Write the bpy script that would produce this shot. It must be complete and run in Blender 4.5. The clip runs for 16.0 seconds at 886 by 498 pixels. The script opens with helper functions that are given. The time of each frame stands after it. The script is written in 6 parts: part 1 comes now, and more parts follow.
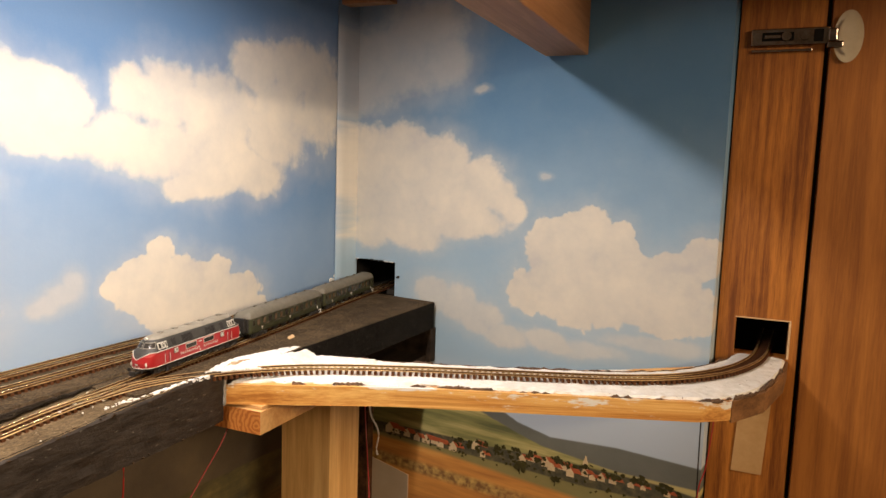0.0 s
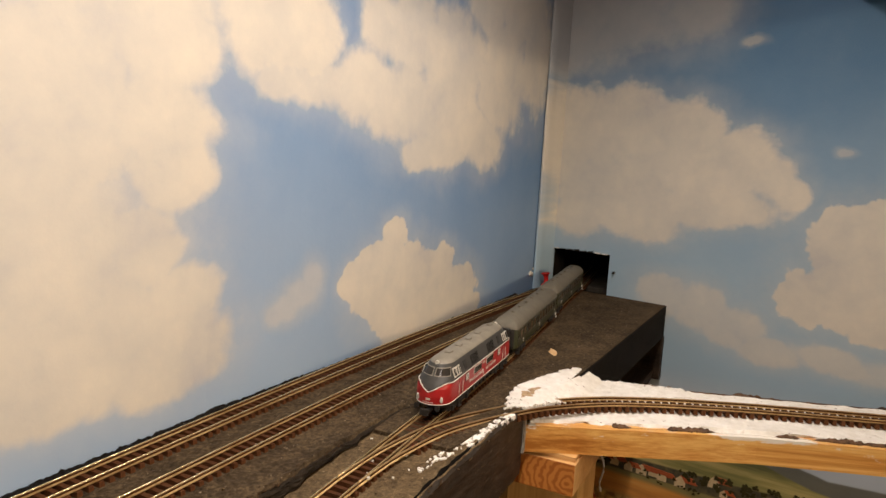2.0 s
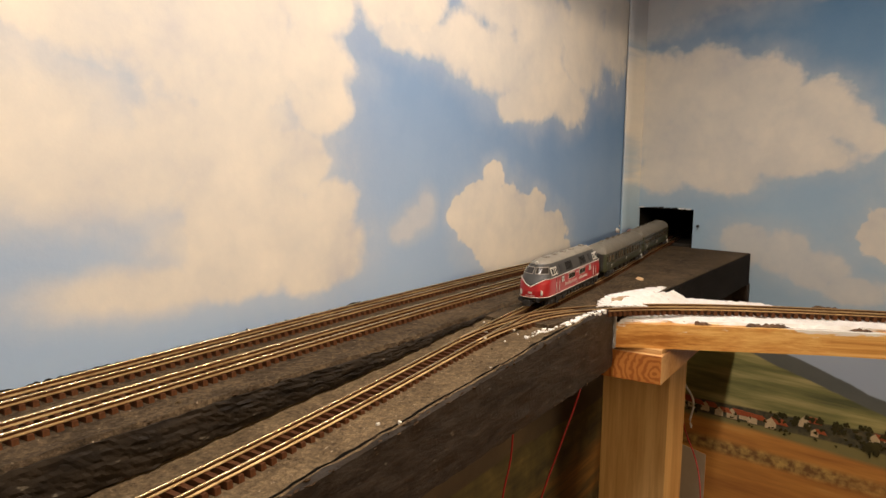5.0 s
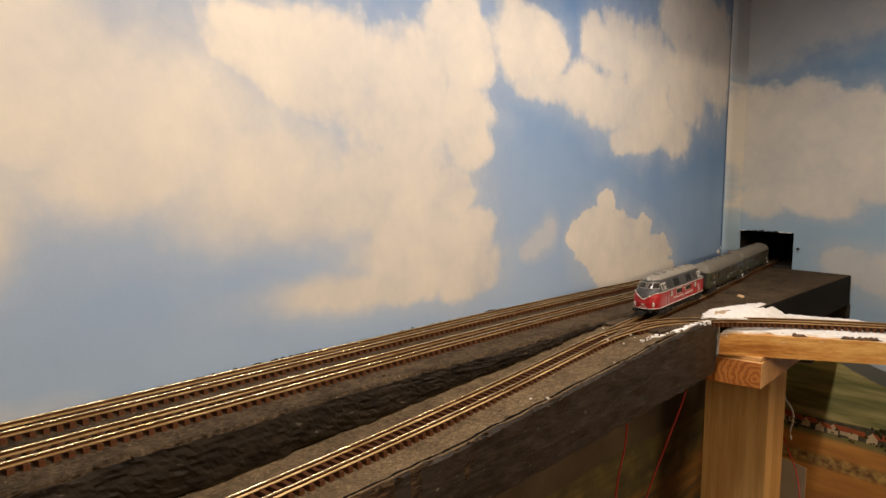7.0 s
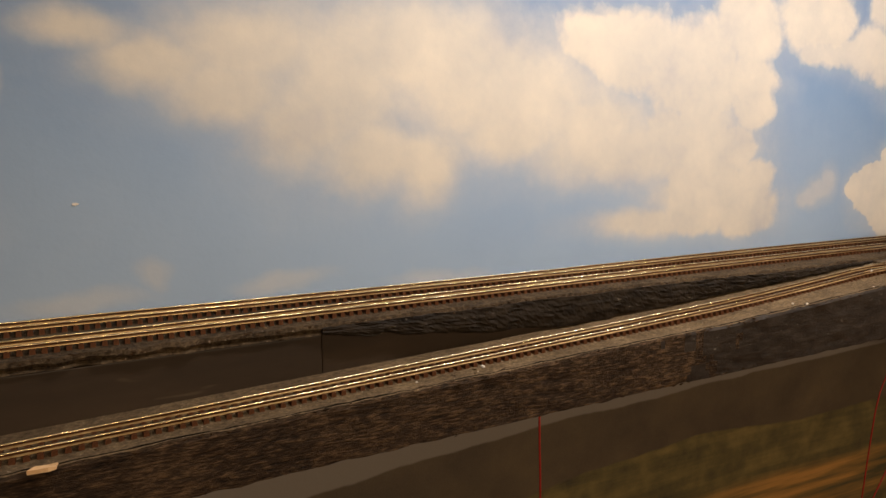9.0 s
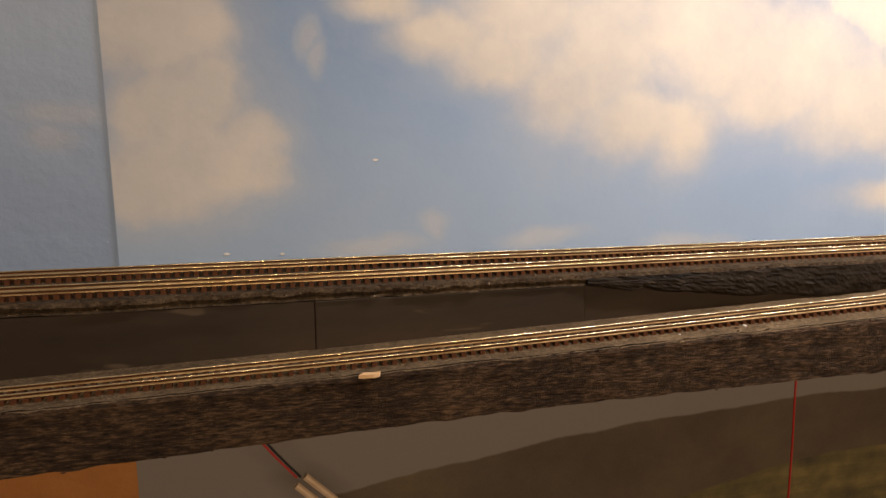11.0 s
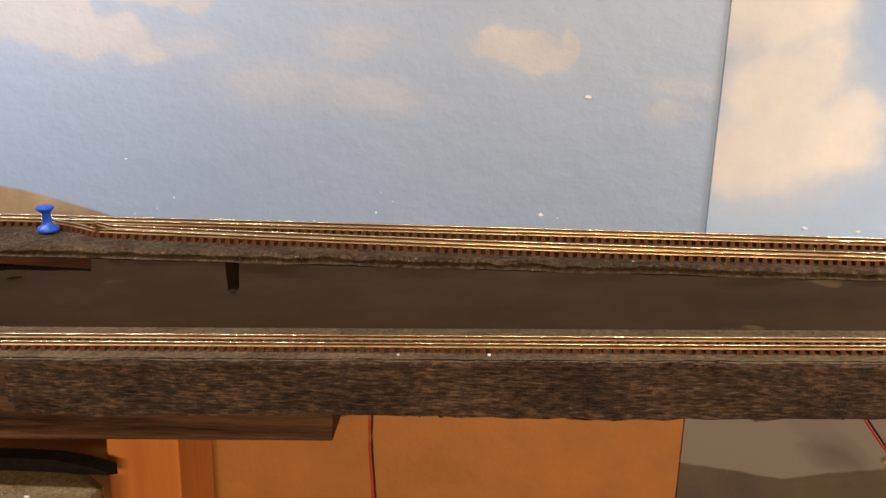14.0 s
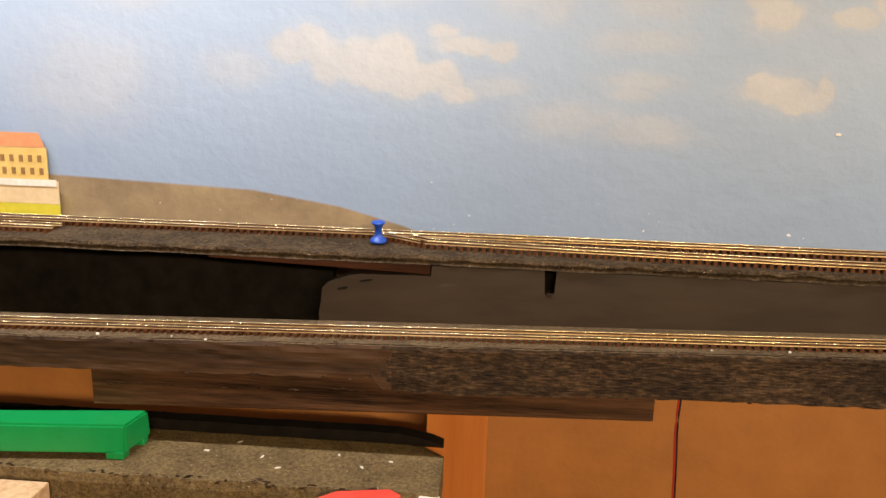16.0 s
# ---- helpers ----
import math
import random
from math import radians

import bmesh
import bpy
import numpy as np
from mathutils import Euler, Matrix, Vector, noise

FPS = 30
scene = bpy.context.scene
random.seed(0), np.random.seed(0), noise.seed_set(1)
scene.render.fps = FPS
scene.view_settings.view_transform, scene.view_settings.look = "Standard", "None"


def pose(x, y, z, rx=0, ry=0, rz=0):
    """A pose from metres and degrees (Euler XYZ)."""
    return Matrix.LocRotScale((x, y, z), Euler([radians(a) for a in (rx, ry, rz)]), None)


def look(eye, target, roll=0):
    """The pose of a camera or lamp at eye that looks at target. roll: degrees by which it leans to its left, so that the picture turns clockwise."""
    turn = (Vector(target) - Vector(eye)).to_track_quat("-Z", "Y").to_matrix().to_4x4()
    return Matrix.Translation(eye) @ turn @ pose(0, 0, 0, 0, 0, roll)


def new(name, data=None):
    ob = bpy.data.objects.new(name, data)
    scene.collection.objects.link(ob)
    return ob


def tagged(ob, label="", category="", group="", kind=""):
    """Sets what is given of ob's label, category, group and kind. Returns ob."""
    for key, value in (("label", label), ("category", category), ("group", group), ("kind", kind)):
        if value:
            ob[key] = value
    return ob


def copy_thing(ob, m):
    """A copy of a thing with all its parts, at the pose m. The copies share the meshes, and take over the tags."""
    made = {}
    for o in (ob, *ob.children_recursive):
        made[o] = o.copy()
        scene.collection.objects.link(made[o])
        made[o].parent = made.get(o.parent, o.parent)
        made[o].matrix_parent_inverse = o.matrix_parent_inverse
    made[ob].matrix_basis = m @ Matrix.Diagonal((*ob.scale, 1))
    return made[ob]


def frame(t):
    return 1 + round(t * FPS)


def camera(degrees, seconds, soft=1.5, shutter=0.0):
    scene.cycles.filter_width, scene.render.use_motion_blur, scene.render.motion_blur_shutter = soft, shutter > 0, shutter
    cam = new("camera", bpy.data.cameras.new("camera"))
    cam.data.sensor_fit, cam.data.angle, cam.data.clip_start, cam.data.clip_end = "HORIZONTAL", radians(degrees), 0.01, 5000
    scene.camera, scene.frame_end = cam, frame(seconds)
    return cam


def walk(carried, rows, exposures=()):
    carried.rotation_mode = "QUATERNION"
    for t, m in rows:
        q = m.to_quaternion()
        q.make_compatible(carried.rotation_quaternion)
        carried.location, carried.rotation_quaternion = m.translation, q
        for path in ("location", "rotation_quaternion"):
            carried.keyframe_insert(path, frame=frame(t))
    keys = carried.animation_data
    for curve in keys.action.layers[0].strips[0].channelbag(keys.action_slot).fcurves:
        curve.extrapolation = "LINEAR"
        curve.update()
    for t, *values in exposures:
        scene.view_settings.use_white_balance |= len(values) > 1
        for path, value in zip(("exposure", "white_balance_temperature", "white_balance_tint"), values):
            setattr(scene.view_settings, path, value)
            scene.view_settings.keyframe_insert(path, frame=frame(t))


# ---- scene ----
cam = camera(64.4, 16.0)
PATH = [
    (0, (-0.7614, -0.4628, 1.2551), (-0.3959, -0.3066, 1.2105), 1.9),
    (0.5, (-0.7755, -0.4559, 1.2592), (-0.4113, -0.2959, 1.2170), 2.1),
    (1, (-0.7897, -0.4054, 1.2532), (-0.4270, -0.2417, 1.2124), 2.6),
    (1.5, (-0.7854, -0.3047, 1.2418), (-0.4275, -0.1323, 1.1946), 3.6),
    (2, (-0.7049, -0.2317, 1.2350), (-0.3484, -0.0589, 1.1798), 3.3),
    (2.5, (-0.6599, -0.2069, 1.2129), (-0.2952, -0.0506, 1.1617), 2.7),
    (3, (-0.6597, -0.2147, 1.2125), (-0.2937, -0.0629, 1.1581), 2.2),
    (3.5, (-0.6809, -0.2191, 1.1815), (-0.3195, -0.0595, 1.1189), 0.8),
    (4, (-0.7047, -0.2271, 1.1899), (-0.3498, -0.0529, 1.1293), -0.1),
    (4.2, (-0.7227, -0.2346, 1.1884), (-0.3726, -0.0499, 1.1314), 0.2),
    (6.3, (-0.8154, -0.2712, 1.1892), (-0.4968, -0.0332, 1.1466), 0.3),
    (6.5, (-0.8263, -0.2695, 1.1932), (-0.5100, -0.0280, 1.1528), 0.4),
    (7, (-0.8521, -0.2820, 1.1953), (-0.5475, -0.0256, 1.1569), 0.6),
    (7.5, (-0.8915, -0.3037, 1.1974), (-0.6070, -0.0263, 1.1516), 1.5),
    (8, (-0.9240, -0.3319, 1.1893), (-0.6584, -0.0375, 1.1365), 2.7),
    (8.5, (-0.9530, -0.3559, 1.1931), (-0.7068, -0.0464, 1.1327), 3.1),
    (9, (-0.9711, -0.3806, 1.1919), (-0.7846, -0.0318, 1.1317), 0.1),
    (9.2, (-0.9762, -0.3852, 1.1939), (-0.8076, -0.0274, 1.1342), -0.7),
    (11.3, (-1.0335, -0.3919, 1.1839), (-0.9533, -0.0078, 1.1063), 0.6),
    (11.5, (-1.0445, -0.3908, 1.1870), (-0.9703, -0.0065, 1.1042), 1.0),
    (12, (-1.0761, -0.3890, 1.1862), (-1.0211, -0.0017, 1.1025), 1.3),
    (12.5, (-1.1024, -0.3925, 1.1886), (-1.0712, -0.0017, 1.1094), 0.6),
    (13, (-1.1449, -0.3938, 1.1901), (-1.1343, -0.0021, 1.1097), 0.6),
    (13.5, (-1.2033, -0.3894, 1.1875), (-1.2039, 0.0011, 1.1008), 1.3),
    (14, (-1.2444, -0.3908, 1.1868), (-1.2512, -0.0016, 1.0948), 1.4),
    (14.5, (-1.2789, -0.3970, 1.1758), (-1.2751, -0.0074, 1.0850), 0.9),
    (15, (-1.3362, -0.4243, 1.1851), (-1.3438, -0.0335, 1.1003), 1.1),
    (15.5, (-1.3786, -0.4546, 1.1999), (-1.3924, -0.0618, 1.1259), 2.4),
    (16, (-1.3932, -0.4624, 1.1935), (-1.4166, -0.0716, 1.1114), 1.9),
]
EXPOSURES = [(0.0, 0.16, 6190, 10.0), (1.0, 0.02, 6190, 10.0), (2.0, -0.55, 6328, 10.0), (2.5, -0.62, 6321, 10.0), (3.5, -0.38, 6309, 10.0), (4.2, -0.35, 6300, 10.0), (6.5, -0.55, 6200, 10.0), (7.5, -0.62, 6130, 10.0), (8.5, -0.55, 6080, 10.0), (9.0, -0.5, 6050, 10.5), (11.5, -0.1, 5850, 14.5), (12.5, 0.05, 5835, 14.5), (13.5, 0.62, 5820, 14.5), (14.5, 1.2, 5850, 9.0), (15.2, 1.27, 5880, 7.5), (16.0, 1.02, 6040, 8.5)]
walk(cam, [(t, look(eye, aim, roll)) for t, eye, aim, roll in PATH], EXPOSURES)

# ---- world and lights ----
world = bpy.data.worlds.new("room_air")
world.use_nodes = True
scene.world = world
world.node_tree.nodes["Background"].inputs[0].default_value = (1.0, 0.86, 0.68, 1)
world.node_tree.nodes["Background"].inputs[1].default_value = 0.008


def panel_lamp(name, eye, aim, along, across, watts, colour):
    """The light of a ceiling panel or tube."""
    data = bpy.data.lights.new(name, "AREA")
    data.shape, data.size, data.size_y, data.energy, data.color = "RECTANGLE", along, across, watts, colour
    ob = new(name, data)
    ob.matrix_world = look(eye, aim)
    return ob


# two strips under the upper deck and an unseen fill tube added in front
panel_lamp("deck_strip_light", (-0.56, -0.18, 1.432), (-0.56, -0.1799, 1.1), 0.60, 0.025, 3.8, (1.0, 0.86, 0.74))
panel_lamp("deck_strip_light", (-1.70, -0.18, 1.432), (-1.70, -0.1799, 1.1), 0.60, 0.025, 1.6, (1.0, 0.91, 0.88))
panel_lamp("room_fill_light", (-0.85, -1.6, 1.60), (-0.50, 0.0, 0.95), 1.0, 0.07, 15.5, (1.0, 0.71, 0.42))


# ---- materials ----
def shader(name, rough=0.6, metal=0.0):
    m = bpy.data.materials.new(name)
    m.use_nodes = True
    nt = m.node_tree
    b = nt.nodes["Principled BSDF"]
    b.inputs["Roughness"].default_value, b.inputs["Metallic"].default_value = rough, metal
    return m, nt, b


def node(nt, kind, **kw):
    n = nt.nodes.new(kind)
    for k, v in kw.items():
        n.inputs[k].default_value = v
    return n


def coords(nt, scale=(1, 1, 1)):
    tc = nt.nodes.new("ShaderNodeTexCoord")
    mp = nt.nodes.new("ShaderNodeMapping")
    mp.inputs["Scale"].default_value = scale
    nt.links.new(tc.outputs["Object"], mp.inputs["Vector"])
    return mp.outputs["Vector"]


def noise_tex(nt, vec, scale, detail=5, rough=0.6):
    n = node(nt, "ShaderNodeTexNoise", Scale=scale, Detail=detail, Roughness=rough)
    nt.links.new(vec, n.inputs["Vector"])
    return n.outputs["Fac"]


def ramp(nt, fac, stops):
    r = nt.nodes.new("ShaderNodeValToRGB")
    els = r.color_ramp.elements
    while len(els) < len(stops):
        els.new(0.5)
    for e, (p, c) in zip(els, stops):
        e.position, e.color = p, (*c, 1)
    nt.links.new(fac, r.inputs["Fac"])
    return r.outputs["Color"]


def math_node(nt, op, a, b=None, clamp=False):
    n = nt.nodes.new("ShaderNodeMath")
    n.operation, n.use_clamp = op, clamp
    for i, v in enumerate((a, b)):
        if v is None:
            continue
        if isinstance(v, (int, float)):
            n.inputs[i].default_value = v
        else:
            nt.links.new(v, n.inputs[i])
    return n.outputs[0]


def mix(nt, fac, a, b, kind="MIX"):
    n = nt.nodes.new("ShaderNodeMix")
    n.data_type, n.blend_type = "RGBA", kind
    for sock, v in ((n.inputs["Factor"], fac), (n.inputs["A"], a), (n.inputs["B"], b)):
        if isinstance(v, (int, float)):
            sock.default_value = v
        elif isinstance(v, tuple):
            sock.default_value = (*v, 1)
        else:
            nt.links.new(v, sock)
    return n.outputs["Result"]


def bump(nt, b, height, strength, distance):
    n = node(nt, "ShaderNodeBump", Strength=strength, Distance=distance)
    nt.links.new(height, n.inputs["Height"])
    nt.links.new(n.outputs["Normal"], b.inputs["Normal"])


def grainy(name, low, high, scale, rough=0.7, metal=0.0, stretch=(1, 1, 1), bump_mm=0.3, speck=None, detail=6, span=(0.33, 0.67)):
    """Two scales of variation between two colours, with a fine relief; speck: a third colour in small spots."""
    m, nt, b = shader(name, rough, metal)
    if max(high) < 0.13:
        b.inputs["Specular IOR Level"].default_value = 0.08 if rough > 0.5 else 0.3
    v = coords(nt, stretch)
    fine = noise_tex(nt, v, scale, detail, 0.65)
    broad = noise_tex(nt, v, scale * 0.13, 3)
    f = math_node(nt, "ADD", math_node(nt, "MULTIPLY", fine, 0.6), math_node(nt, "MULTIPLY", broad, 0.4))
    c = ramp(nt, f, [(span[0], low), (span[1], high)])
    if speck:
        s = noise_tex(nt, v, scale * 2.2, 2, 0.5)
        c = mix(nt, ramp(nt, s, [(0.70, (0, 0, 0)), (0.74, (1, 1, 1))]), c, speck)
    nt.links.new(c, b.inputs["Base Color"])
    rr = nt.nodes.new("ShaderNodeMapRange")
    rr.inputs["To Min"].default_value, rr.inputs["To Max"].default_value = max(rough - 0.12, 0.05), min(rough + 0.12, 1)
    nt.links.new(broad, rr.inputs["Value"])
    nt.links.new(rr.outputs[0], b.inputs["Roughness"])
    bump(nt, b, fine, 0.6, bump_mm * 0.001)
    return m


def wood(name, dark, light, along, scale=1.0, rough=0.55, bump_mm=0.2):
    """Sawn wood with its grain along one axis (0, 1 or 2)."""
    m, nt, b = shader(name, rough)
    if max(light) < 0.2:
        b.inputs["Specular IOR Level"].default_value = 0.1
    st = [60 * scale] * 3
    st[along] = 3.0 * scale
    v = coords(nt, tuple(st))
    broad = noise_tex(nt, v, 0.55, 4, 0.6)
    fine = noise_tex(nt, v, 5.0, 6, 0.7)
    f = math_node(nt, "ADD", math_node(nt, "MULTIPLY", broad, 0.62), math_node(nt, "MULTIPLY", fine, 0.38))
    nt.links.new(ramp(nt, f, [(0.37, dark), (0.5, tuple(0.5 * (p + q) for p, q in zip(dark, light))), (0.61, light)]), b.inputs["Base Color"])
    bump(nt, b, f, 0.5, bump_mm * 0.001)
    return m


def between(nt, value, low, high):
    r = nt.nodes.new("ShaderNodeMapRange")
    r.interpolation_type = "SMOOTHSTEP"
    r.inputs["From Min"].default_value, r.inputs["From Max"].default_value = low, high
    nt.links.new(value, r.inputs["Value"])
    return r.outputs[0]


def crusty(name, dark, mid, light, speck):
    """Painted board with lumps of old glue, sand and worn spots."""
    m, nt, b = shader(name, 0.85)
    b.inputs["Specular IOR Level"].default_value = 0.10
    v = coords(nt)
    broad, lump, fine = noise_tex(nt, v, 55, 6, 0.65), noise_tex(nt, v, 420, 5, 0.75), noise_tex(nt, v, 1500, 3, 0.65)
    f = math_node(nt, "ADD", math_node(nt, "MULTIPLY", broad, 0.35), math_node(nt, "MULTIPLY", lump, 0.65))
    c = ramp(nt, f, [(0.36, dark), (0.50, mid), (0.66, light)])
    c = mix(nt, math_node(nt, "MULTIPLY", between(nt, fine, 0.42, 0.66), 0.45), c, dark)
    c = mix(nt, between(nt, noise_tex(nt, v, 620, 2, 0.5), 0.71, 0.74), c, speck)
    nt.links.new(c, b.inputs["Base Color"])
    bump(nt, b, math_node(nt, "ADD", lump, math_node(nt, "MULTIPLY", fine, 0.35)), 0.8, 0.0016)
    return m


DECK_TOP = crusty("worn_crusty_board", (0.015, 0.0105, 0.0062), (0.072, 0.050, 0.028), (0.172, 0.120, 0.066), (0.34, 0.27, 0.18))
BLACK_WOOD = wood("black_stained_wood", (0.006, 0.004, 0.003), (0.034, 0.023, 0.015), 0, 2.0, 0.7, 0.6)
BLACK_DECK = crusty("black_painted_board", (0.003, 0.0027, 0.0024), (0.010, 0.0085, 0.007), (0.024, 0.020, 0.016), (0.16, 0.14, 0.11))
ROADBED = crusty("grey_sandy_roadbed", (0.042, 0.028, 0.0145), (0.138, 0.096, 0.051), (0.265, 0.186, 0.098), (0.40, 0.32, 0.22))
PINE = wood("pine", (0.42, 0.19, 0.055), (0.68, 0.42, 0.17), 1, 1.0, 0.5)
PINE_UP = wood("pine_post", (0.54, 0.27, 0.078), (0.88, 0.58, 0.23), 2, 1.1, 0.5)
OAK = wood("oak_veneer", (0.15, 0.042, 0.005), (0.48, 0.178, 0.025), 2, 4.0, 0.45, 0.15)
OAK_DOOR = wood("oak_door_veneer", (0.21, 0.068, 0.009), (0.40, 0.148, 0.023), 2, 2.2, 0.5, 0.1)
PLASTER = grainy("white_plaster", (0.60, 0.57, 0.51), (0.84, 0.82, 0.78), 180, 0.85, bump_mm=1.2, speck=(0.16, 0.11, 0.07))
SLEEPER = grainy("brown_sleeper", (0.030, 0.0115, 0.0045), (0.108, 0.043, 0.017), 300, 0.6, bump_mm=0.1)
RAIL = grainy("nickel_rail", (0.50, 0.34, 0.13), (0.94, 0.80, 0.52), 34, 0.20, 0.8, stretch=(0.6, 1, 1), bump_mm=0.0)
RAIL_FOOT = grainy("tarnished_rail_foot", (0.28, 0.155, 0.05), (0.78, 0.57, 0.27), 90, 0.34, 0.7, bump_mm=0.0)
RUSTY = grainy("dull_rail", (0.26, 0.16, 0.07), (0.54, 0.39, 0.20), 120, 0.32, 0.65, bump_mm=0.0)
CEILING = grainy("ceiling_paint", (0.48, 0.42, 0.34), (0.58, 0.52, 0.44), 30, 0.85)
FLOORING = grainy("brown_floor", (0.16, 0.10, 0.06), (0.26, 0.17, 0.10), 20, 0.5)


# ---- mesh helpers ----
def part(name, bm, material, parent=None, label=""):
    me = bpy.data.meshes.new(name)
    bmesh.ops.recalc_face_normals(bm, faces=bm.faces)
    bm.to_mesh(me)
    bm.free()
    for m in material if isinstance(material, (list, tuple)) else [material]:
        me.materials.append(m)
    ob = new(name, me)
    if parent:
        ob.parent = parent
    if label:
        ob["label"] = label
    return ob


def thing(name, place, label, category, group="", kind=""):
    ob = new(name)
    ob.location = place
    ob.empty_display_size = 0.02
    return tagged(ob, label, category, group, kind)


def box(bm, lo, hi, bevel=0.0, m=None):
    sx, sy, sz = (hi[i] - lo[i] for i in range(3))
    cx, cy, cz = ((hi[i] + lo[i]) / 2 for i in range(3))
    mm = Matrix.Translation((cx, cy, cz)) @ Matrix.Diagonal((sx, sy, sz, 1))
    got = bmesh.ops.create_cube(bm, size=1, matrix=(m @ mm) if m else mm)
    vs = got["verts"]
    if bevel:
        es = list({e for v in vs for e in v.link_edges})
        bmesh.ops.bevel(bm, geom=es, offset=bevel, segments=2, affect="EDGES", profile=0.6)
    return vs


def prism(bm, outline, z0, z1):
    """A slab with the outline [(x, y), ...]; z0 and z1 are numbers or functions of (x, y)."""
    f0 = z0 if callable(z0) else (lambda x, y: z0)
    f1 = z1 if callable(z1) else (lambda x, y: z1)
    low = [bm.verts.new((x, y, f0(x, y))) for x, y in outline]
    top = [bm.verts.new((x, y, f1(x, y))) for x, y in outline]
    n = len(outline)
    bm.faces.new(low[::-1])
    bm.faces.new(top)
    for i in range(n):
        bm.faces.new((low[i], low[(i + 1) % n], top[(i + 1) % n], top[i]))


def tube(bm, pts, r, sides=8):
    """A round bar along points."""
    pts = [Vector(p) for p in pts]
    rings = []
    for i, p in enumerate(pts):
        d = (pts[min(i + 1, len(pts) - 1)] - pts[max(i - 1, 0)]).normalized()
        a = d.cross(Vector((0, 0, 1)))
        if a.length < 1e-3:
            a = d.cross(Vector((1, 0, 0)))
        a.normalize()
        b2 = d.cross(a)
        rings.append([bm.verts.new(p + r * (math.cos(k * math.tau / sides) * a + math.sin(k * math.tau / sides) * b2)) for k in range(sides)])
    for q, w in zip(rings, rings[1:]):
        for k in range(sides):
            bm.faces.new((q[k], q[(k + 1) % sides], w[(k + 1) % sides], w[k]))
    bm.faces.new(rings[0][::-1])
    bm.faces.new(rings[-1])


def glide(keys, step=0.004):
    """A smooth line through points, at even steps."""
    k = [Vector(p) for p in keys]
    k = [2 * k[0] - k[1]] + k + [2 * k[-1] - k[-2]]
    out = []
    for i in range(1, len(k) - 2):
        n = max(2, int((k[i + 1] - k[i]).length / 0.002))
        for j in range(n):
            t = j / n
            out.append(0.5 * ((2 * k[i]) + (k[i + 1] - k[i - 1]) * t + (2 * k[i - 1] - 5 * k[i] + 4 * k[i + 1] - k[i + 2]) * t * t
                              + (3 * k[i] - k[i - 1] - 3 * k[i + 1] + k[i + 2]) * t ** 3))
    out.append(k[-2])
    even, left = [out[0]], 0.0
    for p, q in zip(out, out[1:]):
        d = (q - p).length
        while left + d >= step:
            s = (step - left) / d
            p = p + (q - p) * s
            even.append(p)
            d = (q - p).length
            left = 0.0
        left += d
    return even


# ---- setting ----
DECK = 1.103


LOW_X = (-2.2, -1.66, -1.28, -0.99, -0.63, -0.50, -0.40, 0.2)
LOW_Z = (1.044, 1.0565, 1.0665, 1.0745, 1.0875, 1.0965, 1.102, 1.102)


def low_deck(x):
    """Height of the front board's top, which drops away from the tunnel."""
    return float(np.interp(x, LOW_X, LOW_Z))


def wall_y(x):
    """The long wall bows back a little in the middle and comes forward at the corner."""
    return float(np.interp(x, (-1.0, -0.8, -0.65, -0.45, -0.3, -0.15, 0.0), (0.0, 0.004, 0.009, 0.009, 0.001, -0.005, -0.007)))


def under(ob, root):
    """Makes ob, built in world coordinates, a part of root."""
    ob.parent = root
    ob.matrix_parent_inverse = root.matrix_basis.inverted()
    return ob


def wobble(x, y=0.0, z=0.0, scale=60.0):
    return noise.noise(Vector((x, y, z)) * scale)


WALL_X0, SEAM = -2.6, -1.104
# ---- wallpaper: printed clouds and landscape ----
def blob_group():
    g = bpy.data.node_groups.new("cloud_puff", "ShaderNodeTree")
    for nm in ("U", "V", "CU", "CV", "RU", "RV", "Prior"):
        g.interface.new_socket(nm, in_out="INPUT", socket_type="NodeSocketFloat")
    g.interface.new_socket("Out", in_out="OUTPUT", socket_type="NodeSocketFloat")
    i, o = g.nodes.new("NodeGroupInput"), g.nodes.new("NodeGroupOutput")
    u = math_node(g, "DIVIDE", math_node(g, "SUBTRACT", i.outputs["U"], i.outputs["CU"]), i.outputs["RU"])
    v = math_node(g, "DIVIDE", math_node(g, "SUBTRACT", i.outputs["V"], i.outputs["CV"]), i.outputs["RV"])
    d = math_node(g, "ADD", math_node(g, "MULTIPLY", u, u), math_node(g, "MULTIPLY", v, v))
    f = math_node(g, "SUBTRACT", 1.0, math_node(g, "SQRT", d))
    m = g.nodes.new("ShaderNodeMath")
    m.operation = "SMOOTH_MAX"
    m.inputs[2].default_value = 0.25
    g.links.new(f, m.inputs[0])
    g.links.new(i.outputs["Prior"], m.inputs[1])
    g.links.new(m.outputs[0], o.inputs["Out"])
    return g


PUFF = blob_group()


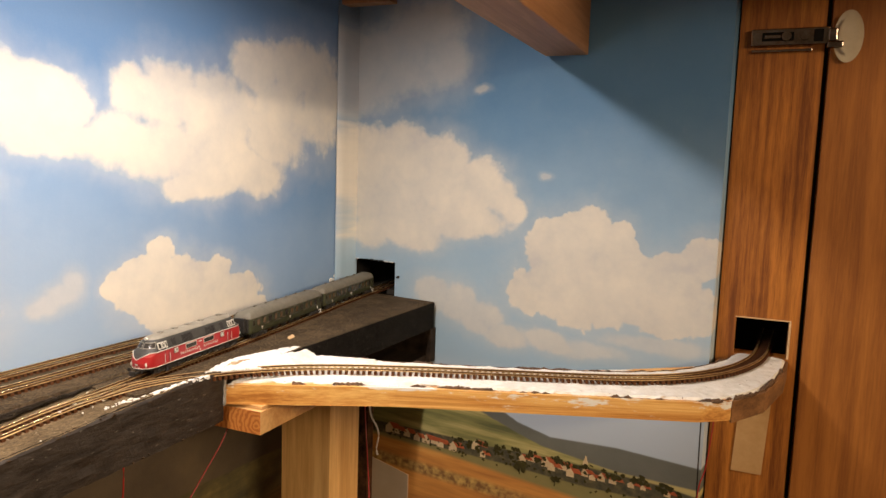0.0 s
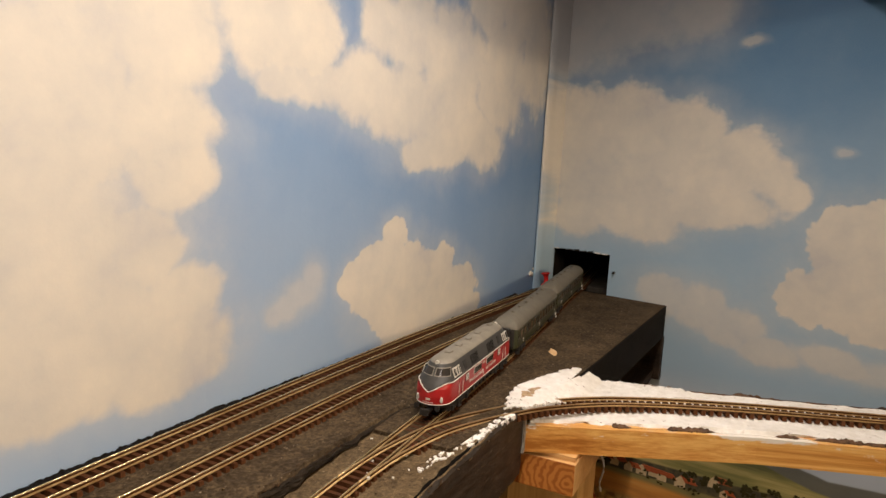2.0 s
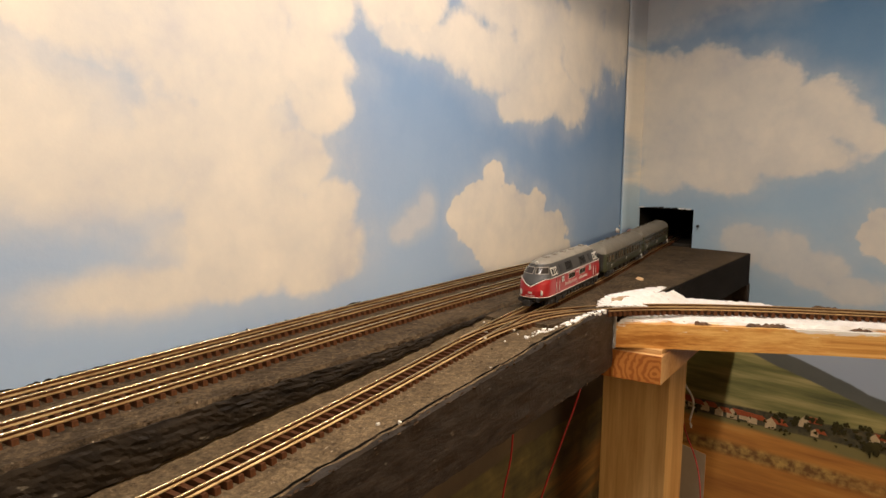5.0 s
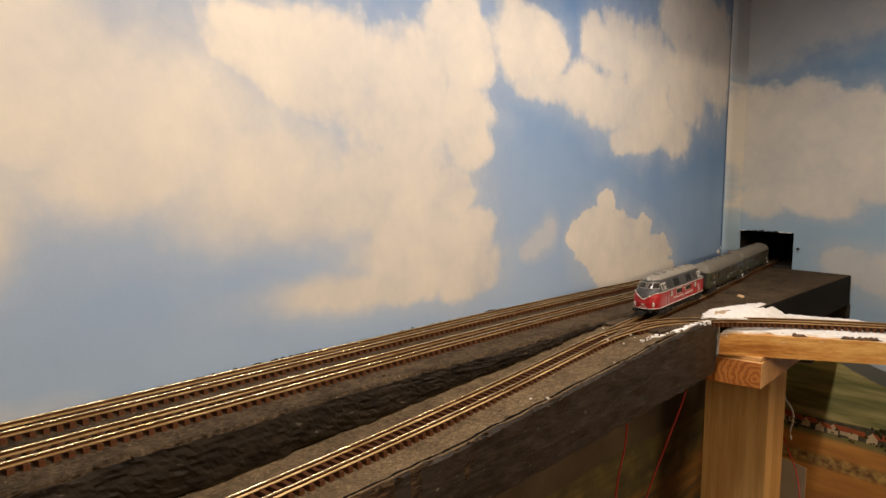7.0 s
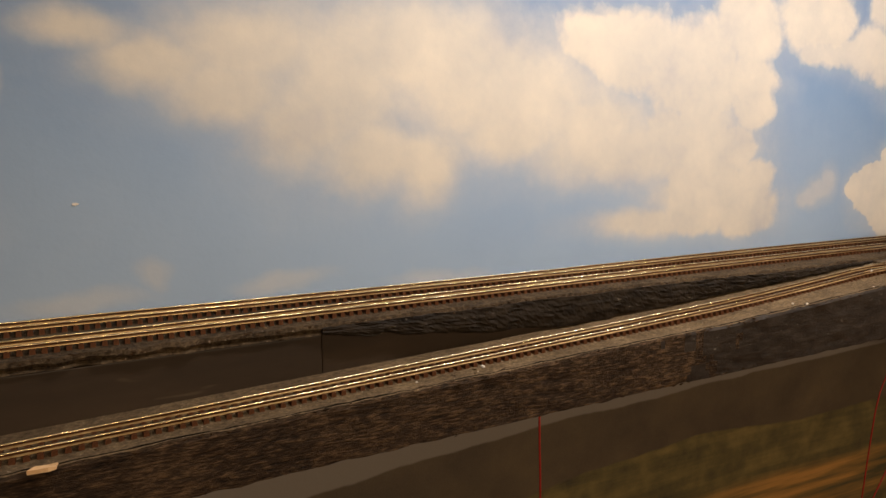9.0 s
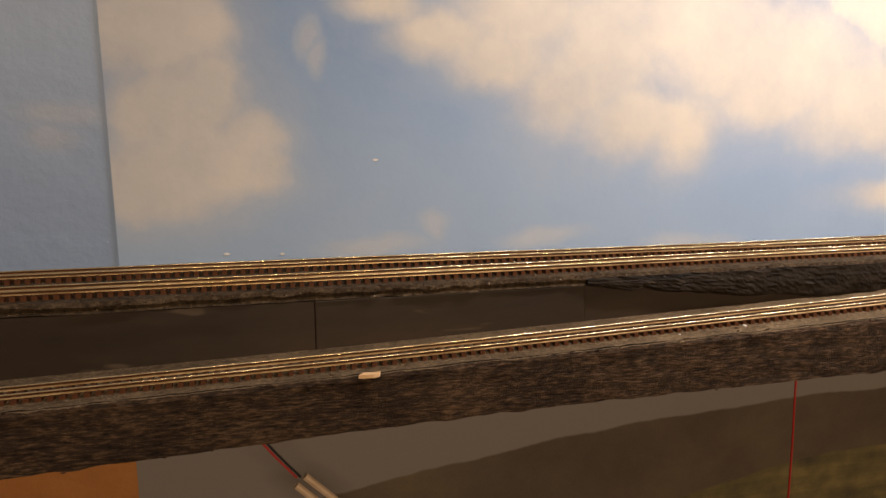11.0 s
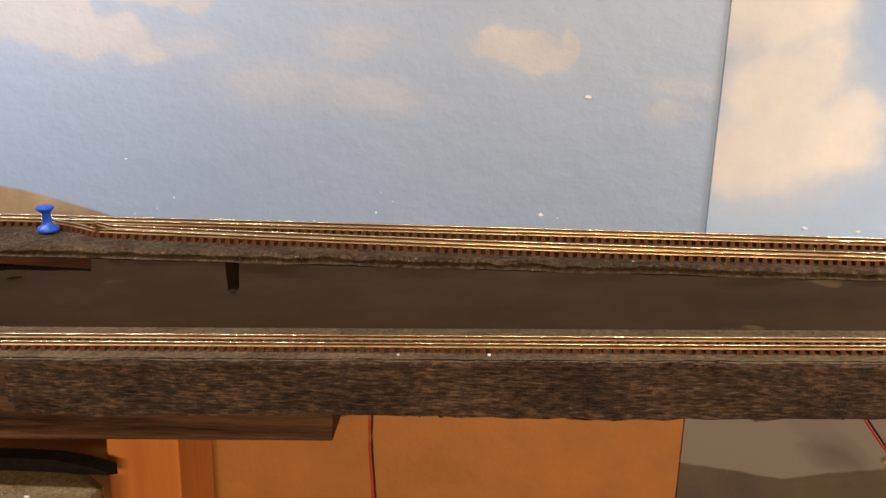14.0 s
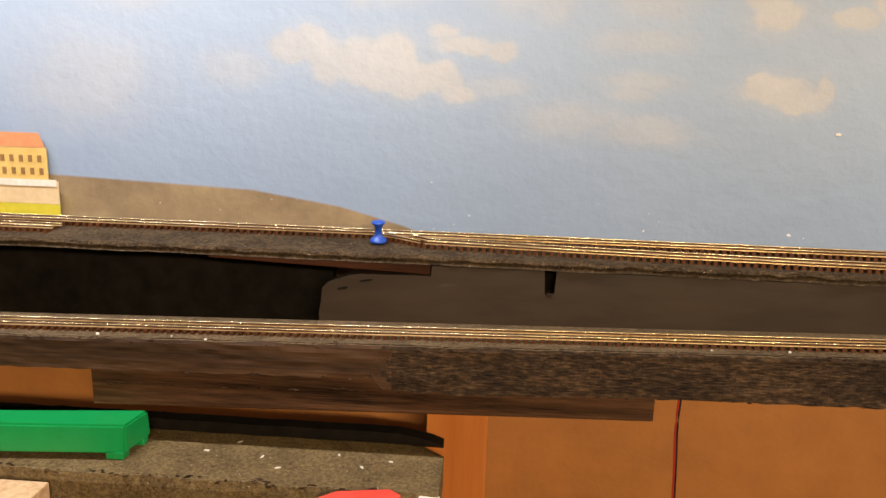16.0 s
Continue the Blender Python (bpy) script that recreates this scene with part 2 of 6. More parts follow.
def paper_coords(nt, axis):
    """u along the wall and v up it, plain and stirred."""
    tc = nt.nodes.new("ShaderNodeTexCoord")
    sep = nt.nodes.new("ShaderNodeSeparateXYZ")
    nt.links.new(tc.outputs["Object"], sep.inputs[0])
    u, v = sep.outputs[axis], sep.outputs[2]
    uv = nt.nodes.new("ShaderNodeCombineXYZ")
    nt.links.new(u, uv.inputs[0])
    nt.links.new(v, uv.inputs[1])
    out = []
    for k in (0, 1):
        acc = (u, v)[k]
        for scale, size, shift in ((11, 0.020, 3.0), (34, 0.009, 7.0), (110, 0.004, 11.0)):
            mp = node(nt, "ShaderNodeMapping", Location=(shift + 5 * k, shift * 2 - 3 * k, 0))
            nt.links.new(uv.outputs[0], mp.inputs["Vector"])
            n = noise_tex(nt, mp.outputs["Vector"], scale, 2, 0.5)
            acc = math_node(nt, "ADD", acc, math_node(nt, "MULTIPLY", math_node(nt, "SUBTRACT", n, 0.5), size))
        out.append(acc)
    return uv.outputs[0], u, v, out[0], out[1]


def lookup(nt, u, u0, u1, stops):
    """A height over u, through (u, height) stops."""
    r = nt.nodes.new("ShaderNodeMapRange")
    r.inputs["From Min"].default_value, r.inputs["From Max"].default_value = u0, u1
    nt.links.new(u, r.inputs["Value"])
    hs = [h for _, h in stops]
    lo, hi = min(hs), max(hs) + 1e-6
    c = ramp(nt, r.outputs[0], [((p - u0) / (u1 - u0), ((h - lo) / (hi - lo),) * 3) for p, h in stops])
    s = nt.nodes.new("ShaderNodeSeparateColor")
    nt.links.new(c, s.inputs[0])
    return math_node(nt, "ADD", math_node(nt, "MULTIPLY", s.outputs[0], hi - lo), lo)


def puff_chain(nt, su, sv, puffs):
    acc = -1.0
    for cu, cv, ru, rv in puffs:
        g = nt.nodes.new("ShaderNodeGroup")
        g.node_tree = PUFF
        for key, val in (("CU", cu), ("CV", cv), ("RU", ru), ("RV", rv)):
            g.inputs[key].default_value = val
        nt.links.new(su, g.inputs["U"])
        nt.links.new(sv, g.inputs["V"])
        if isinstance(acc, float):
            g.inputs["Prior"].default_value = acc
        else:
            nt.links.new(acc, g.inputs["Prior"])
        acc = g.outputs[0]
    return acc


def sky_paper(name, axis, layers, deep, pale, z_deep, z_pale, veil=0.3, blue_at=None, tone=(1.0, 1.0, 1.0)):
    """Printed sky: layers of puffs (list, crispness) over a blue that pales downwards and deepens sideways, where
    corner shade is mixed in.
    """
    m, nt, b = shader(name, 0.62)
    vec, u, v, su, sv = paper_coords(nt, axis)
    stirred = nt.nodes.new("ShaderNodeCombineXYZ")
    nt.links.new(su, stirred.inputs[0])
    nt.links.new(sv, stirred.inputs[1])
    lump = None
    for scale, size in ((24, 0.50), (62, 0.32), (150, 0.18)):
        vo = nt.nodes.new("ShaderNodeTexVoronoi")
        vo.voronoi_dimensions, vo.feature = "2D", "SMOOTH_F1"
        vo.inputs["Scale"].default_value, vo.inputs["Smoothness"].default_value = scale, 0.35
        nt.links.new(stirred.outputs[0], vo.inputs["Vector"])
        one = math_node(nt, "MULTIPLY", math_node(nt, "SUBTRACT", 0.42, vo.outputs["Distance"]), size)
        lump = one if lump is None else math_node(nt, "ADD", lump, one)
    wisp = math_node(nt, "SUBTRACT", noise_tex(nt, vec, 60, 8, 0.7), 0.5)
    mist = math_node(nt, "SUBTRACT", noise_tex(nt, vec, 9, 6, 0.6), 0.5)
    mask = dens = None
    for puffs, crisp, cover in layers:
        h = puff_chain(nt, su, sv, puffs)
        h = math_node(nt, "ADD", h, math_node(nt, "MULTIPLY", lump, 0.25 + 0.45 * crisp))
        h = math_node(nt, "ADD", h, math_node(nt, "MULTIPLY", wisp, 0.34))
        h = math_node(nt, "ADD", h, math_node(nt, "MULTIPLY", mist, 0.7 * (1 - crisp)))
        one = math_node(nt, "MULTIPLY", between(nt, h, -0.09 - 0.42 * (1 - crisp), 0.07 + 0.45 * (1 - crisp)), cover)
        mask = one if mask is None else math_node(nt, "MAXIMUM", mask, one)
        dens = h if dens is None else math_node(nt, "MAXIMUM", dens, h)
    mask = math_node(nt, "MAXIMUM", mask, math_node(nt, "MULTIPLY", between(nt, dens, -1.0, 0.3), veil))
    grad = between(nt, v, z_deep, z_pale)
    # deeper blue to one side: part print, part the corner's shade
    if blue_at:
        grad = math_node(nt, "SUBTRACT", grad, math_node(nt, "MULTIPLY", between(nt, u, *blue_at), 0.45))
    grad = math_node(nt, "ADD", grad, math_node(nt, "MULTIPLY", mist, 0.6), True)
    sky = mix(nt, grad, deep, pale)
    folds = math_node(nt, "ADD", math_node(nt, "MULTIPLY", noise_tex(nt, vec, 8, 7, 0.62), 0.7), math_node(nt, "MULTIPLY", noise_tex(nt, vec, 30, 5, 0.6), 0.3))
    folds = math_node(nt, "ADD", folds, math_node(nt, "MULTIPLY", lump, 0.16))
    folds = math_node(nt, "ADD", folds, math_node(nt, "MULTIPLY", math_node(nt, "MINIMUM", dens, 0.5), 0.06))
    cloud = ramp(nt, folds, [(p, tuple(s * q for s, q in zip(tone, c))) for p, c in ((0.33, (0.46, 0.455, 0.455)), (0.47, (0.57, 0.545, 0.485)), (0.66, (0.69, 0.635, 0.530)))])
    col = mix(nt, mask, sky, cloud)
    return m, nt, b, vec, u, v, su, sv, col


def paper_relief(nt, b, vec, col, scale, mm):
    grain = noise_tex(nt, vec, 900, 2, 0.5)
    col = mix(nt, math_node(nt, "MULTIPLY", grain, 0.10), col, (0.35, 0.36, 0.38))
    nt.links.new(col, b.inputs["Base Color"])
    h = noise_tex(nt, vec, scale, 5, 0.6)
    bump(nt, b, h, 0.7, mm * 0.001)


NORTH_SHARP = [(-0.302, 1.178, 0.015, 0.012), (-0.318, 1.164, 0.022, 0.011), (-0.346, 1.154, 0.015, 0.011), (-0.275, 1.153, 0.035, 0.019), (-0.24, 1.147, 0.028, 0.018), (-0.21, 1.129, 0.037, 0.018), (-0.321, 1.14, 0.026, 0.014),
               (-0.29, 1.107, 0.028, 0.012), (-0.258, 1.116, 0.044, 0.021), (-0.188, 1.112, 0.03, 0.011), (-0.3, 1.128, 0.034, 0.017), (-0.236, 1.116, 0.047, 0.02)]
NORTH_PUFF = [(-0.385, 1.161, 0.011, 0.01), (-0.395, 1.153, 0.016, 0.009), (-0.406, 1.148, 0.014, 0.008), (-0.416, 1.145, 0.01, 0.006)]
NORTH_TALL = [(-0.418, 1.267, 0.018, 0.014), (-0.386, 1.267, 0.03, 0.016), (-0.343, 1.27, 0.042, 0.022), (-0.296, 1.262, 0.047, 0.026), (-0.238, 1.254, 0.071, 0.03), (-0.242, 1.235, 0.052, 0.015), (-0.28, 1.229, 0.023, 0.012),
              (-0.181, 1.245, 0.045, 0.022), (-0.16, 1.279, 0.037, 0.024), (-0.327, 1.311, 0.021, 0.023), (-0.288, 1.313, 0.038, 0.032), (-0.231, 1.301, 0.058, 0.042), (-0.18, 1.35, 0.041, 0.026), (-0.108, 1.357, 0.061, 0.029),
              (-0.061, 1.329, 0.046, 0.057), (-0.132, 1.304, 0.058, 0.047)]
NORTH_BIG = [(-0.49, 1.282, 0.039, 0.033), (-0.491, 1.242, 0.032, 0.023), (-0.486, 1.217, 0.027, 0.021), (-0.502, 1.193, 0.027, 0.014), (-0.473, 1.163, 0.024, 0.014), (-0.471, 1.139, 0.03, 0.022), (-0.508, 1.154, 0.036, 0.021),
             (-0.549, 1.157, 0.027, 0.017), (-0.53, 1.136, 0.052, 0.016), (-0.539, 1.243, 0.066, 0.042), (-0.556, 1.2, 0.046, 0.021), (-0.618, 1.257, 0.062, 0.03), (-0.534, 1.175, 0.05, 0.019), (-0.494, 1.184, 0.021, 0.015),
             (-0.492, 1.135, 0.032, 0.022), (-0.397, 1.295, 0.031, 0.029), (-0.426, 1.296, 0.032, 0.031)]
NORTH_SOFT = [(-0.78, 1.179, 0.024, 0.023), (-0.812, 1.186, 0.032, 0.022), (-0.851, 1.203, 0.039, 0.023), (-0.893, 1.218, 0.037, 0.019), (-0.93, 1.23, 0.033, 0.016), (-0.962, 1.244, 0.026, 0.011), (-0.714, 1.196, 0.049, 0.018),
              (-0.643, 1.204, 0.056, 0.023), (-0.536, 1.197, 0.067, 0.039), (-0.538, 1.152, 0.049, 0.02), (-0.585, 1.132, 0.063, 0.011), (-0.774, 1.241, 0.142, 0.038), (-0.72, 1.224, 0.101, 0.042), (-0.788, 1.184, 0.041, 0.018),
              (-0.619, 1.186, 0.086, 0.026), (-0.828, 1.222, 0.051, 0.046), (-0.878, 1.24, 0.047, 0.024)]
NORTH_EDGE = [(-1.082, 1.227, 0.038, 0.029), (-1.057, 1.23, 0.016, 0.02), (-1.052, 1.201, 0.016, 0.021), (-1.07, 1.188, 0.039, 0.027), (-1.032, 1.175, 0.018, 0.014), (-1.03, 1.158, 0.017, 0.016), (-1.05, 1.161, 0.026, 0.022),
              (-1.079, 1.155, 0.047, 0.023)]
NORTH_WISP = [(-0.936, 1.121, 0.005, 0.005), (-0.762, 1.108, 0.025, 0.005), (-0.972, 1.112, 0.022, 0.004), (-0.936, 1.124, 0.007, 0.006), (-0.867, 1.115, 0.021, 0.004), (-1.004, 1.225, 0.005, 0.009), (-0.998, 1.214, 0.004, 0.007)]
EAST_SHARP = [(-0.027, 1.263, 0.053, 0.045), (-0.082, 1.274, 0.054, 0.037), (-0.126, 1.268, 0.039, 0.031), (-0.153, 1.266, 0.027, 0.024), (-0.187, 1.238, 0.037, 0.031), (-0.216, 1.227, 0.023, 0.02), (-0.23, 1.215, 0.018, 0.015),
              (-0.169, 1.2, 0.059, 0.023), (-0.074, 1.207, 0.067, 0.041), (-0.042, 1.177, 0.03, 0.026), (-0.105, 1.183, 0.045, 0.023), (-0.128, 1.236, 0.044, 0.034), (-0.177, 1.225, 0.032, 0.028)]
EAST_LOW = [(-0.312, 1.189, 0.034, 0.029), (-0.275, 1.174, 0.027, 0.031), (-0.347, 1.183, 0.024, 0.025), (-0.368, 1.163, 0.022, 0.022), (-0.403, 1.161, 0.027, 0.023), (-0.435, 1.183, 0.02, 0.022), (-0.253, 1.129, 0.022, 0.026),
            (-0.312, 1.134, 0.066, 0.036), (-0.398, 1.13, 0.053, 0.027)]
EAST_MID = [(-0.131, 1.113, 0.024, 0.021), (-0.168, 1.105, 0.027, 0.021), (-0.202, 1.09, 0.027, 0.019), (-0.23, 1.073, 0.026, 0.014), (-0.283, 1.078, 0.031, 0.014)]
EAST_SOFT = [(-0.06, 1.38, 0.079, 0.052), (-0.141, 1.376, 0.034, 0.03), (-0.108, 1.415, 0.062, 0.038), (-0.02, 1.369, 0.044, 0.061), (-0.295, 1.076, 0.075, 0.012), (-0.39, 1.092, 0.054, 0.011), (-0.268, 1.252, 0.006, 0.004),
             (-0.19, 1.344, 0.01, 0.004)]
WEST_CLEAR = [(-1.512, 1.231, 0.011, 0.008), (-1.523, 1.224, 0.018, 0.01), (-1.501, 1.216, 0.016, 0.014), (-1.479, 1.216, 0.018, 0.015), (-1.456, 1.221, 0.016, 0.013), (-1.45, 1.207, 0.021, 0.012), (-1.428, 1.208, 0.021, 0.01),
              (-1.414, 1.2, 0.014, 0.006), (-1.469, 1.205, 0.021, 0.009), (-1.422, 1.236, 0.01, 0.005), (-1.408, 1.228, 0.021, 0.007), (-1.386, 1.227, 0.009, 0.006), (-1.227, 1.213, 0.009, 0.005), (-1.216, 1.208, 0.023, 0.009),
              (-1.202, 1.202, 0.016, 0.008), (-1.186, 1.206, 0.005, 0.009), (-1.229, 1.263, 0.013, 0.011), (-1.218, 1.252, 0.017, 0.011), (-1.173, 1.249, 0.014, 0.006), (-1.148, 1.26, 0.014, 0.013)]
WEST_SOFT = [(-1.3, 1.21, 0.021, 0.006), (-1.307, 1.201, 0.014, 0.005), (-1.296, 1.261, 0.021, 0.01), (-1.302, 1.237, 0.024, 0.007), (-1.374, 1.265, 0.028, 0.012), (-1.353, 1.257, 0.014, 0.01), (-1.627, 1.259, 0.033, 0.013),
             (-1.452, 1.259, 0.018, 0.008), (-1.48, 1.259, 0.01, 0.007), (-1.338, 1.183, 0.033, 0.008), (-1.294, 1.182, 0.022, 0.006), (-1.563, 1.213, 0.022, 0.01), (-1.392, 1.206, 0.021, 0.007), (-1.664, 1.202, 0.045, 0.028),
             (-1.299, 1.176, 0.034, 0.007), (-1.348, 1.184, 0.027, 0.012), (-1.124, 1.188, 0.018, 0.006), (-1.133, 1.174, 0.012, 0.006)]


def north_paper():
    m, nt, b, vec, u, v, su, sv, col = sky_paper("cloud_wallpaper", 0, [(NORTH_SHARP, 1.0, 1.0), (NORTH_PUFF, 0.2, 0.55), (NORTH_TALL, 0.55, 0.92), (NORTH_BIG, 0.6, 1.0), (NORTH_SOFT, -0.3, 1.0), (NORTH_EDGE, 0.15, 0.78), (NORTH_WISP, 0.1, 0.38)], (0.10, 0.215, 0.415), (0.305, 0.415, 0.565), 1.34, 1.10, 0.3, (-0.45, -0.10))
    hill = lookup(nt, su, -1.2, 0.1, [(-1.104, 0.966), (-1.04, 0.957), (-0.96, 0.969), (-0.888, 0.979), (-0.80, 0.988), (-0.68, 0.992), (-0.5, 0.995), (-0.3, 1.00), (0.0, 1.02)])
    lawn = lookup(nt, su, -1.2, 0.1, [(-1.2, 0.89), (-0.85, 0.915), (-0.726, 0.935), (-0.64, 0.946), (-0.524, 0.952), (-0.40, 0.943), (-0.27, 0.947), (-0.1, 0.941), (0.0, 0.94)])
    level = math_node(nt, "ADD", math_node(nt, "MULTIPLY", v, 0.65), math_node(nt, "MULTIPLY", sv, 0.35))
    drawn = node(nt, "ShaderNodeMapping", Rotation=(0, 0, 0.05), Scale=(5, 75, 1))
    nt.links.new(vec, drawn.inputs["Vector"])
    streak = noise_tex(nt, drawn.outputs["Vector"], 1.0, 5, 0.6)
    forest = ramp(nt, noise_tex(nt, vec, 14, 6, 0.65), [(0.3, (0.042, 0.028, 0.015)), (0.55, (0.082, 0.058, 0.029)), (0.75, (0.12, 0.085, 0.038))])
    meadow = ramp(nt, math_node(nt, "ADD", math_node(nt, "MULTIPLY", streak, 0.5), math_node(nt, "MULTIPLY", noise_tex(nt, vec, 40, 5, 0.6), 0.5)), [(0.36, (0.035, 0.030, 0.009)), (0.5, (0.105, 0.085, 0.021)), (0.66, (0.22, 0.165, 0.045))])
    corn = ramp(nt, streak, [(0.36, (0.055, 0.048, 0.012)), (0.5, (0.24, 0.135, 0.024)), (0.62, (0.46, 0.235, 0.045))])
    lane = math_node(nt, "MULTIPLY", between(nt, level, 0.838, 0.848), between(nt, level, 0.902, 0.886))
    field = mix(nt, math_node(nt, "MULTIPLY", lane, between(nt, u, -0.62, -0.40)), meadow, corn)
    field = mix(nt, between(nt, math_node(nt, "SUBTRACT", lawn, level), -0.0012, 0.0012), forest, field)
    # paper sky dulled below the upper board, with the shade there put in
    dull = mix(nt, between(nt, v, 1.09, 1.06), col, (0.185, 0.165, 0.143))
    below = between(nt, math_node(nt, "SUBTRACT", hill, math_node(nt, "ADD", math_node(nt, "MULTIPLY", v, 0.7), math_node(nt, "MULTIPLY", sv, 0.3))), -0.001, 0.001)
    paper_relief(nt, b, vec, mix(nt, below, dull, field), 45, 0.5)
    return m


def east_paper():
    m, nt, b, vec, u, v, su, sv, col = sky_paper("cloud_wallpaper_end", 1, [(EAST_SHARP, 0.6, 0.96), (EAST_LOW, 1.0, 1.0), (EAST_MID, 0.6, 0.75), (EAST_SOFT, 0.15, 0.6)], (0.072, 0.190, 0.355), (0.31, 0.44, 0.55), 1.36, 1.10)
    dull = mix(nt, between(nt, v, 1.05, 1.01), col, (0.46, 0.53, 0.60))
    far = lookup(nt, su, -0.6, 0.05, [(-0.6, 0.972), (-0.44, 0.979), (-0.36, 0.980), (-0.29, 0.974), (-0.25, 0.982), (-0.20, 1.0), (-0.1, 1.03), (0.0, 1.05)])
    near = lookup(nt, su, -0.6, 0.05, [(-0.6, 0.93), (-0.44, 0.957), (-0.36, 0.955), (-0.28, 0.962), (-0.22, 0.978), (-0.15, 1.0), (-0.08, 1.03), (0.0, 1.05)])
    town = lookup(nt, su, -0.6, 0.05, [(-0.6, 0.94), (-0.40, 0.953), (-0.30, 0.951), (-0.22, 0.946), (-0.15, 0.944), (-0.06, 0.940), (0.0, 0.930)])
    foot = lookup(nt, su, -0.6, 0.05, [(-0.6, 0.93), (-0.44, 0.938), (-0.33, 0.930), (-0.24, 0.930), (-0.15, 0.928), (-0.06, 0.926), (0.0, 0.92)])
    grass = lookup(nt, su, -0.6, 0.05, [(-0.6, 0.88), (-0.44, 0.905), (-0.33, 0.915), (-0.24, 0.918), (-0.15, 0.922), (-0.06, 0.922), (0.0, 0.92)])

    def step(h, w=0.0012):
        return between(nt, math_node(nt, "SUBTRACT", h, v), -w, w)

    n1, n2 = noise_tex(nt, vec, 22, 6, 0.65), noise_tex(nt, vec, 120, 4, 0.6)
    strip = nt.nodes.new("ShaderNodeMapping")
    strip.inputs["Rotation"].default_value = (0, 0, radians(-8))
    strip.inputs["Scale"].default_value = (8, 90, 1)
    nt.links.new(vec, strip.inputs["Vector"])
    n3 = noise_tex(nt, strip.outputs["Vector"], 1.0, 4, 0.6)
    col = mix(nt, step(far), dull, mix(nt, n1, (0.085, 0.092, 0.072), (0.17, 0.17, 0.135)))
    col = mix(nt, step(near), col, ramp(nt, n3, [(0.3, (0.10, 0.105, 0.028)), (0.48, (0.26, 0.245, 0.065)), (0.66, (0.54, 0.44, 0.16))]))
    col = mix(nt, step(town), col, ramp(nt, n2, [(0.35, (0.028, 0.026, 0.010)), (0.6, (0.10, 0.085, 0.032)), (0.75, (0.24, 0.17, 0.07))]))
    col = mix(nt, step(foot), col, mix(nt, n1, (0.16, 0.155, 0.040), (0.34, 0.27, 0.085)))
    gold = ramp(nt, n3, [(0.3, (0.42, 0.155, 0.022)), (0.55, (0.66, 0.29, 0.045)), (0.75, (0.74, 0.42, 0.10))])
    corn = ramp(nt, n2, [(0.4, (0.20, 0.09, 0.018)), (0.65, (0.62, 0.40, 0.10))])
    band = math_node(nt, "MULTIPLY", between(nt, v, 0.885, 0.892), between(nt, v, 0.906, 0.898))
    gold = mix(nt, math_node(nt, "MULTIPLY", band, between(nt, u, -0.35, -0.2)), gold, corn)
    col = mix(nt, step(grass, 0.003), col, gold)
    paper_relief(nt, b, vec, col, 45, 0.6)
    return m


def west_paper():
    m, nt, b, vec, u, v, su, sv, col = sky_paper("rough_sky_wallpaper", 0, [(WEST_CLEAR, 0.6, 0.80), (WEST_SOFT, 0.2, 0.42)], (0.232, 0.318, 0.462), (0.320, 0.410, 0.535), 1.10, 1.25, 0.25, None, (0.75, 0.81, 0.93))
    ridge = math_node(nt, "ADD", math_node(nt, "MULTIPLY", u, 0.85), math_node(nt, "MULTIPLY", su, 0.15))
    hill = lookup(nt, ridge, -2.2, -1.3, [(-2.2, 1.15), (-1.75, 1.138), (-1.66, 1.135), (-1.55, 1.131), (-1.49, 1.122), (-1.445, 1.110), (-1.40, 1.09), (-1.3, 1.08)])
    brown = ramp(nt, noise_tex(nt, vec, 26, 6, 0.6), [(0.3, (0.155, 0.105, 0.052)), (0.55, (0.265, 0.194, 0.102)), (0.75, (0.365, 0.280, 0.136))])
    col = mix(nt, between(nt, math_node(nt, "SUBTRACT", hill, v), -0.001, 0.001), col, brown)
    flake = noise_tex(nt, vec, 170, 2, 0.5)
    near_base = between(nt, v, 1.135, 1.11)
    col = mix(nt, math_node(nt, "MULTIPLY", between(nt, flake, 0.70, 0.73), near_base), col, (0.75, 0.75, 0.74))
    paint = ramp(nt, noise_tex(nt, vec, 30, 4), [(0.3, (0.315, 0.116, 0.009)), (0.7, (0.395, 0.152, 0.015))])
    col = mix(nt, between(nt, v, 1.072, 1.068), col, paint)
    paper_relief(nt, b, vec, col, 52, 1.5)
    return m


NORTH_M, EAST_M, WEST_M = north_paper(), east_paper(), west_paper()


# ---- walls ----
def long_wall(name, x0, x1, proud, material, label):
    """A stretch of the long wall, whose face follows wall_y."""
    bm = bmesh.new()
    n = max(2, int((x1 - x0) / 0.04))
    rows = []
    for i in range(n + 1):
        x = x0 + (x1 - x0) * i / n
        y = wall_y(x) - proud
        rows.append([bm.verts.new(p) for p in ((x, y, 0.0), (x, y, 2.4), (x, 0.12, 2.4), (x, 0.12, 0.0))])
    for p, q in zip(rows, rows[1:]):
        for k in range(4):
            bm.faces.new((p[k], q[k], q[(k + 1) % 4], p[(k + 1) % 4]))
    bm.faces.new(rows[0])
    bm.faces.new(rows[-1][::-1])
    return tagged(part(name, bm, material), label, "wall", kind="structure")


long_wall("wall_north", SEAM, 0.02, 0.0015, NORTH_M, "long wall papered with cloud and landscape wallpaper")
long_wall("wall_northwest", -2.8, SEAM, 0.0, WEST_M, "rough wall with pale sky wallpaper over orange paint")

EAST_TURN = radians(-9.5)
EAST_AT = Matrix.Translation((0, -0.028, 0)) @ Matrix.Rotation(EAST_TURN, 4, "Z")


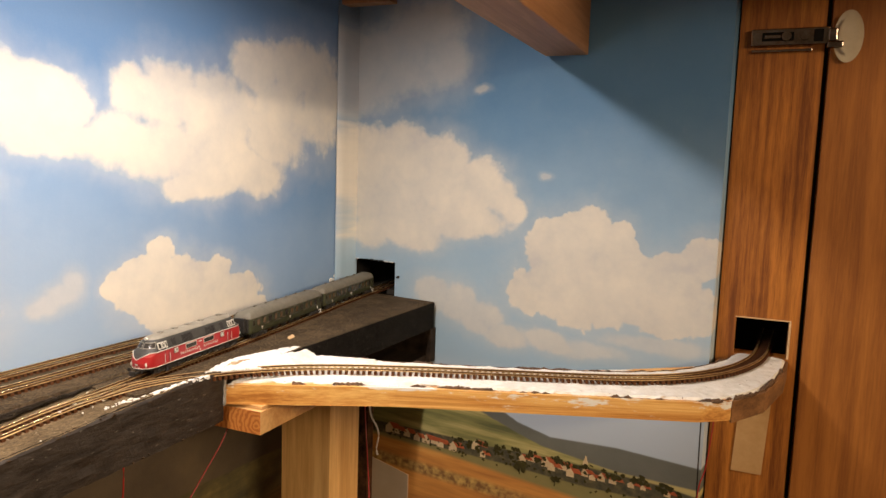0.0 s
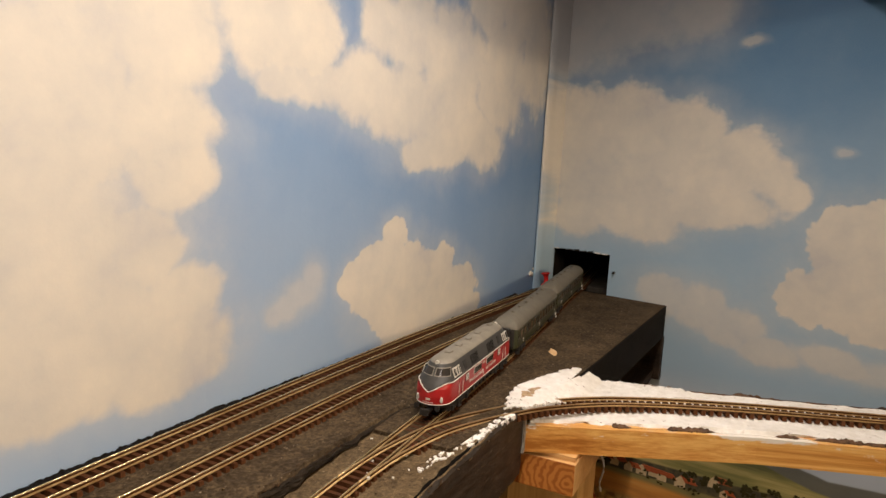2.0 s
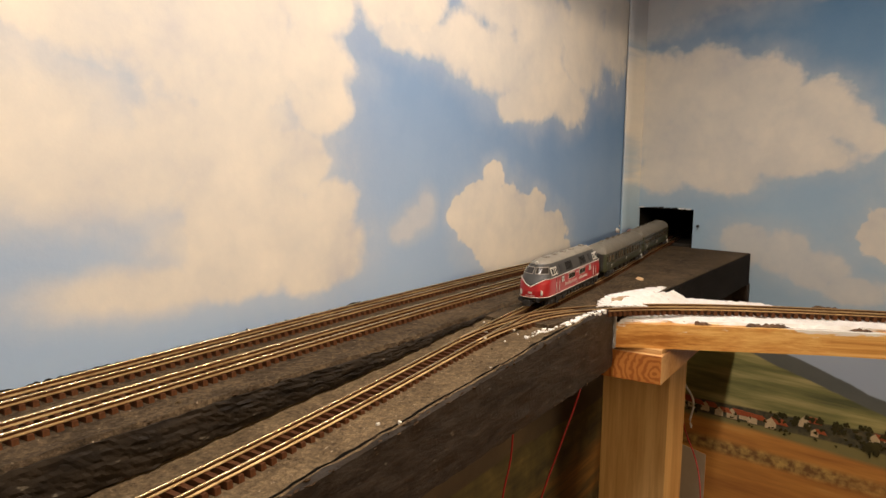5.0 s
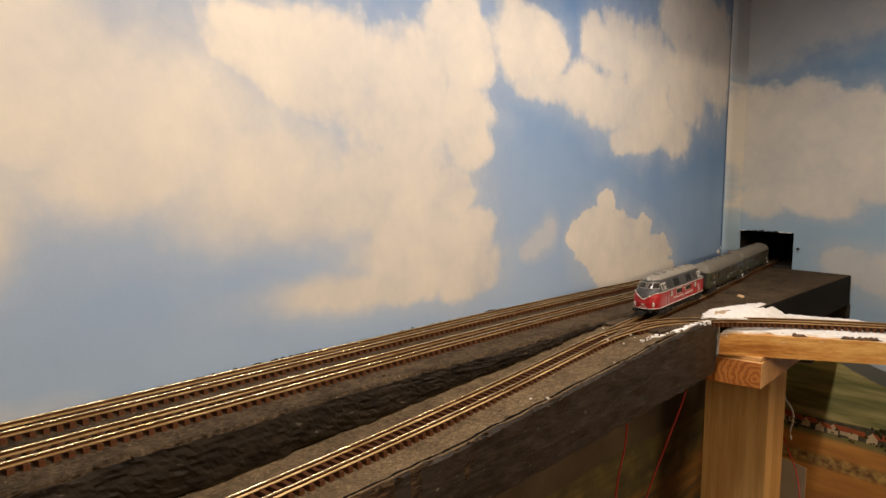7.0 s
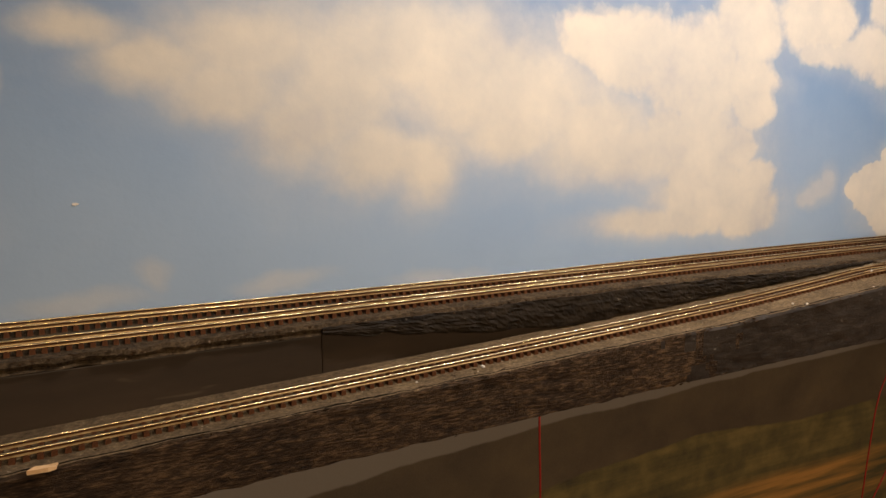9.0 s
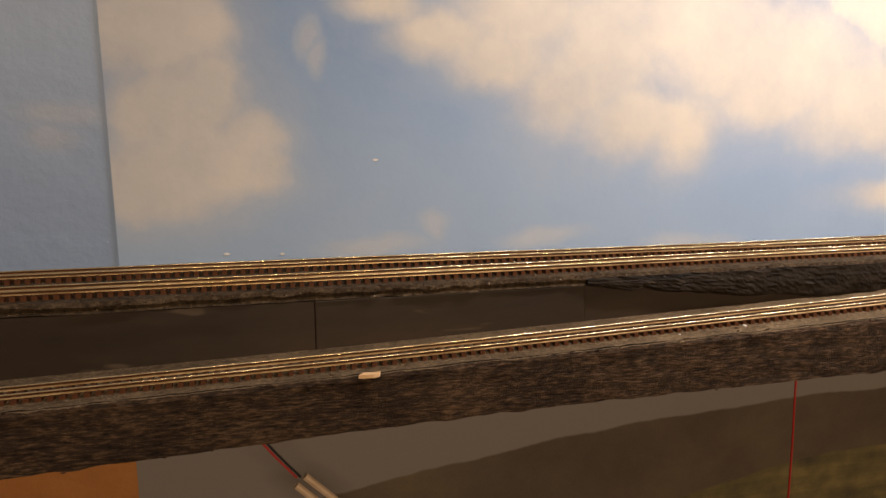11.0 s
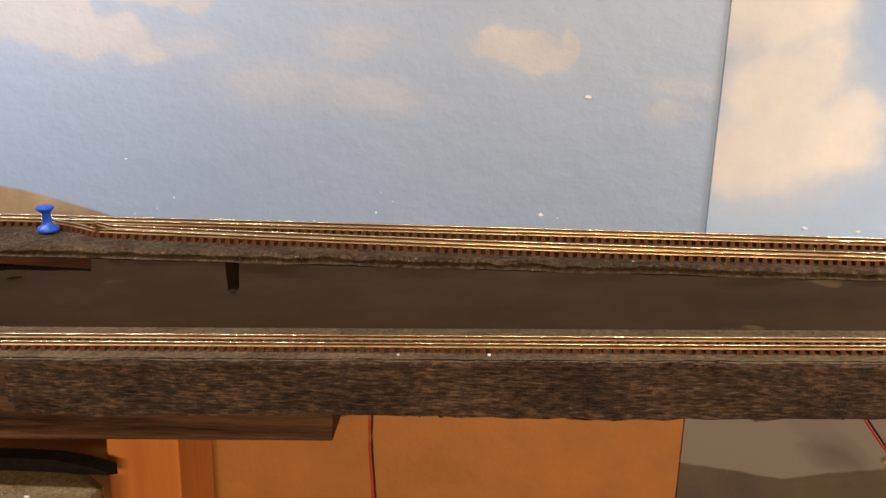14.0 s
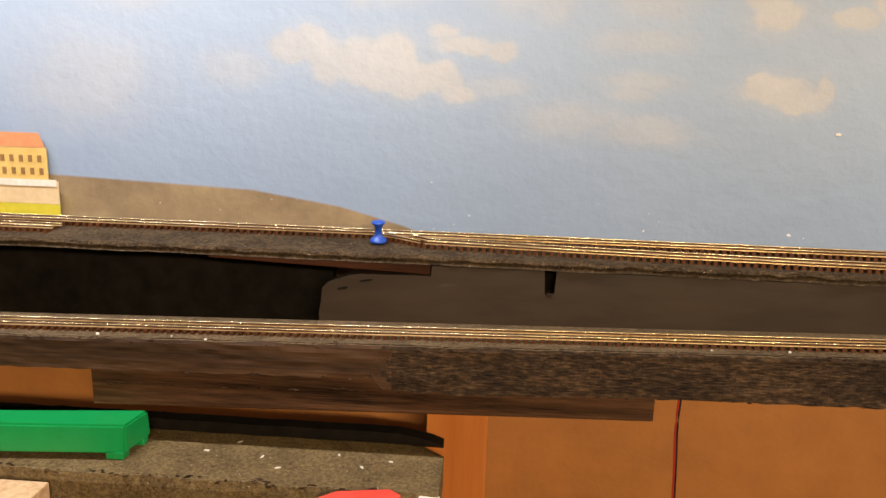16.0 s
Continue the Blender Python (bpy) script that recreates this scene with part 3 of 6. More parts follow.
def on_east(y, z, off=0.0):
    """A point on the end wall's face from its y and height; off: metres out into the room."""
    c = math.cos(EAST_TURN)
    return EAST_AT @ Vector((-off, (y + 0.028) / c, z))


def ring_wall(name, y0, y1, hy0, hy1, hz0, hz1, x0, x1, z1, turn, material):
    """A slab with one rectangular opening, of four blocks butted together."""
    bm = bmesh.new()
    for a, b2, c, d in ((y0, hy0, 0.0, z1), (hy1, y1, 0.0, z1), (hy0, hy1, 0.0, hz0), (hy0, hy1, hz1, z1)):
        box(bm, (x0, a, c), (x1, b2, d), 0, turn)
    bmesh.ops.remove_doubles(bm, verts=bm.verts, dist=1e-6)
    return part(name, bm, material)


# near-black for dark parts and for the shade put into recesses
BLACK_AND_SHADE = grainy("black_and_shade", (0.004, 0.0036, 0.003), (0.016, 0.013, 0.010), 80, 0.9)
east_wall = tagged(ring_wall("wall_east", -0.42, 0.06, -0.0515, 0.0115, 1.096, 1.142, 0, 0.03, 2.4, EAST_AT, EAST_M),
       "end wall with cloud wallpaper and a cut tunnel opening", "wall", kind="structure")
# faces inside the opening take near-black in place of the paper
east_wall.data.materials.append(BLACK_AND_SHADE)
inward = EAST_AT.to_3x3() @ Vector((-1, 0, 0))
for f in east_wall.data.polygons:
    if f.normal.dot(inward) < 0.9 and not (f.normal.y < -0.9 and f.center.y < -0.4):
        f.material_index = 1
# the end wall's paper is folded on to the long wall and stands off it in the corner
bm = bmesh.new()
rows = []
for i in range(25):
    z = 0.9 + 0.85 * i / 24
    row = []
    for x, y in ((-0.0340, -0.0098), (-0.0333, -0.0112), (-0.0200, -0.0125), (-0.0100, -0.0135), (-0.0020, -0.0150), (0.0025, -0.0185)):
        row.append(bm.verts.new((x + 0.0008 * wobble(z, x, 0, 18) * (x < -0.01), y + 0.0006 * wobble(z, 4, x, 25), z)))
    row += [bm.verts.new((x, y, z)) for x, y in ((0.0060, -0.0170), (-0.0332, -0.0088))]
    rows.append(row)
for p, q in zip(rows, rows[1:]):
    for k in range(len(p)):
        bm.faces.new((p[k], q[k], q[(k + 1) % len(p)], p[(k + 1) % len(p)])).smooth = k < 5
bm.faces.new(rows[0]), bm.faces.new(rows[-1][::-1])
tagged(part("trim_wallpaper_fold", bm, EAST_M), "strip of wallpaper folded round the corner", "wallpaper", kind="structure")

for nm, lo, hi, mat, lab in (("wall_south", (-2.8, -2.3, 0), (0.9, -2.2, 2.4), CEILING, "plain painted wall behind the layout"),
                             ("wall_west", (-2.9, -2.3, 0), (-2.8, 0.1, 2.4), CEILING, "plain painted side wall"),
                             ("wall_cupboard_back", (0.55, -2.3, 0), (0.65, 0.1, 2.4), CEILING, "dark back wall beyond the cupboard")):
    bm = bmesh.new()
    box(bm, lo, hi)
    tagged(part(nm, bm, mat), lab, "wall", kind="structure")
bm = bmesh.new()
box(bm, (-2.9, -2.3, 2.4), (0.65, 0.12, 2.5))
tagged(part("ceiling", bm, CEILING), "plain pale ceiling", "ceiling", kind="structure")
bm = bmesh.new()
box(bm, (-2.9, -2.3, -0.1), (0.65, 0.12, 0.0))
tagged(part("floor", bm, FLOORING), "plain brown floor", "floor", kind="structure")

# lining of the tunnel behind the opening
bm = bmesh.new()
for lo, hi in (((0.03, -0.075, 1.085), (0.30, 0.03, 1.1015)), ((0.03, -0.075, 1.142), (0.30, 0.03, 1.155)),
               ((0.03, -0.085, 1.085), (0.30, -0.075, 1.155)), ((0.03, 0.03, 1.085), (0.30, 0.04, 1.155)), ((0.30, -0.085, 1.085), (0.31, 0.04, 1.155))):
    box(bm, lo, hi, 0, EAST_AT)
TUNNEL = grainy("tunnel_board", (0.022, 0.018, 0.014), (0.085, 0.072, 0.056), 60, 0.85, bump_mm=0.5)
tagged(part("tunnel_lining", bm, TUNNEL), "black lining of the short tunnel behind the wall", "tunnel", kind="structure")


def sub(ob, piece):
    """Makes ob, built in world coordinates, a piece of a part whose thing stands at its base."""
    ob.parent = piece
    ob.matrix_parent_inverse = (piece.parent.matrix_basis @ piece.matrix_parent_inverse @ piece.matrix_basis).inverted()
    return ob


# ---- boards ----
CARD = grainy("torn_paper", (0.60, 0.56, 0.48), (0.82, 0.78, 0.70), 300, 0.8)

upper = thing("upper_board", (-0.8, -0.03, DECK - 0.02), "black painted board carrying two tracks along the wall", "board")


def deck_front(x):
    """The ragged front edge of the upper board."""
    y = -0.0595 + 0.0026 * wobble(x, 1.0, 0, 25) + 0.0017 * wobble(x, 4.0, 0, 120)
    if x > -0.62:
        y += -0.006 * min((x + 0.62) / 0.1, 1.0)
    return y


def deck_tilt(x, y):
    """The upper board rises towards the wall away from the tunnel."""
    return 0.003 * min(max((-0.75 - x) / 0.3, 0.0), 1.0) * min(max((y + 0.045) / 0.035, 0.0), 1.0)


def deck_strip(name, x0, x1, thick, root, label=""):
    bm = bmesh.new()
    n = int((x1 - x0) / 0.0028)
    prev = None
    for i in range(n + 1):
        x = x0 + (x1 - x0) * i / n
        yf, yb = deck_front(x), wall_y(x) - 0.003
        h = 0.0012 * wobble(x, 9.0, 0, 70) + 0.0007 * wobble(x, 4.0, 0, 260)
        line = [(yb, DECK - thick), (yb, DECK + deck_tilt(x, yb))]
        for k in range(1, 12):
            y = yb + (yf + 0.004 - yb) * k / 12
            line.append((y, DECK + deck_tilt(x, y) + 0.0004 * wobble(x, y, 0, 230) + 0.0003 * wobble(x, y, 5, 90)))
        line += [(yf + 0.004, DECK + 0.0003), (yf + 0.0012, DECK + 0.0010 + h), (yf, DECK - 0.001 + h), (yf + 0.0016, DECK - 0.003 + 0.5 * h), (yf + 0.0006 * wobble(x, 3, 1, 200), DECK - thick)]
        ring = [bm.verts.new((x, y, z)) for y, z in line]
        if prev:
            for k in range(len(ring)):
                bm.faces.new((prev[k], ring[k], ring[(k + 1) % len(ring)], prev[(k + 1) % len(ring)]))
        else:
            bm.faces.new(ring)
        prev = ring
    bm.faces.new(prev[::-1])
    return under(part(name, bm, DECK_TOP, None, label), root)


deck_strip("deck", -2.25, -0.335, 0.0042, upper)
# the part at the tunnel, wide and level
bm = bmesh.new()
prism(bm, [(-0.345, wall_y(-0.3) - 0.003), (-0.012, wall_y(0) - 0.004), (-0.006, -0.03), (-0.0245, -0.1385), (-0.285, -0.1275), (-0.365, -0.1165), (-0.43, -0.1075), (-0.43, -0.0675), (-0.345, -0.062)], DECK - 0.008, DECK - 0.0006)
under(part("junction_deck", bm, DECK_TOP), upper)
BATTEN_RED = wood("reddish_batten", (0.012, 0.0055, 0.0035), (0.075, 0.030, 0.016), 0, 2.0, 0.6, 0.4)
RISER = grainy("dark_board_face", (0.010, 0.0064, 0.0036), (0.046, 0.0300, 0.0172), 42, 0.5, stretch=(0.22, 1, 1), bump_mm=0.2, speck=(0.075, 0.055, 0.034))
# riser below the upper board, with a notch and a stepped corner cut into it
def upright(bm, outline, y0, y1):
    """A board standing along the wall with the outline [(x, z), ...]."""
    f = [bm.verts.new((x, y0, z)) for x, z in outline]
    k = [bm.verts.new((x, y1, z)) for x, z in outline]
    bm.faces.new(f)
    bm.faces.new(k[::-1])
    for i in range(len(f)):
        bm.faces.new((f[i], k[i], k[(i + 1) % len(f)], f[(i + 1) % len(f)]))


bm = bmesh.new()
upright(bm, [(-1.4905, 1.050), (-1.0065, 1.050), (-1.0065, 1.0982), (-1.3502, 1.0982), (-1.3508, 1.0840), (-1.3565, 1.0836), (-1.3572, 1.0982), (-1.4235, 1.0980), (-1.4240, 1.0915), (-1.4660, 1.0910), (-1.4735, 1.0898), (-1.4800, 1.0872), (-1.4860, 1.0850), (-1.4895, 1.0815), (-1.4900, 1.074), (-1.4915, 1.066)], -0.0585, -0.0465)
under(part("riser", bm, RISER), upper)
bm = bmesh.new()
box(bm, (-1.0062, -0.0581, 1.050), (-0.866, -0.0465, 1.0982), 0.0006)
under(part("riser", bm, RISER), upper)
bm = bmesh.new()
box(bm, (-0.8652, -0.0560, 1.055), (-0.42, -0.0445, 1.0982), 0.0008)
under(part("riser", bm, RISER), upper)
# black sheet hiding the wall, for the shade behind the notch
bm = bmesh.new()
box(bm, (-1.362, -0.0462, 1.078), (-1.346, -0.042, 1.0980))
under(part("notch_shade", bm, BLACK_AND_SHADE), upper)
bm = bmesh.new()
box(bm, (-1.3552, -0.0592, 1.0825), (-1.3526, -0.0580, 1.0848), 0.0003)
under(part("wood_tab", bm, BLACK_WOOD, None, "small broken wood tab in the notch"), upper)
bm = bmesh.new()
box(bm, (-1.56, -0.0560, 1.0920), (-1.4245, -0.03, 1.0980), 0.0006)
for v in bm.verts:
    if v.co.x < -1.5 and v.co.z < 1.095:
        v.co.z += 0.0045
under(part("batten", bm, BATTEN_RED, None, "reddish brown batten under the board"), upper)

# near-black inserts stand for the shade inside two nail holes
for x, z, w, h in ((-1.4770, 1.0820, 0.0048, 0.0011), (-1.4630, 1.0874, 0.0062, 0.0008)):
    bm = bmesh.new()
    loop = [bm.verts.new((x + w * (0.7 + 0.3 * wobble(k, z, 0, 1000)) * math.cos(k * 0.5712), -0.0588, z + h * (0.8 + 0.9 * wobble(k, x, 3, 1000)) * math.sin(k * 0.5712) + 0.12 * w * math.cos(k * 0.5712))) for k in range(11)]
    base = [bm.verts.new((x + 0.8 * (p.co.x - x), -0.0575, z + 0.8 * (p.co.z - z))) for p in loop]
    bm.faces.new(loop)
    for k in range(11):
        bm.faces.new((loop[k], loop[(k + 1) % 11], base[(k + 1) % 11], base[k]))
    under(part("nail_hole", bm, BLACK_AND_SHADE, None, "splintered black nail hole"), upper)
# black sheet put in for the shade in the recess under the board
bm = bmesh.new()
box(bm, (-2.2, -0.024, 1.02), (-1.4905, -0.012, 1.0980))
under(part("recess_shade", bm, BLACK_AND_SHADE), upper)

# ragged black filler smeared down from the upper board where the two boards part
FILLER = grainy("streaky_black_filler", (0.004, 0.0034, 0.0028), (0.034, 0.025, 0.016), 260, 0.6, stretch=(0.25, 1, 1), bump_mm=0.8, speck=(0.10, 0.085, 0.06))
bm = bmesh.new()
prev = None
for i in range(301):
    x = -0.866 + 0.476 * i / 300
    full = DECK - low_deck(x)
    drop = max(min(1.0, 0.16 + (x + 0.866) / 0.17 + 0.08 * wobble(x, 1, 0, 50), (-0.39 - x) / 0.03) * (full - 0.001), 0.0006)
    ring = []
    for k in range(13):
        f = k / 12
        y = deck_front(x) - 0.0006 - 0.0012 * math.sin(f * 2.6) - 0.0006 * wobble(x * 0.35, f * 0.06, 2, 160) - 0.0007 * wobble(x, f * 0.05, 6, 330) - 0.0005 * wobble(x, f * 0.03, 9, 90)
        ring.append(bm.verts.new((x, y, DECK - 0.0006 - drop * f * (0.95 + 0.15 * wobble(x, 3, 8, 60)) + 0.0006 * wobble(x, f, 4, 160))))
    ring.append(bm.verts.new((x, -0.048, DECK - 0.0012 - drop)))
    ring.append(bm.verts.new((x, -0.048, DECK - 0.0012)))
    if prev:
        for k in range(len(ring)):
            bm.faces.new((prev[k], ring[k], ring[(k + 1) % len(ring)], prev[(k + 1) % len(ring)]))
    else:
        bm.faces.new(ring)
    prev = ring
bm.faces.new(prev[::-1])
under(part("filler", bm, FILLER, None, "ragged black filler along the edge"), upper)
# black paint crust standing up at the wall's foot
bm = bmesh.new()
prev = None
for i in range(601):
    x = -0.80 + 0.72 * i / 600
    h = max(0.0005, 0.0014 + 0.0012 * max(0.0, wobble(x, 3, 1, 34)) + 0.0006 * wobble(x, 7, 2, 150) + 0.0014 * wobble(x, 4, 3, 420) + 0.0020 * max(0.0, wobble(x, 5, 4, 40) - 0.25))
    h *= min(1.0, (x + 0.80) / 0.05 + 0.35)
    yb = wall_y(x) - 0.0017
    w = 0.0032 + 0.0012 * wobble(x, 9, 3, 90)
    ring = [bm.verts.new((x, y, z)) for y, z in ((yb, DECK - 0.001), (yb, DECK + h), (yb - 0.4 * w, DECK + 0.8 * h + 0.0006 * wobble(x, 1, 6, 240)), (yb - w, DECK + 0.0008), (yb - w, DECK - 0.001))]
    if prev:
        for k in range(5):
            bm.faces.new((prev[k], ring[k], ring[(k + 1) % 5], prev[(k + 1) % 5]))
    else:
        bm.faces.new(ring)
    prev = ring
bm.faces.new(prev[::-1])
under(part("wall_foot_crust", bm, BLACK_DECK, None, "black paint crust at the wall's foot"), upper)

front = thing("front_board", (-0.9, -0.083, 1.05), "black painted sloping board with a rough sawn front", "board")


def fascia_low(x):
    return float(np.interp(x, (-2.2, -1.66, -1.53, -1.452, -1.446, -1.4, -1.3, -1.17, -0.9, -0.62, -0.5, -0.37), (1.030, 1.039, 1.042, 1.0435, 1.0375, 1.037, 1.0412, 1.043, 1.0535, 1.0585, 1.061, 1.064)))


def front_y(x):
    return float(np.interp(x, (-2.2, -1.3, -1.0, -0.87, -0.7, -0.57, -0.5, -0.42, -0.36), (-0.1035, -0.1030, -0.1025, -0.1050, -0.1080, -0.1120, -0.1145, -0.1165, -0.1180)))


bm = bmesh.new()
rows = []
n = 640
for i in range(n + 1):
    x = -2.2 + (2.2 - 0.359) * i / n
    z, zl, y = low_deck(x), fascia_low(x), front_y(x)
    r1 = 0.0010 * wobble(x, 0, 0, 40) + 0.0008 * wobble(x, 7, 0, 170)
    ring = [(x, -0.0585, z - 0.010), (x, -0.0585, z)]
    for k in range(1, 10):
        yy = -0.0585 + (y + 0.0042 + 0.0585) * k / 10
        ring.append((x, yy, z + 0.0004 * wobble(x, yy, 0, 230) + 0.0003 * wobble(x, yy, 5, 90)))
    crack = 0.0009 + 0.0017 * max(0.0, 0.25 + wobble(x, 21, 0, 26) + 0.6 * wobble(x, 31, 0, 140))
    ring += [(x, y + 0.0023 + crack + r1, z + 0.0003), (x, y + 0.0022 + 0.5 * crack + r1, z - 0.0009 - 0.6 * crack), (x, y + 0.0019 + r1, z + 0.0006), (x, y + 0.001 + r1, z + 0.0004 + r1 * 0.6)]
    top_k = len(ring) - 2
    for k in range(7):
        f = k / 6
        zz = z - 0.0012 + (zl - z + 0.0012) * f
        rough_y = 0.0006 * wobble(x, zz * 6, 3, 60)
        ring.append((x, y + rough_y, zz + (0.0012 * wobble(x, 11, 0, 90) if k == 6 else 0)))
    ring.append((x, -0.0585, zl))
    rows.append([bm.verts.new(p) for p in ring])
faces_top = []
for p, q in zip(rows, rows[1:]):
    for k in range(len(p)):
        f = bm.faces.new((p[k], q[k], q[(k + 1) % len(p)], p[(k + 1) % len(p)]))
        # the crack's faces carry its inner shade as near-black
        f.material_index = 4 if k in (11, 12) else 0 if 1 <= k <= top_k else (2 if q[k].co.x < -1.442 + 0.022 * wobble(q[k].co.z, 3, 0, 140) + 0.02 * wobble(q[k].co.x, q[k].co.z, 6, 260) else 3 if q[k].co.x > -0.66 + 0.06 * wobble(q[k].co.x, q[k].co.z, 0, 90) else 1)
bm.faces.new(rows[0])
bm.faces.new(rows[-1][::-1])
FASCIA, nt, fb = shader("rough_sawn_black", 0.65)
fb.inputs["Specular IOR Level"].default_value = 0.12
v = coords(nt, (0.13, 1, 1))
saw, chip = noise_tex(nt, v, 1100, 6, 0.75), noise_tex(nt, coords(nt, (0.42, 1, 1)), 420, 5, 0.7)
bare = noise_tex(nt, coords(nt), 22, 4, 0.6)
f = math_node(nt, "ADD", math_node(nt, "MULTIPLY", saw, 0.6), math_node(nt, "MULTIPLY", chip, 0.4))
tone = ramp(nt, math_node(nt, "ADD", f, math_node(nt, "MULTIPLY", math_node(nt, "SUBTRACT", bare, 0.5), 0.2)), [(0.37, (0.006, 0.0037, 0.0021)), (0.50, (0.040, 0.0248, 0.0132)), (0.66, (0.165, 0.100, 0.048))])
nt.links.new(tone, fb.inputs["Base Color"])
bump(nt, fb, f, 0.9, 0.0022)
PAINTED = grainy("smooth_black_paint", (0.008, 0.0065, 0.005), (0.050, 0.040, 0.031), 300, 0.5, stretch=(0.3, 1, 1), bump_mm=0.9, speck=(0.13, 0.115, 0.09))
PLANED = wood("planed_brown_wood", (0.010, 0.006, 0.0035), (0.088, 0.050, 0.027), 0, 2.6, 0.6, 0.5)
under(part("board", bm, [ROADBED, FASCIA, PLANED, PAINTED, BLACK_AND_SHADE]), front)

def splinters(root, edge, x0, x1, n, seed, material, label, size=1.0):
    """Torn slivers along a board's edge."""
    rnd = random.Random(seed)
    bm = bmesh.new()
    for k in range(n):
        x = rnd.uniform(x0, x1)
        y, z = edge(x)
        ln, w, h = rnd.uniform(0.002, 0.010) * size, rnd.uniform(0.0005, 0.0016) * size, rnd.uniform(0.0004, 0.0014) * size
        m = Matrix.Translation((x, y + rnd.uniform(-0.0008, 0.0028), z + rnd.uniform(-0.0016, 0.0007))) @ Matrix.Rotation(rnd.uniform(-0.35, 0.35), 4, "Z") @ Matrix.Rotation(rnd.uniform(-0.25, 0.25), 4, "Y")
        vs = [bm.verts.new(m @ Vector(p)) for p in ((-ln / 2, 0, 0), (rnd.uniform(-0.2, 0.2) * ln, -w, h * 0.3), (ln / 2, 0, rnd.uniform(0, h)), (0, w, h * 0.2), (rnd.uniform(-0.2, 0.2) * ln, 0, h), (0, 0, -h))]
        for f in ((0, 1, 4), (1, 2, 4), (2, 3, 4), (3, 0, 4), (1, 0, 5), (2, 1, 5), (3, 2, 5), (0, 3, 5)):
            bm.faces.new([vs[q] for q in f])
    return tagged(under(part("splintered_edge", bm, material, None, label), root), kind="stuff")


SPLINTER = grainy("torn_brown_wood", (0.004, 0.003, 0.002), (0.085, 0.050, 0.025), 260, 0.8, bump_mm=0.3)
splinters(front, lambda x: (front_y(x), low_deck(x)), -2.1, -0.38, 700, 41, SPLINTER, "torn brown slivers along the edge", 0.5)
splinters(front, lambda x: (front_y(x), fascia_low(x) + 0.001), -2.1, -0.38, 260, 42, SPLINTER, "torn brown slivers along the lower edge", 0.5)
splinters(upper, lambda x: (deck_front(x), DECK), -2.1, -0.45, 700, 43, SPLINTER, "torn slivers along the upper edge", 0.5)

# dark batten screwed under the front board
rail_under = thing("under_batten", (-1.45, -0.1, 1.03), "dark brown wooden batten fixed under the front board", "batten")
BROWN_WOOD = wood("brown_wood", (0.010, 0.0054, 0.0028), (0.115, 0.058, 0.028), 0, 3.2, 0.6, 0.8)
bm = bmesh.new()
box(bm, (-1.612, -0.1008, 1.0270), (-1.2975, -0.062, 1.0485), 0.0008)
for v in bm.verts:
    v.co.z += (v.co.x + 1.2975) * 0.0287
    if v.co.y < -0.09:
        v.co.y += 0.0006 * wobble(v.co.x, v.co.z, 0, 80)
under(part("batten", bm, BROWN_WOOD), rail_under)
splinters(rail_under, lambda x: (-0.1010, 1.0410 + (x + 1.2975) * 0.0287), -1.61, -1.30, 90, 44, SPLINTER, "torn slivers along the batten", 0.6)
for x in (-1.585, -1.45, -1.325):
    bm = bmesh.new()
    bmesh.ops.create_cone(bm, cap_ends=True, segments=12, radius1=0.0022, radius2=0.0018, depth=0.0012, matrix=Matrix.Translation((x, -0.085, 1.0267 + (x + 1.2975) * 0.0287)))
    under(part("screw", bm, BLACK_WOOD), rail_under)

# ---- tracks ----
def rail_mesh(c, side, x_cut=None):
    bm = bmesh.new()
    prev = None
    prof = ((-0.00085, 0.0021), (-0.00080, 0.0024), (-0.00022, 0.0027), (-0.00022, 0.0034), (-0.00042, 0.0036), (-0.00042, 0.0039), (-0.00030, 0.0041), (0.0, 0.0042), (0.00030, 0.0041), (0.00042, 0.0039), (0.00042, 0.0036), (0.00022, 0.0034), (0.00022, 0.0027), (0.00080, 0.0024), (0.00085, 0.0021))
    for i, p in enumerate(c):
        d = (c[min(i + 1, len(c) - 1)] - c[max(i - 1, 0)]).normalized()
        s = d.cross(Vector((0, 0, 1))).normalized()
        q = p + s * side * 0.0049
        ring = [bm.verts.new(q + s * a + Vector((0, 0, b2))) for a, b2 in prof]
        if prev:
            for k in range(len(prof)):
                f = bm.faces.new((prev[k], prev[(k + 1) % len(prof)], ring[(k + 1) % len(prof)], ring[k]))
                f.smooth = 4 <= k <= 9
                f.material_index = 0 if 4 <= k <= 9 else 2 if k in (2, 3, 10, 11) else 1
        else:
            bm.faces.new(ring)
        prev = ring
    bm.faces.new(prev[::-1])
    return bm


def sleeper_data():
    bm = bmesh.new()
    box(bm, (-0.0012, -0.0073, 0.0), (0.0012, 0.0073, 0.0027))
    for v in bm.verts:
        if v.co.z > 0.001:
            v.co.x *= 0.86
            v.co.y *= 0.96
    for sy in (-0.0049, 0.0049):
        box(bm, (-0.0006, sy - 0.0013, 0.0023), (0.0006, sy + 0.0013, 0.0030))
    me = bpy.data.meshes.new("sleeper")
    bm.to_mesh(me)
    bm.free()
    me.materials.append(SLEEPER)
    return me


SLEEPER_ME = sleeper_data()
PITCH = 0.0046


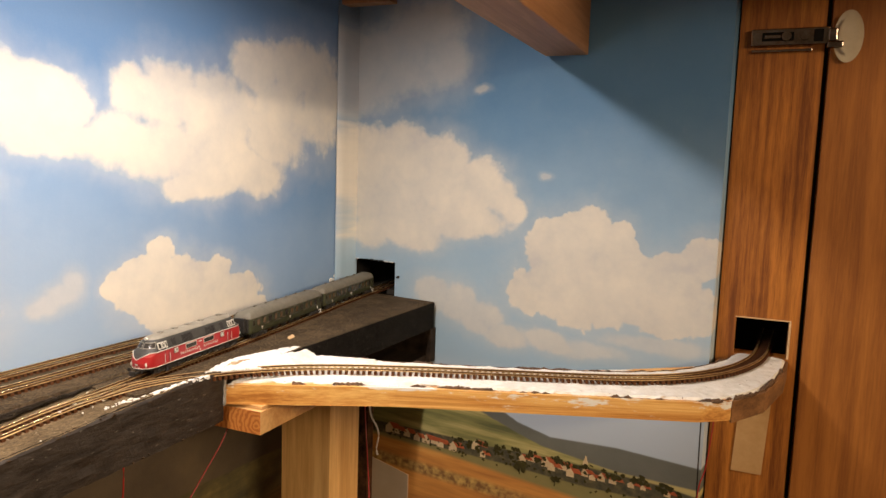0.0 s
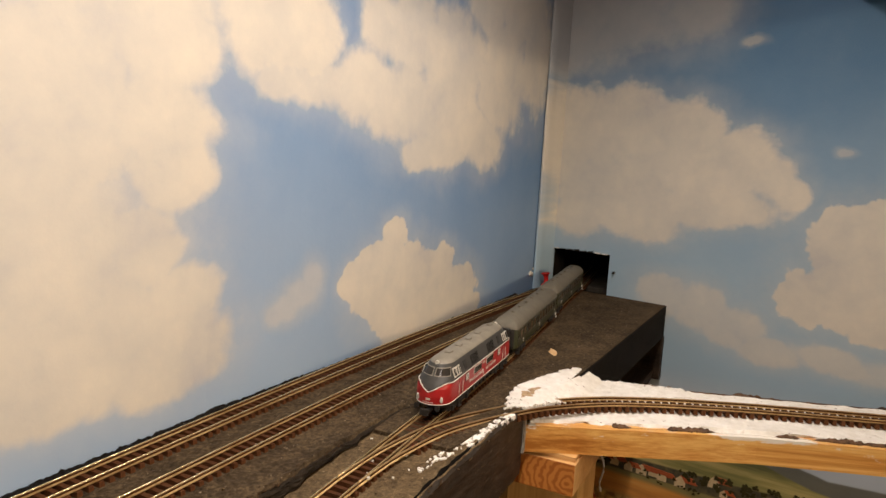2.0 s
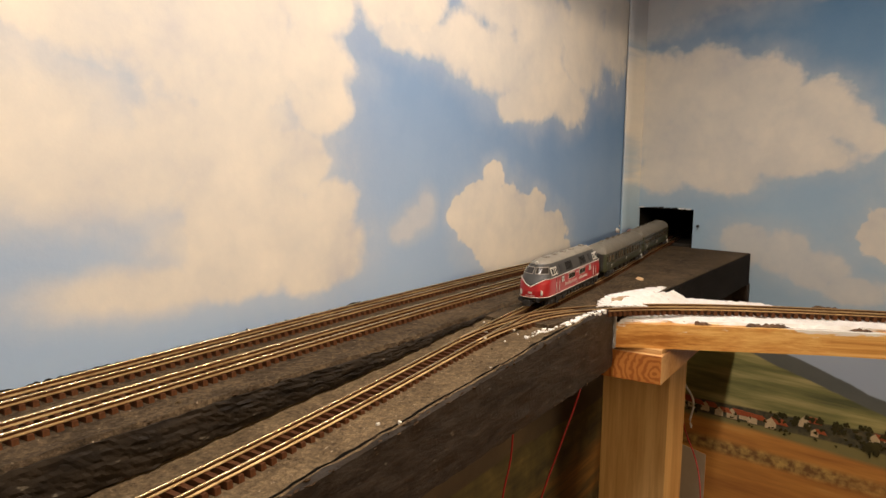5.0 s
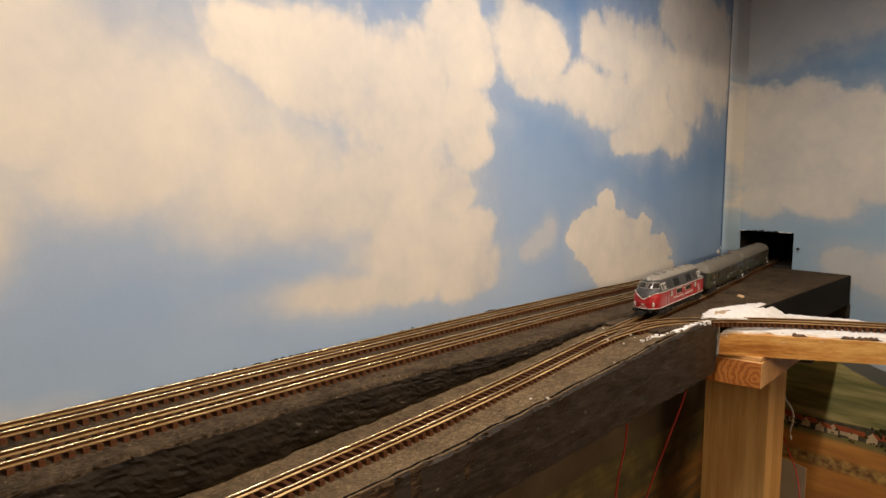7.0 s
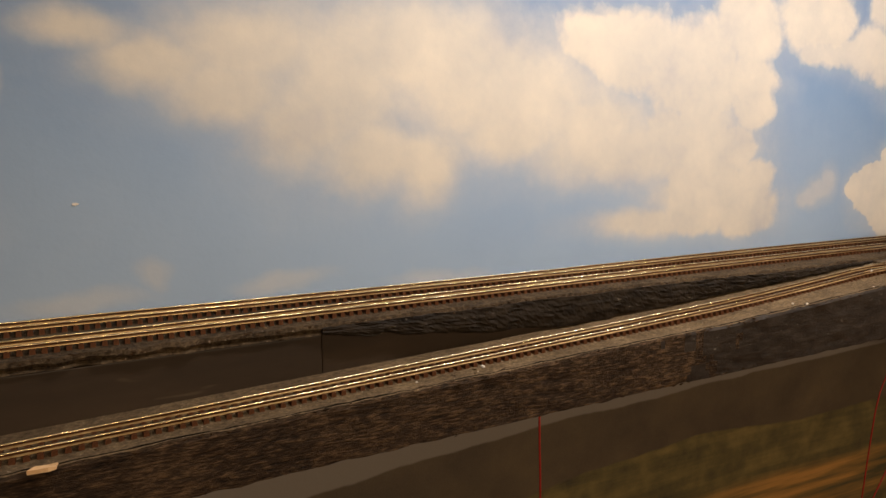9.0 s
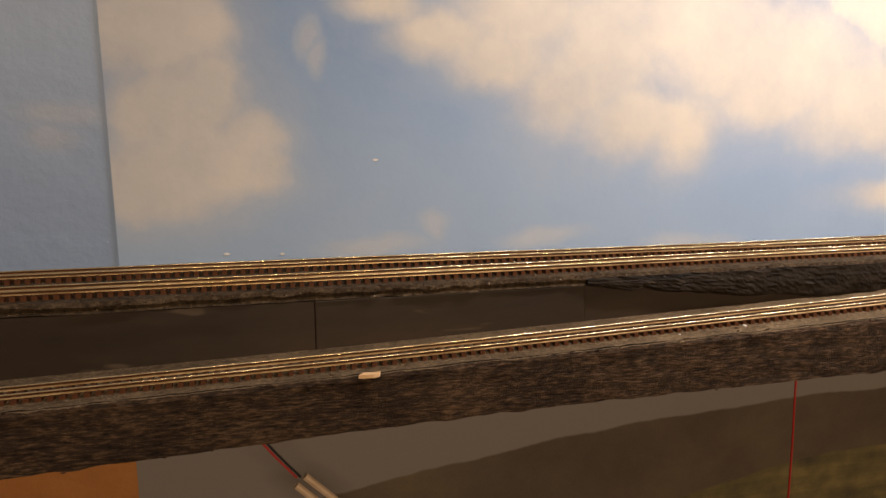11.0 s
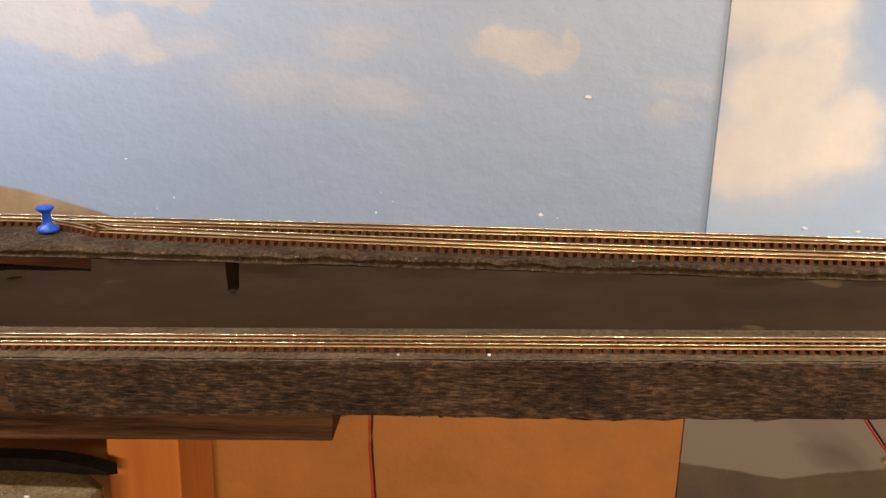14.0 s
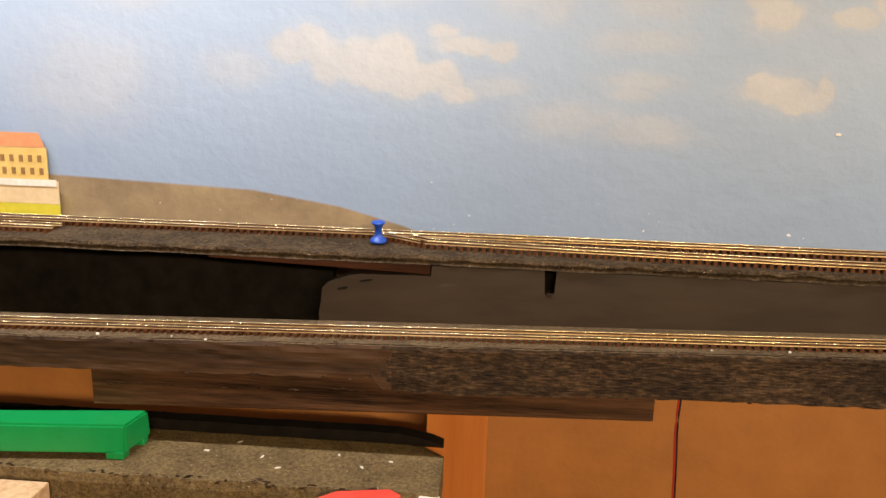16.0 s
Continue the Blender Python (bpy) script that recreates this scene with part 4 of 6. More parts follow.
def track(keys, label, metal, sleepers=True, picked=300, from_x=-9.0):
    c = glide(keys)
    root = thing("track", c[len(c) // 2], label, "track", "model railway tracks")
    for side in (-1, 1):
        under(part("rail", rail_mesh(c, side), [metal, RAIL_FOOT, SLEEPER]), root)
    if not sleepers:
        return c
    fine = glide(keys, PITCH)
    mats = []
    for i, p in enumerate(fine):
        if p.x < from_x:
            continue
        d = fine[min(i + 1, len(fine) - 1)] - fine[max(i - 1, 0)]
        mats.append(Matrix.Translation(p - Vector((0, 0, 0.0008))) @ Matrix.Rotation(math.atan2(d.y, d.x) + 0.02 * wobble(p.x, p.y, 0, 400), 4, "Z"))
    mats.sort(key=lambda q: abs(q.translation.x + 0.75))
    for q in mats[:picked]:
        ob = new("sleeper", SLEEPER_ME)
        ob.matrix_basis = q
        under(ob, root)
    if mats[picked:]:
        bm = bmesh.new()
        for q in mats[picked:]:
            box(bm, (-0.0011, -0.0073, 0.0), (0.0011, 0.0073, 0.0027), 0, q)
        tagged(under(part("sleeper_rest", bm, SLEEPER), root), kind="stuff")
    return c


TRACK_A = [(x, y, DECK + deck_tilt(x, y)) for x, y in ((-2.2, -0.016), (-1.8, -0.015), (-1.45, -0.014), (-1.2, -0.0135), (-1.0, -0.013), (-0.75, -0.008), (-0.5, -0.006), (-0.3, -0.010), (-0.12, -0.020), (-0.035, -0.029))]
TRACK_B = [(x, y, DECK + deck_tilt(x, y)) for x, y in ((-1.43, -0.030), (-1.30, -0.036), (-1.15, -0.040), (-0.9, -0.040), (-0.75, -0.037), (-0.5, -0.036), (-0.3, -0.040), (-0.15, -0.046), (-0.09, -0.049))]
TRACK_C = [(x, y, low_deck(x)) for x, y in ((-2.15, -0.0835), (-1.6, -0.0835), (-1.28, -0.0838), (-1.0, -0.0842), (-0.8, -0.0845), (-0.6, -0.085), (-0.45, -0.0845), (-0.35, -0.081), (-0.22, -0.070), (-0.1, -0.056), (0.02, -0.044), (0.2, -0.022))]
TRACK_D = [(-0.478, -0.0852, low_deck(-0.478) + 0.0002), (-0.450, -0.0875, low_deck(-0.450) + 0.0002), (-0.415, -0.0950, 1.1008), (-0.38, -0.1075, 1.0995), (-0.34, -0.126, 1.0965), (-0.305, -0.160, 1.0948), (-0.274, -0.219, 1.0945), (-0.242, -0.300, 1.0945), (-0.212, -0.376, 1.0945),
           (-0.185, -0.420, 1.0945), (-0.150, -0.452, 1.0945), (-0.105, -0.474, 1.0945), (-0.05, -0.486, 1.0945), (0.06, -0.495, 1.0945)]
track(TRACK_A, "model track with brown sleepers along the papered wall", RAIL)
track(TRACK_B, "second model track with worn nickel rails", RAIL)
PATH_C = track(TRACK_C, "model track sloping down on the front board", RAIL)
track(TRACK_D, "curved branch track laid over a white plank", RUSTY, from_x=-0.438)
# lead of the far turnout and a short stub
track([(x, y, DECK + deck_tilt(x, y)) for x, y in ((-1.46, -0.0165), (-1.445, -0.022), (-1.43, -0.030))], "short turnout lead with bright rails", RAIL)
track([(x, -0.033, DECK + deck_tilt(x, -0.033)) for x in (-2.1, -1.9, -1.668)], "short stub of model track", RAIL)


# ---- branch plank ----
PL = thing("branch_plank", (-0.29, -0.28, 1.0765), "pine plank smeared with white plaster under the branch track", "plank")
FRONT = [(-0.357, -0.1185), (-0.3015, -0.2312), (-0.2582, -0.3501), (-0.2243, -0.443), (-0.208, -0.464), (-0.170, -0.487), (-0.1029, -0.5035), (-0.0535, -0.5085)]
BACK = [(-0.0535, -0.462), (-0.0934, -0.4498), (-0.150, -0.408), (-0.1909, -0.3339), (-0.239, -0.1991), (-0.262, -0.131), (-0.285, -0.1285)]
bm = bmesh.new()
prism(bm, FRONT[:5] + [(-0.170, -0.470), (-0.10, -0.458), (-0.1909 + 0.03, -0.38)] + BACK[3:], 1.0765, 1.0915)
PINE_SMEARED, nt, b = shader("plaster_smeared_pine", 0.38)
mp = nt.nodes.new("ShaderNodeMapping")
mp.vector_type = "TEXTURE"
mp.inputs["Rotation"].default_value = (0, 0, radians(-70.6))
mp.inputs["Scale"].default_value = (0.30, 0.0075, 0.0075)
nt.links.new(nt.nodes.new("ShaderNodeTexCoord").outputs["Object"], mp.inputs["Vector"])
v = mp.outputs["Vector"]
grain = math_node(nt, "ADD", math_node(nt, "MULTIPLY", noise_tex(nt, v, 0.55, 4), 0.62), math_node(nt, "MULTIPLY", noise_tex(nt, v, 5.0, 6, 0.7), 0.38))
col = ramp(nt, grain, [(0.40, (0.34, 0.125, 0.020)), (0.49, (0.58, 0.275, 0.062)), (0.59, (0.76, 0.46, 0.145))])
sm = coords(nt, (30, 14, 70))
smear = math_node(nt, "ADD", math_node(nt, "MULTIPLY", noise_tex(nt, sm, 1.0, 7, 0.65), 0.75), math_node(nt, "MULTIPLY", noise_tex(nt, sm, 9.0, 4, 0.7), 0.25))
sep = nt.nodes.new("ShaderNodeSeparateXYZ")
nt.links.new(nt.nodes.new("ShaderNodeTexCoord").outputs["Object"], sep.inputs[0])
smear = math_node(nt, "ADD", smear, math_node(nt, "MULTIPLY", between(nt, sep.outputs[2], 1.080, 1.0915), 0.10))
col = mix(nt, between(nt, smear, 0.605, 0.665), col, (0.74, 0.71, 0.64))
stain = noise_tex(nt, sm, 2.6, 5, 0.7)
col = mix(nt, between(nt, stain, 0.70, 0.76), col, (0.09, 0.045, 0.02))
nt.links.new(col, b.inputs["Base Color"])
bump(nt, b, smear, 0.5, 0.0006)
under(part("board", bm, PINE_SMEARED), PL)
bm = bmesh.new()
prism(bm, [(-0.2083, -0.4645), (-0.170, -0.4875), (-0.1029, -0.504), (-0.0535, -0.509), (-0.0535, -0.480), (-0.12, -0.474), (-0.18, -0.455)], 1.0745, 1.0905)
under(part("end_filler", bm, wood("stained_end_wood", (0.075, 0.032, 0.011), (0.26, 0.125, 0.045), 0, 2.0, 0.55, 0.3), None, "dark stained curved end piece"), PL)
# plaster: a thin uneven layer between the plank's edges
bm = bmesh.new()
fl, bl = glide([(x, y, 0) for x, y in FRONT], 0.004), glide([(x, y, 0) for x, y in BACK[::-1]], 0.004)
n, mrow = 150, 12
rows = []
for i in range(n + 1):
    p, q = fl[min(int(i / n * (len(fl) - 1)), len(fl) - 1)], bl[min(int(i / n * (len(bl) - 1)), len(bl) - 1)]
    row = []
    for j in range(mrow + 1):
        f = j / mrow
        if j == 0:
            f = 0.06 + 0.10 * max(0, wobble(p.y, 2, 0, 45)) + 0.05 * wobble(p.y, 5, 0, 160)
        if j == mrow:
            f = 1.0 + 0.05 * wobble(p.y, 6, 0, 90)
        w = p.lerp(q, f)
        row.append(bm.verts.new((w.x, w.y, 1.0931 + 0.0009 * wobble(w.x, w.y, 0, 90) + 0.0006 * wobble(w.x, w.y, 4, 300) - (0.0022 if j in (0, mrow) else 0))))
    rows.append(row)
for a, b2 in zip(rows, rows[1:]):
    for j in range(mrow):
        bm.faces.new((a[j], a[j + 1], b2[j + 1], b2[j]))
under(part("plaster", bm, PLASTER, None, "thin rough white plaster"), PL)
# ragged dark paint along both edges of the plaster
DARK_RAG = grainy("dark_ragged_edge", (0.010, 0.007, 0.005), (0.16, 0.085, 0.04), 500, 0.85, bump_mm=0.6)


def ridge(line, shift, width, height, z, gap, seed):
    """A crumbly ridge along a line, broken by gaps."""
    bm = bmesh.new()
    prev = None
    for i in range(len(line) - 1):
        for j in range(5):
            p = line[i].lerp(line[i + 1], j / 5)
            d = (line[i + 1] - line[i]).normalized().cross(Vector((0, 0, 1)))
            p = p + d * shift
            keep = min(1.0, max(0.0, 3.0 * (wobble(p.x, p.y, seed, 38) + 0.6 * wobble(p.x, p.y, seed + 3, 150) - gap)))
            w = width * (0.25 + 0.75 * keep) * (1 + 0.6 * wobble(p.x, p.y, seed + 1, 420))
            h = height * keep * (1 + 0.7 * wobble(p.x, p.y, seed + 2, 520)) - 0.0006
            jog = d * 0.0008 * wobble(p.x, p.y, seed + 5, 300)
            ring = [bm.verts.new(p + jog + d * q + Vector((0, 0, z + up))) for q, up in ((-w, -0.0012), (-0.6 * w, 0.8 * h), (0.1 * w, h + 0.0003 * wobble(p.x, p.y, 9, 900)), (w, 0.3 * h), (w, -0.0012))]
            if prev:
                for k in range(5):
                    bm.faces.new((prev[k], ring[k], ring[(k + 1) % 5], prev[(k + 1) % 5]))
            else:
                bm.faces.new(ring)
            prev = ring
    bm.faces.new(prev[::-1])
    return bm


under(part("front_crust", ridge(fl[12:-8], -0.0035, 0.0016, 0.0022, 1.0918, -0.05, 3), DARK_RAG, None, "dark crumbly crust along the plaster's front"), PL)
under(part("back_crust", ridge(bl[8:-4], 0.0012, 0.0013, 0.0016, 1.0926, 0.0, 11), DARK_RAG, None, "dark crumbly crust along the plaster's back"), PL)


def ragged(outline, size, seed):
    """An outline with uneven edges from a coarse one."""
    out = []
    for (x0, y0), (x1, y1) in zip(outline, outline[1:] + outline[:1]):
        n = max(2, int(math.hypot(x1 - x0, y1 - y0) / 0.0022))
        for i in range(n):
            x, y = x0 + (x1 - x0) * i / n, y0 + (y1 - y0) * i / n
            out.append((x + size * wobble(x, y, seed, 330), y + size * wobble(x, y, seed + 5, 330)))
    return out


def inside(x, y, poly):
    hit = False
    for (x0, y0), (x1, y1) in zip(poly, poly[1:] + poly[:1]):
        if (y0 > y) != (y1 > y) and x < (x1 - x0) * (y - y0) / (y1 - y0) + x0:
            hit = not hit
    return hit


def sheet(poly, height, thick, wear, step=0.0007):
    """A thin uneven sheet over the cells inside an outline."""
    xs, ys = [p[0] for p in poly], [p[1] for p in poly]
    x0, y0 = min(xs), min(ys)
    bm, got = bmesh.new(), {}

    def vert(i, j, up):
        if (i, j, up) not in got:
            x, y = x0 + i * step, y0 + j * step
            x, y = x + 0.0004 * wobble(x, y, 1, 900), y + 0.0004 * wobble(x, y, 2, 900)
            got[i, j, up] = bm.verts.new((x, y, height(x, y) + (thick * (0.6 + 0.8 * wobble(x, y, 3, 260) ** 2 + 0.5 * wobble(x, y, 6, 500)) if up else -0.002)))
        return got[i, j, up]

    nx, ny = int((max(xs) - x0) / step) + 1, int((max(ys) - y0) / step) + 1
    full = set()
    for i in range(nx):
        for j in range(ny):
            x, y = x0 + (i + 0.5) * step, y0 + (j + 0.5) * step
            worn = wobble(x, y, 7, 260) + 0.7 * wobble(x, y, 9, 640)
            if inside(x, y, poly) and worn < wear(x, y):
                full.add((i, j))
    for i, j in full:
        c = [(i, j), (i + 1, j), (i + 1, j + 1), (i, j + 1)]
        bm.faces.new([vert(*q, True) for q in c])
        for k, (di, dj) in enumerate(((0, -1), (1, 0), (0, 1), (-1, 0))):
            if (i + di, j + dj) not in full:
                p, q = c[k], c[(k + 1) % 4]
                bm.faces.new((vert(*p, True), vert(*p, False), vert(*q, False), vert(*q, True)))
    return bm


def slope(x, y):
    """From the junction deck down to the plank."""
    edge = -0.122 + 0.10 * max(0.0, -0.30 - x)
    return float(np.interp(edge - y, (0.0, 0.004, 0.016, 0.03), (DECK - 0.0003, DECK - 0.001, 1.0945, 1.0938)))


# plaster smeared over the junction and down to the plank, with a bare patch in it
SMEAR = [(-0.370, -0.1110), (-0.352, -0.1055), (-0.330, -0.1035), (-0.308, -0.1080), (-0.281, -0.1180), (-0.270, -0.1275), (-0.258, -0.150), (-0.248, -0.185), (-0.262, -0.192), (-0.290, -0.152), (-0.318, -0.1335), (-0.345, -0.1240), (-0.362, -0.1170)]
under(part("plaster_smear", sheet(ragged(SMEAR, 0.0030, 3.0), slope, 0.0006, lambda x, y: float(np.interp(x, (-0.37, -0.350, -0.32, -0.28), (0.10, 0.50, 0.85, 0.95)))), PLASTER, None, "white plaster smeared over the black board"), PL)
RIM = [(-0.452, -0.1045), (-0.435, -0.1085), (-0.415, -0.1140), (-0.390, -0.1165), (-0.372, -0.1175), (-0.372, -0.1130), (-0.392, -0.1115), (-0.415, -0.1085), (-0.436, -0.1030), (-0.450, -0.1020)]
under(part("plaster_rim", sheet(ragged(RIM, 0.0022, 11.0), lambda x, y: low_deck(x) + 0.0004, 0.0004, lambda x, y: -0.12 + 0.25 * min(max((x + 0.44) / 0.06, 0.0), 1.0)), PLASTER, None, "crumbled plaster rim beside the branch track"), PL)
PASTE = grainy("yellowed_paste", (0.22, 0.13, 0.06), (0.52, 0.38, 0.22), 260, 0.8, bump_mm=0.6)
BARE = [(-0.350, -0.1120), (-0.338, -0.1105), (-0.328, -0.1130), (-0.330, -0.1165), (-0.342, -0.1160)]
under(part("bare_patch", sheet(ragged(BARE, 0.0035, 8.0), lambda x, y: slope(x, y) + 0.0006, 0.0003, lambda x, y: 0.25), PASTE, None, "yellowish bare patch in the plaster"), PL)
bm = bmesh.new()
upright(bm, [(-0.3592 + 0.0004 * wobble(k, 1, 0, 1.7), 1.076 + 0.024 * k / 14) for k in range(15)] + [(-0.3572 + 0.0006 * wobble(k, 2, 0, 1.3), 1.100 - 0.022 * k / 14) for k in range(15)], -0.1190, -0.1165)
under(part("plaster_drip", bm, grainy("grey_plaster", (0.20, 0.18, 0.15), (0.46, 0.43, 0.38), 300, 0.85, bump_mm=1.0), None, "grey white plaster run down the board's end"), PL)
# block and post below the junction
SUP = thing("support_frame", (-0.25, -0.11, 0.4), "pine support beam and post under the junction", "support")
END_GRAIN = bpy.data.materials.new("end_grain")
END_GRAIN.use_nodes = True
nt = END_GRAIN.node_tree
wv = nt.nodes.new("ShaderNodeTexWave")
wv.wave_type, wv.rings_direction = "RINGS", "X"
for k, v in (("Scale", 85.0), ("Distortion", 7.0), ("Detail", 3.0), ("Detail Scale", 1.6)):
    wv.inputs[k].default_value = v
mp = nt.nodes.new("ShaderNodeMapping")
mp.inputs["Location"].default_value = (0, 0.1425, -1.0625)
tc = nt.nodes.new("ShaderNodeTexCoord")
nt.links.new(tc.outputs["Object"], mp.inputs["Vector"])
nt.links.new(mp.outputs["Vector"], wv.inputs["Vector"])
nt.links.new(ramp(nt, wv.outputs["Fac"], [(0.15, (0.36, 0.105, 0.016)), (0.6, (0.54, 0.205, 0.040))]), nt.nodes["Principled BSDF"].inputs["Base Color"])
bm = bmesh.new()
box(bm, (-0.352, -0.146, 1.0555), (-0.232, -0.098, 1.0735), 0.0006)
for f in bm.faces:
    f.material_index = 1 if f.normal.x < -0.9 else 0
under(part("beam", bm, [PINE, END_GRAIN]), SUP)
bm = bmesh.new()
box(bm, (-0.349, -0.145, 1.0736), (-0.255, -0.100, 1.0764), 0.0003)
under(part("shim", bm, PINE, None, "thin pale wooden shim"), SUP)
bm = bmesh.new()
box(bm, (-0.205, -0.114, 0.0), (-0.15, -0.058, 1.0553), 0.0008)
under(part("post", bm, PINE_UP), SUP)
bm = bmesh.new()
box(bm, (-0.098, -0.096, 0.0), (-0.086, -0.072, 1.0300), 0.0006)
under(part("batten", bm, BROWN_WOOD, None, "thin dark batten"), SUP)

# black open box under the tunnel end
BOXF = thing("tunnel_end_frame", (-0.15, -0.12, 1.03), "black painted open frame below the tunnel end", "frame")
bm = bmesh.new()
prism(bm, [(-0.0245, -0.1395), (-0.285, -0.1285), (-0.285, -0.118), (-0.0245, -0.128)], 1.072, DECK - 0.001)
for v in bm.verts:
    v.co.y += 0.0004 * wobble(v.co.x, v.co.z, 0, 50)
under(part("fascia", bm, BLACK_DECK), BOXF)
bm = bmesh.new()
box(bm, (-0.033, -0.140, 1.032), (-0.0195, -0.07, 1.0718), 0.0006)
under(part("side_panel", bm, BLACK_WOOD), BOXF)
bm = bmesh.new()
box(bm, (-0.150, -0.134, 1.032), (-0.032, -0.07, 1.041), 0.0006)
under(part("bottom_panel", bm, BLACK_WOOD), BOXF)
bm = bmesh.new()
box(bm, (-0.26, -0.075, 1.03), (-0.035, -0.067, 1.0945), 0.0006)
under(part("back_panel", bm, BLACK_AND_SHADE), BOXF)

# ---- cupboard side with hinge, door ----
PAN = thing("cupboard", (-0.045, -0.48, 0.0), "oak veneered cupboard with a hole cut for the track", "cupboard")
p = ring_wall("panel", -0.5155, -0.4465, -0.5075, -0.4625, 1.0925, 1.1275, -0.054, -0.034, 2.2, None, OAK)
under(p, PAN)
CUT = grainy("raw_cut_wood", (0.42, 0.25, 0.11), (0.68, 0.48, 0.27), 300, 0.8)
for lo, hi in (((-0.0548, -0.5090, 1.0925), (-0.0538, -0.5070, 1.1285)), ((-0.0546, -0.5085, 1.1272), (-0.0538, -0.4615, 1.1284))):
    bm = bmesh.new()
    box(bm, lo, hi, 0.0003)
    under(part("splintered_edge", bm, CUT, None, "pale splintered edge of the cut hole"), PAN)
bm = bmesh.new()
prism(bm, [(-0.0552, -0.497), (-0.0552, -0.4705), (-0.0542, -0.4705), (-0.0542, -0.497)], 0.979, 1.0745)
for v in bm.verts:
    v.co.y += (v.co.z - 1.03) * -0.05
under(part("tape", bm, grainy("masking_tape", (0.46, 0.27, 0.10), (0.56, 0.35, 0.15), 120, 0.6), None, "strip of tan masking tape"), PAN)
bm = bmesh.new()
box(bm, (-0.056, -0.98, 0.0), (-0.037, -0.5195, 2.2), 0.001)
under(part("door", bm, OAK_DOOR), PAN)
# black sheet put behind gap and hole for the cupboard's inner shade
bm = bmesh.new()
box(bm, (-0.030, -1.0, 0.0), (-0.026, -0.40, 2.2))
tagged(part("cupboard_shade", bm, BLACK_AND_SHADE), "black sheet for the shade inside the cupboard", "cupboard", kind="structure")
for v in bpy.data.objects["cupboard_shade"].data.vertices:
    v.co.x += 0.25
STEEL = grainy("nickel_plate", (0.20, 0.17, 0.14), (0.42, 0.37, 0.31), 200, 0.25, 1.0, bump_mm=0.02)
CREAM = grainy("cream_plastic", (0.50, 0.42, 0.28), (0.60, 0.52, 0.37), 150, 0.4)
bm = bmesh.new()
box(bm, (-0.0600, -0.5185, 1.3745), (-0.0541, -0.4560, 1.3890), 0.0012)
HIN = under(part("hinge", bm, STEEL, None, "nickel cupboard hinge with a cream cup"), PAN)
bm = bmesh.new()
box(bm, (-0.0580, -0.5060, 1.3690), (-0.0541, -0.4570, 1.3712), 0.0004)
sub(part("base_plate", bm, STEEL), HIN)
# near-black inserts give the hinge's slot and opening their inner shade
bm = bmesh.new()
box(bm, (-0.0604, -0.4905, 1.3780), (-0.0598, -0.4650, 1.3855), 0.0003)
sub(part("slot", bm, BLACK_AND_SHADE, None, "long dark adjusting slot"), HIN)
bm = bmesh.new()
box(bm, (-0.0604, -0.5135, 1.3765), (-0.0598, -0.5060, 1.3870), 0.0002)
sub(part("opening", bm, BLACK_AND_SHADE, None, "dark square opening"), HIN)
for yy, rr in ((-0.4845, 0.0040), (-0.4990, 0.0038)):
    bm = bmesh.new()
    bmesh.ops.create_cone(bm, cap_ends=True, segments=20, radius1=rr, radius2=rr * 0.85, depth=0.0024, matrix=Matrix.Translation((-0.0608, yy, 1.3818)) @ Matrix.Rotation(radians(90), 4, "Y"))
    s = sub(part("screw", bm, STEEL), HIN)
bm = bmesh.new()
box(bm, (-0.0606, -0.4800, 1.3804), (-0.0598, -0.4670, 1.3832), 0.0003)
sub(part("slider", bm, STEEL), HIN)
bm = bmesh.new()
box(bm, (-0.0640, -0.5290, 1.3705), (-0.0570, -0.5165, 1.3760), 0.0012)
box(bm, (-0.0640, -0.5240, 1.3760), (-0.0580, -0.5170, 1.3870), 0.0012)
sub(part("link", bm, STEEL), HIN)
bm = bmesh.new()
bmesh.ops.create_cone(bm, cap_ends=True, segments=36, radius1=0.0220, radius2=0.0205, depth=0.0035, matrix=Matrix.Translation((-0.0578, -0.5325, 1.3800)) @ Matrix.Rotation(radians(90), 4, "Y"))
bmesh.ops.create_cone(bm, cap_ends=True, segments=28, radius1=0.0150, radius2=0.0140, depth=0.0040, matrix=Matrix.Translation((-0.0600, -0.5325, 1.3800)) @ Matrix.Rotation(radians(90), 4, "Y"))
for v in bm.verts:
    v.co.y = -0.5325 + (v.co.y + 0.5325) * 0.52
sub(part("cup", bm, CREAM, None, "cream plastic hinge cup"), HIN)

# ceiling beam over the corner
ROOF_WOOD = wood("brown_beam_wood", (0.22, 0.10, 0.04), (0.42, 0.22, 0.10), 0, 1.0, 0.55)
for nm, lo, hi, lab in (("wooden_beam", (-0.62, -0.308, 1.3735), (-0.048, -0.264, 1.45), "planed brown wooden beam running to the end wall"),
                        ("wooden_lath", (-0.03, -0.075, 1.4440), (-0.012, -0.004, 1.4503), "short wooden lath at the wall corner")):
    bm = bmesh.new()
    box(bm, lo, hi, 0.0012)
    tagged(part(nm, bm, ROOF_WOOD), lab, "beam")
# unseen board added to throw the shade to the right of the beam
bm = bmesh.new()
prism(bm, [(-0.100, -0.2625), (-0.118, -0.330), (-0.205, -0.475), (-0.300, -0.640), (-0.30, -1.0), (-0.0335, -1.0), (-0.0335, -0.53), (-0.075, -0.40), (-0.050, -0.2625)], 1.4505, 1.468)
tagged(part("shade_board", bm, ROOF_WOOD), "unseen board added to shade the end wall by the cupboard", "shelf")
bm = bmesh.new()
box(bm, (-2.2, -0.2615, 1.4505), (-0.006, -0.004, 1.468), 0.001)
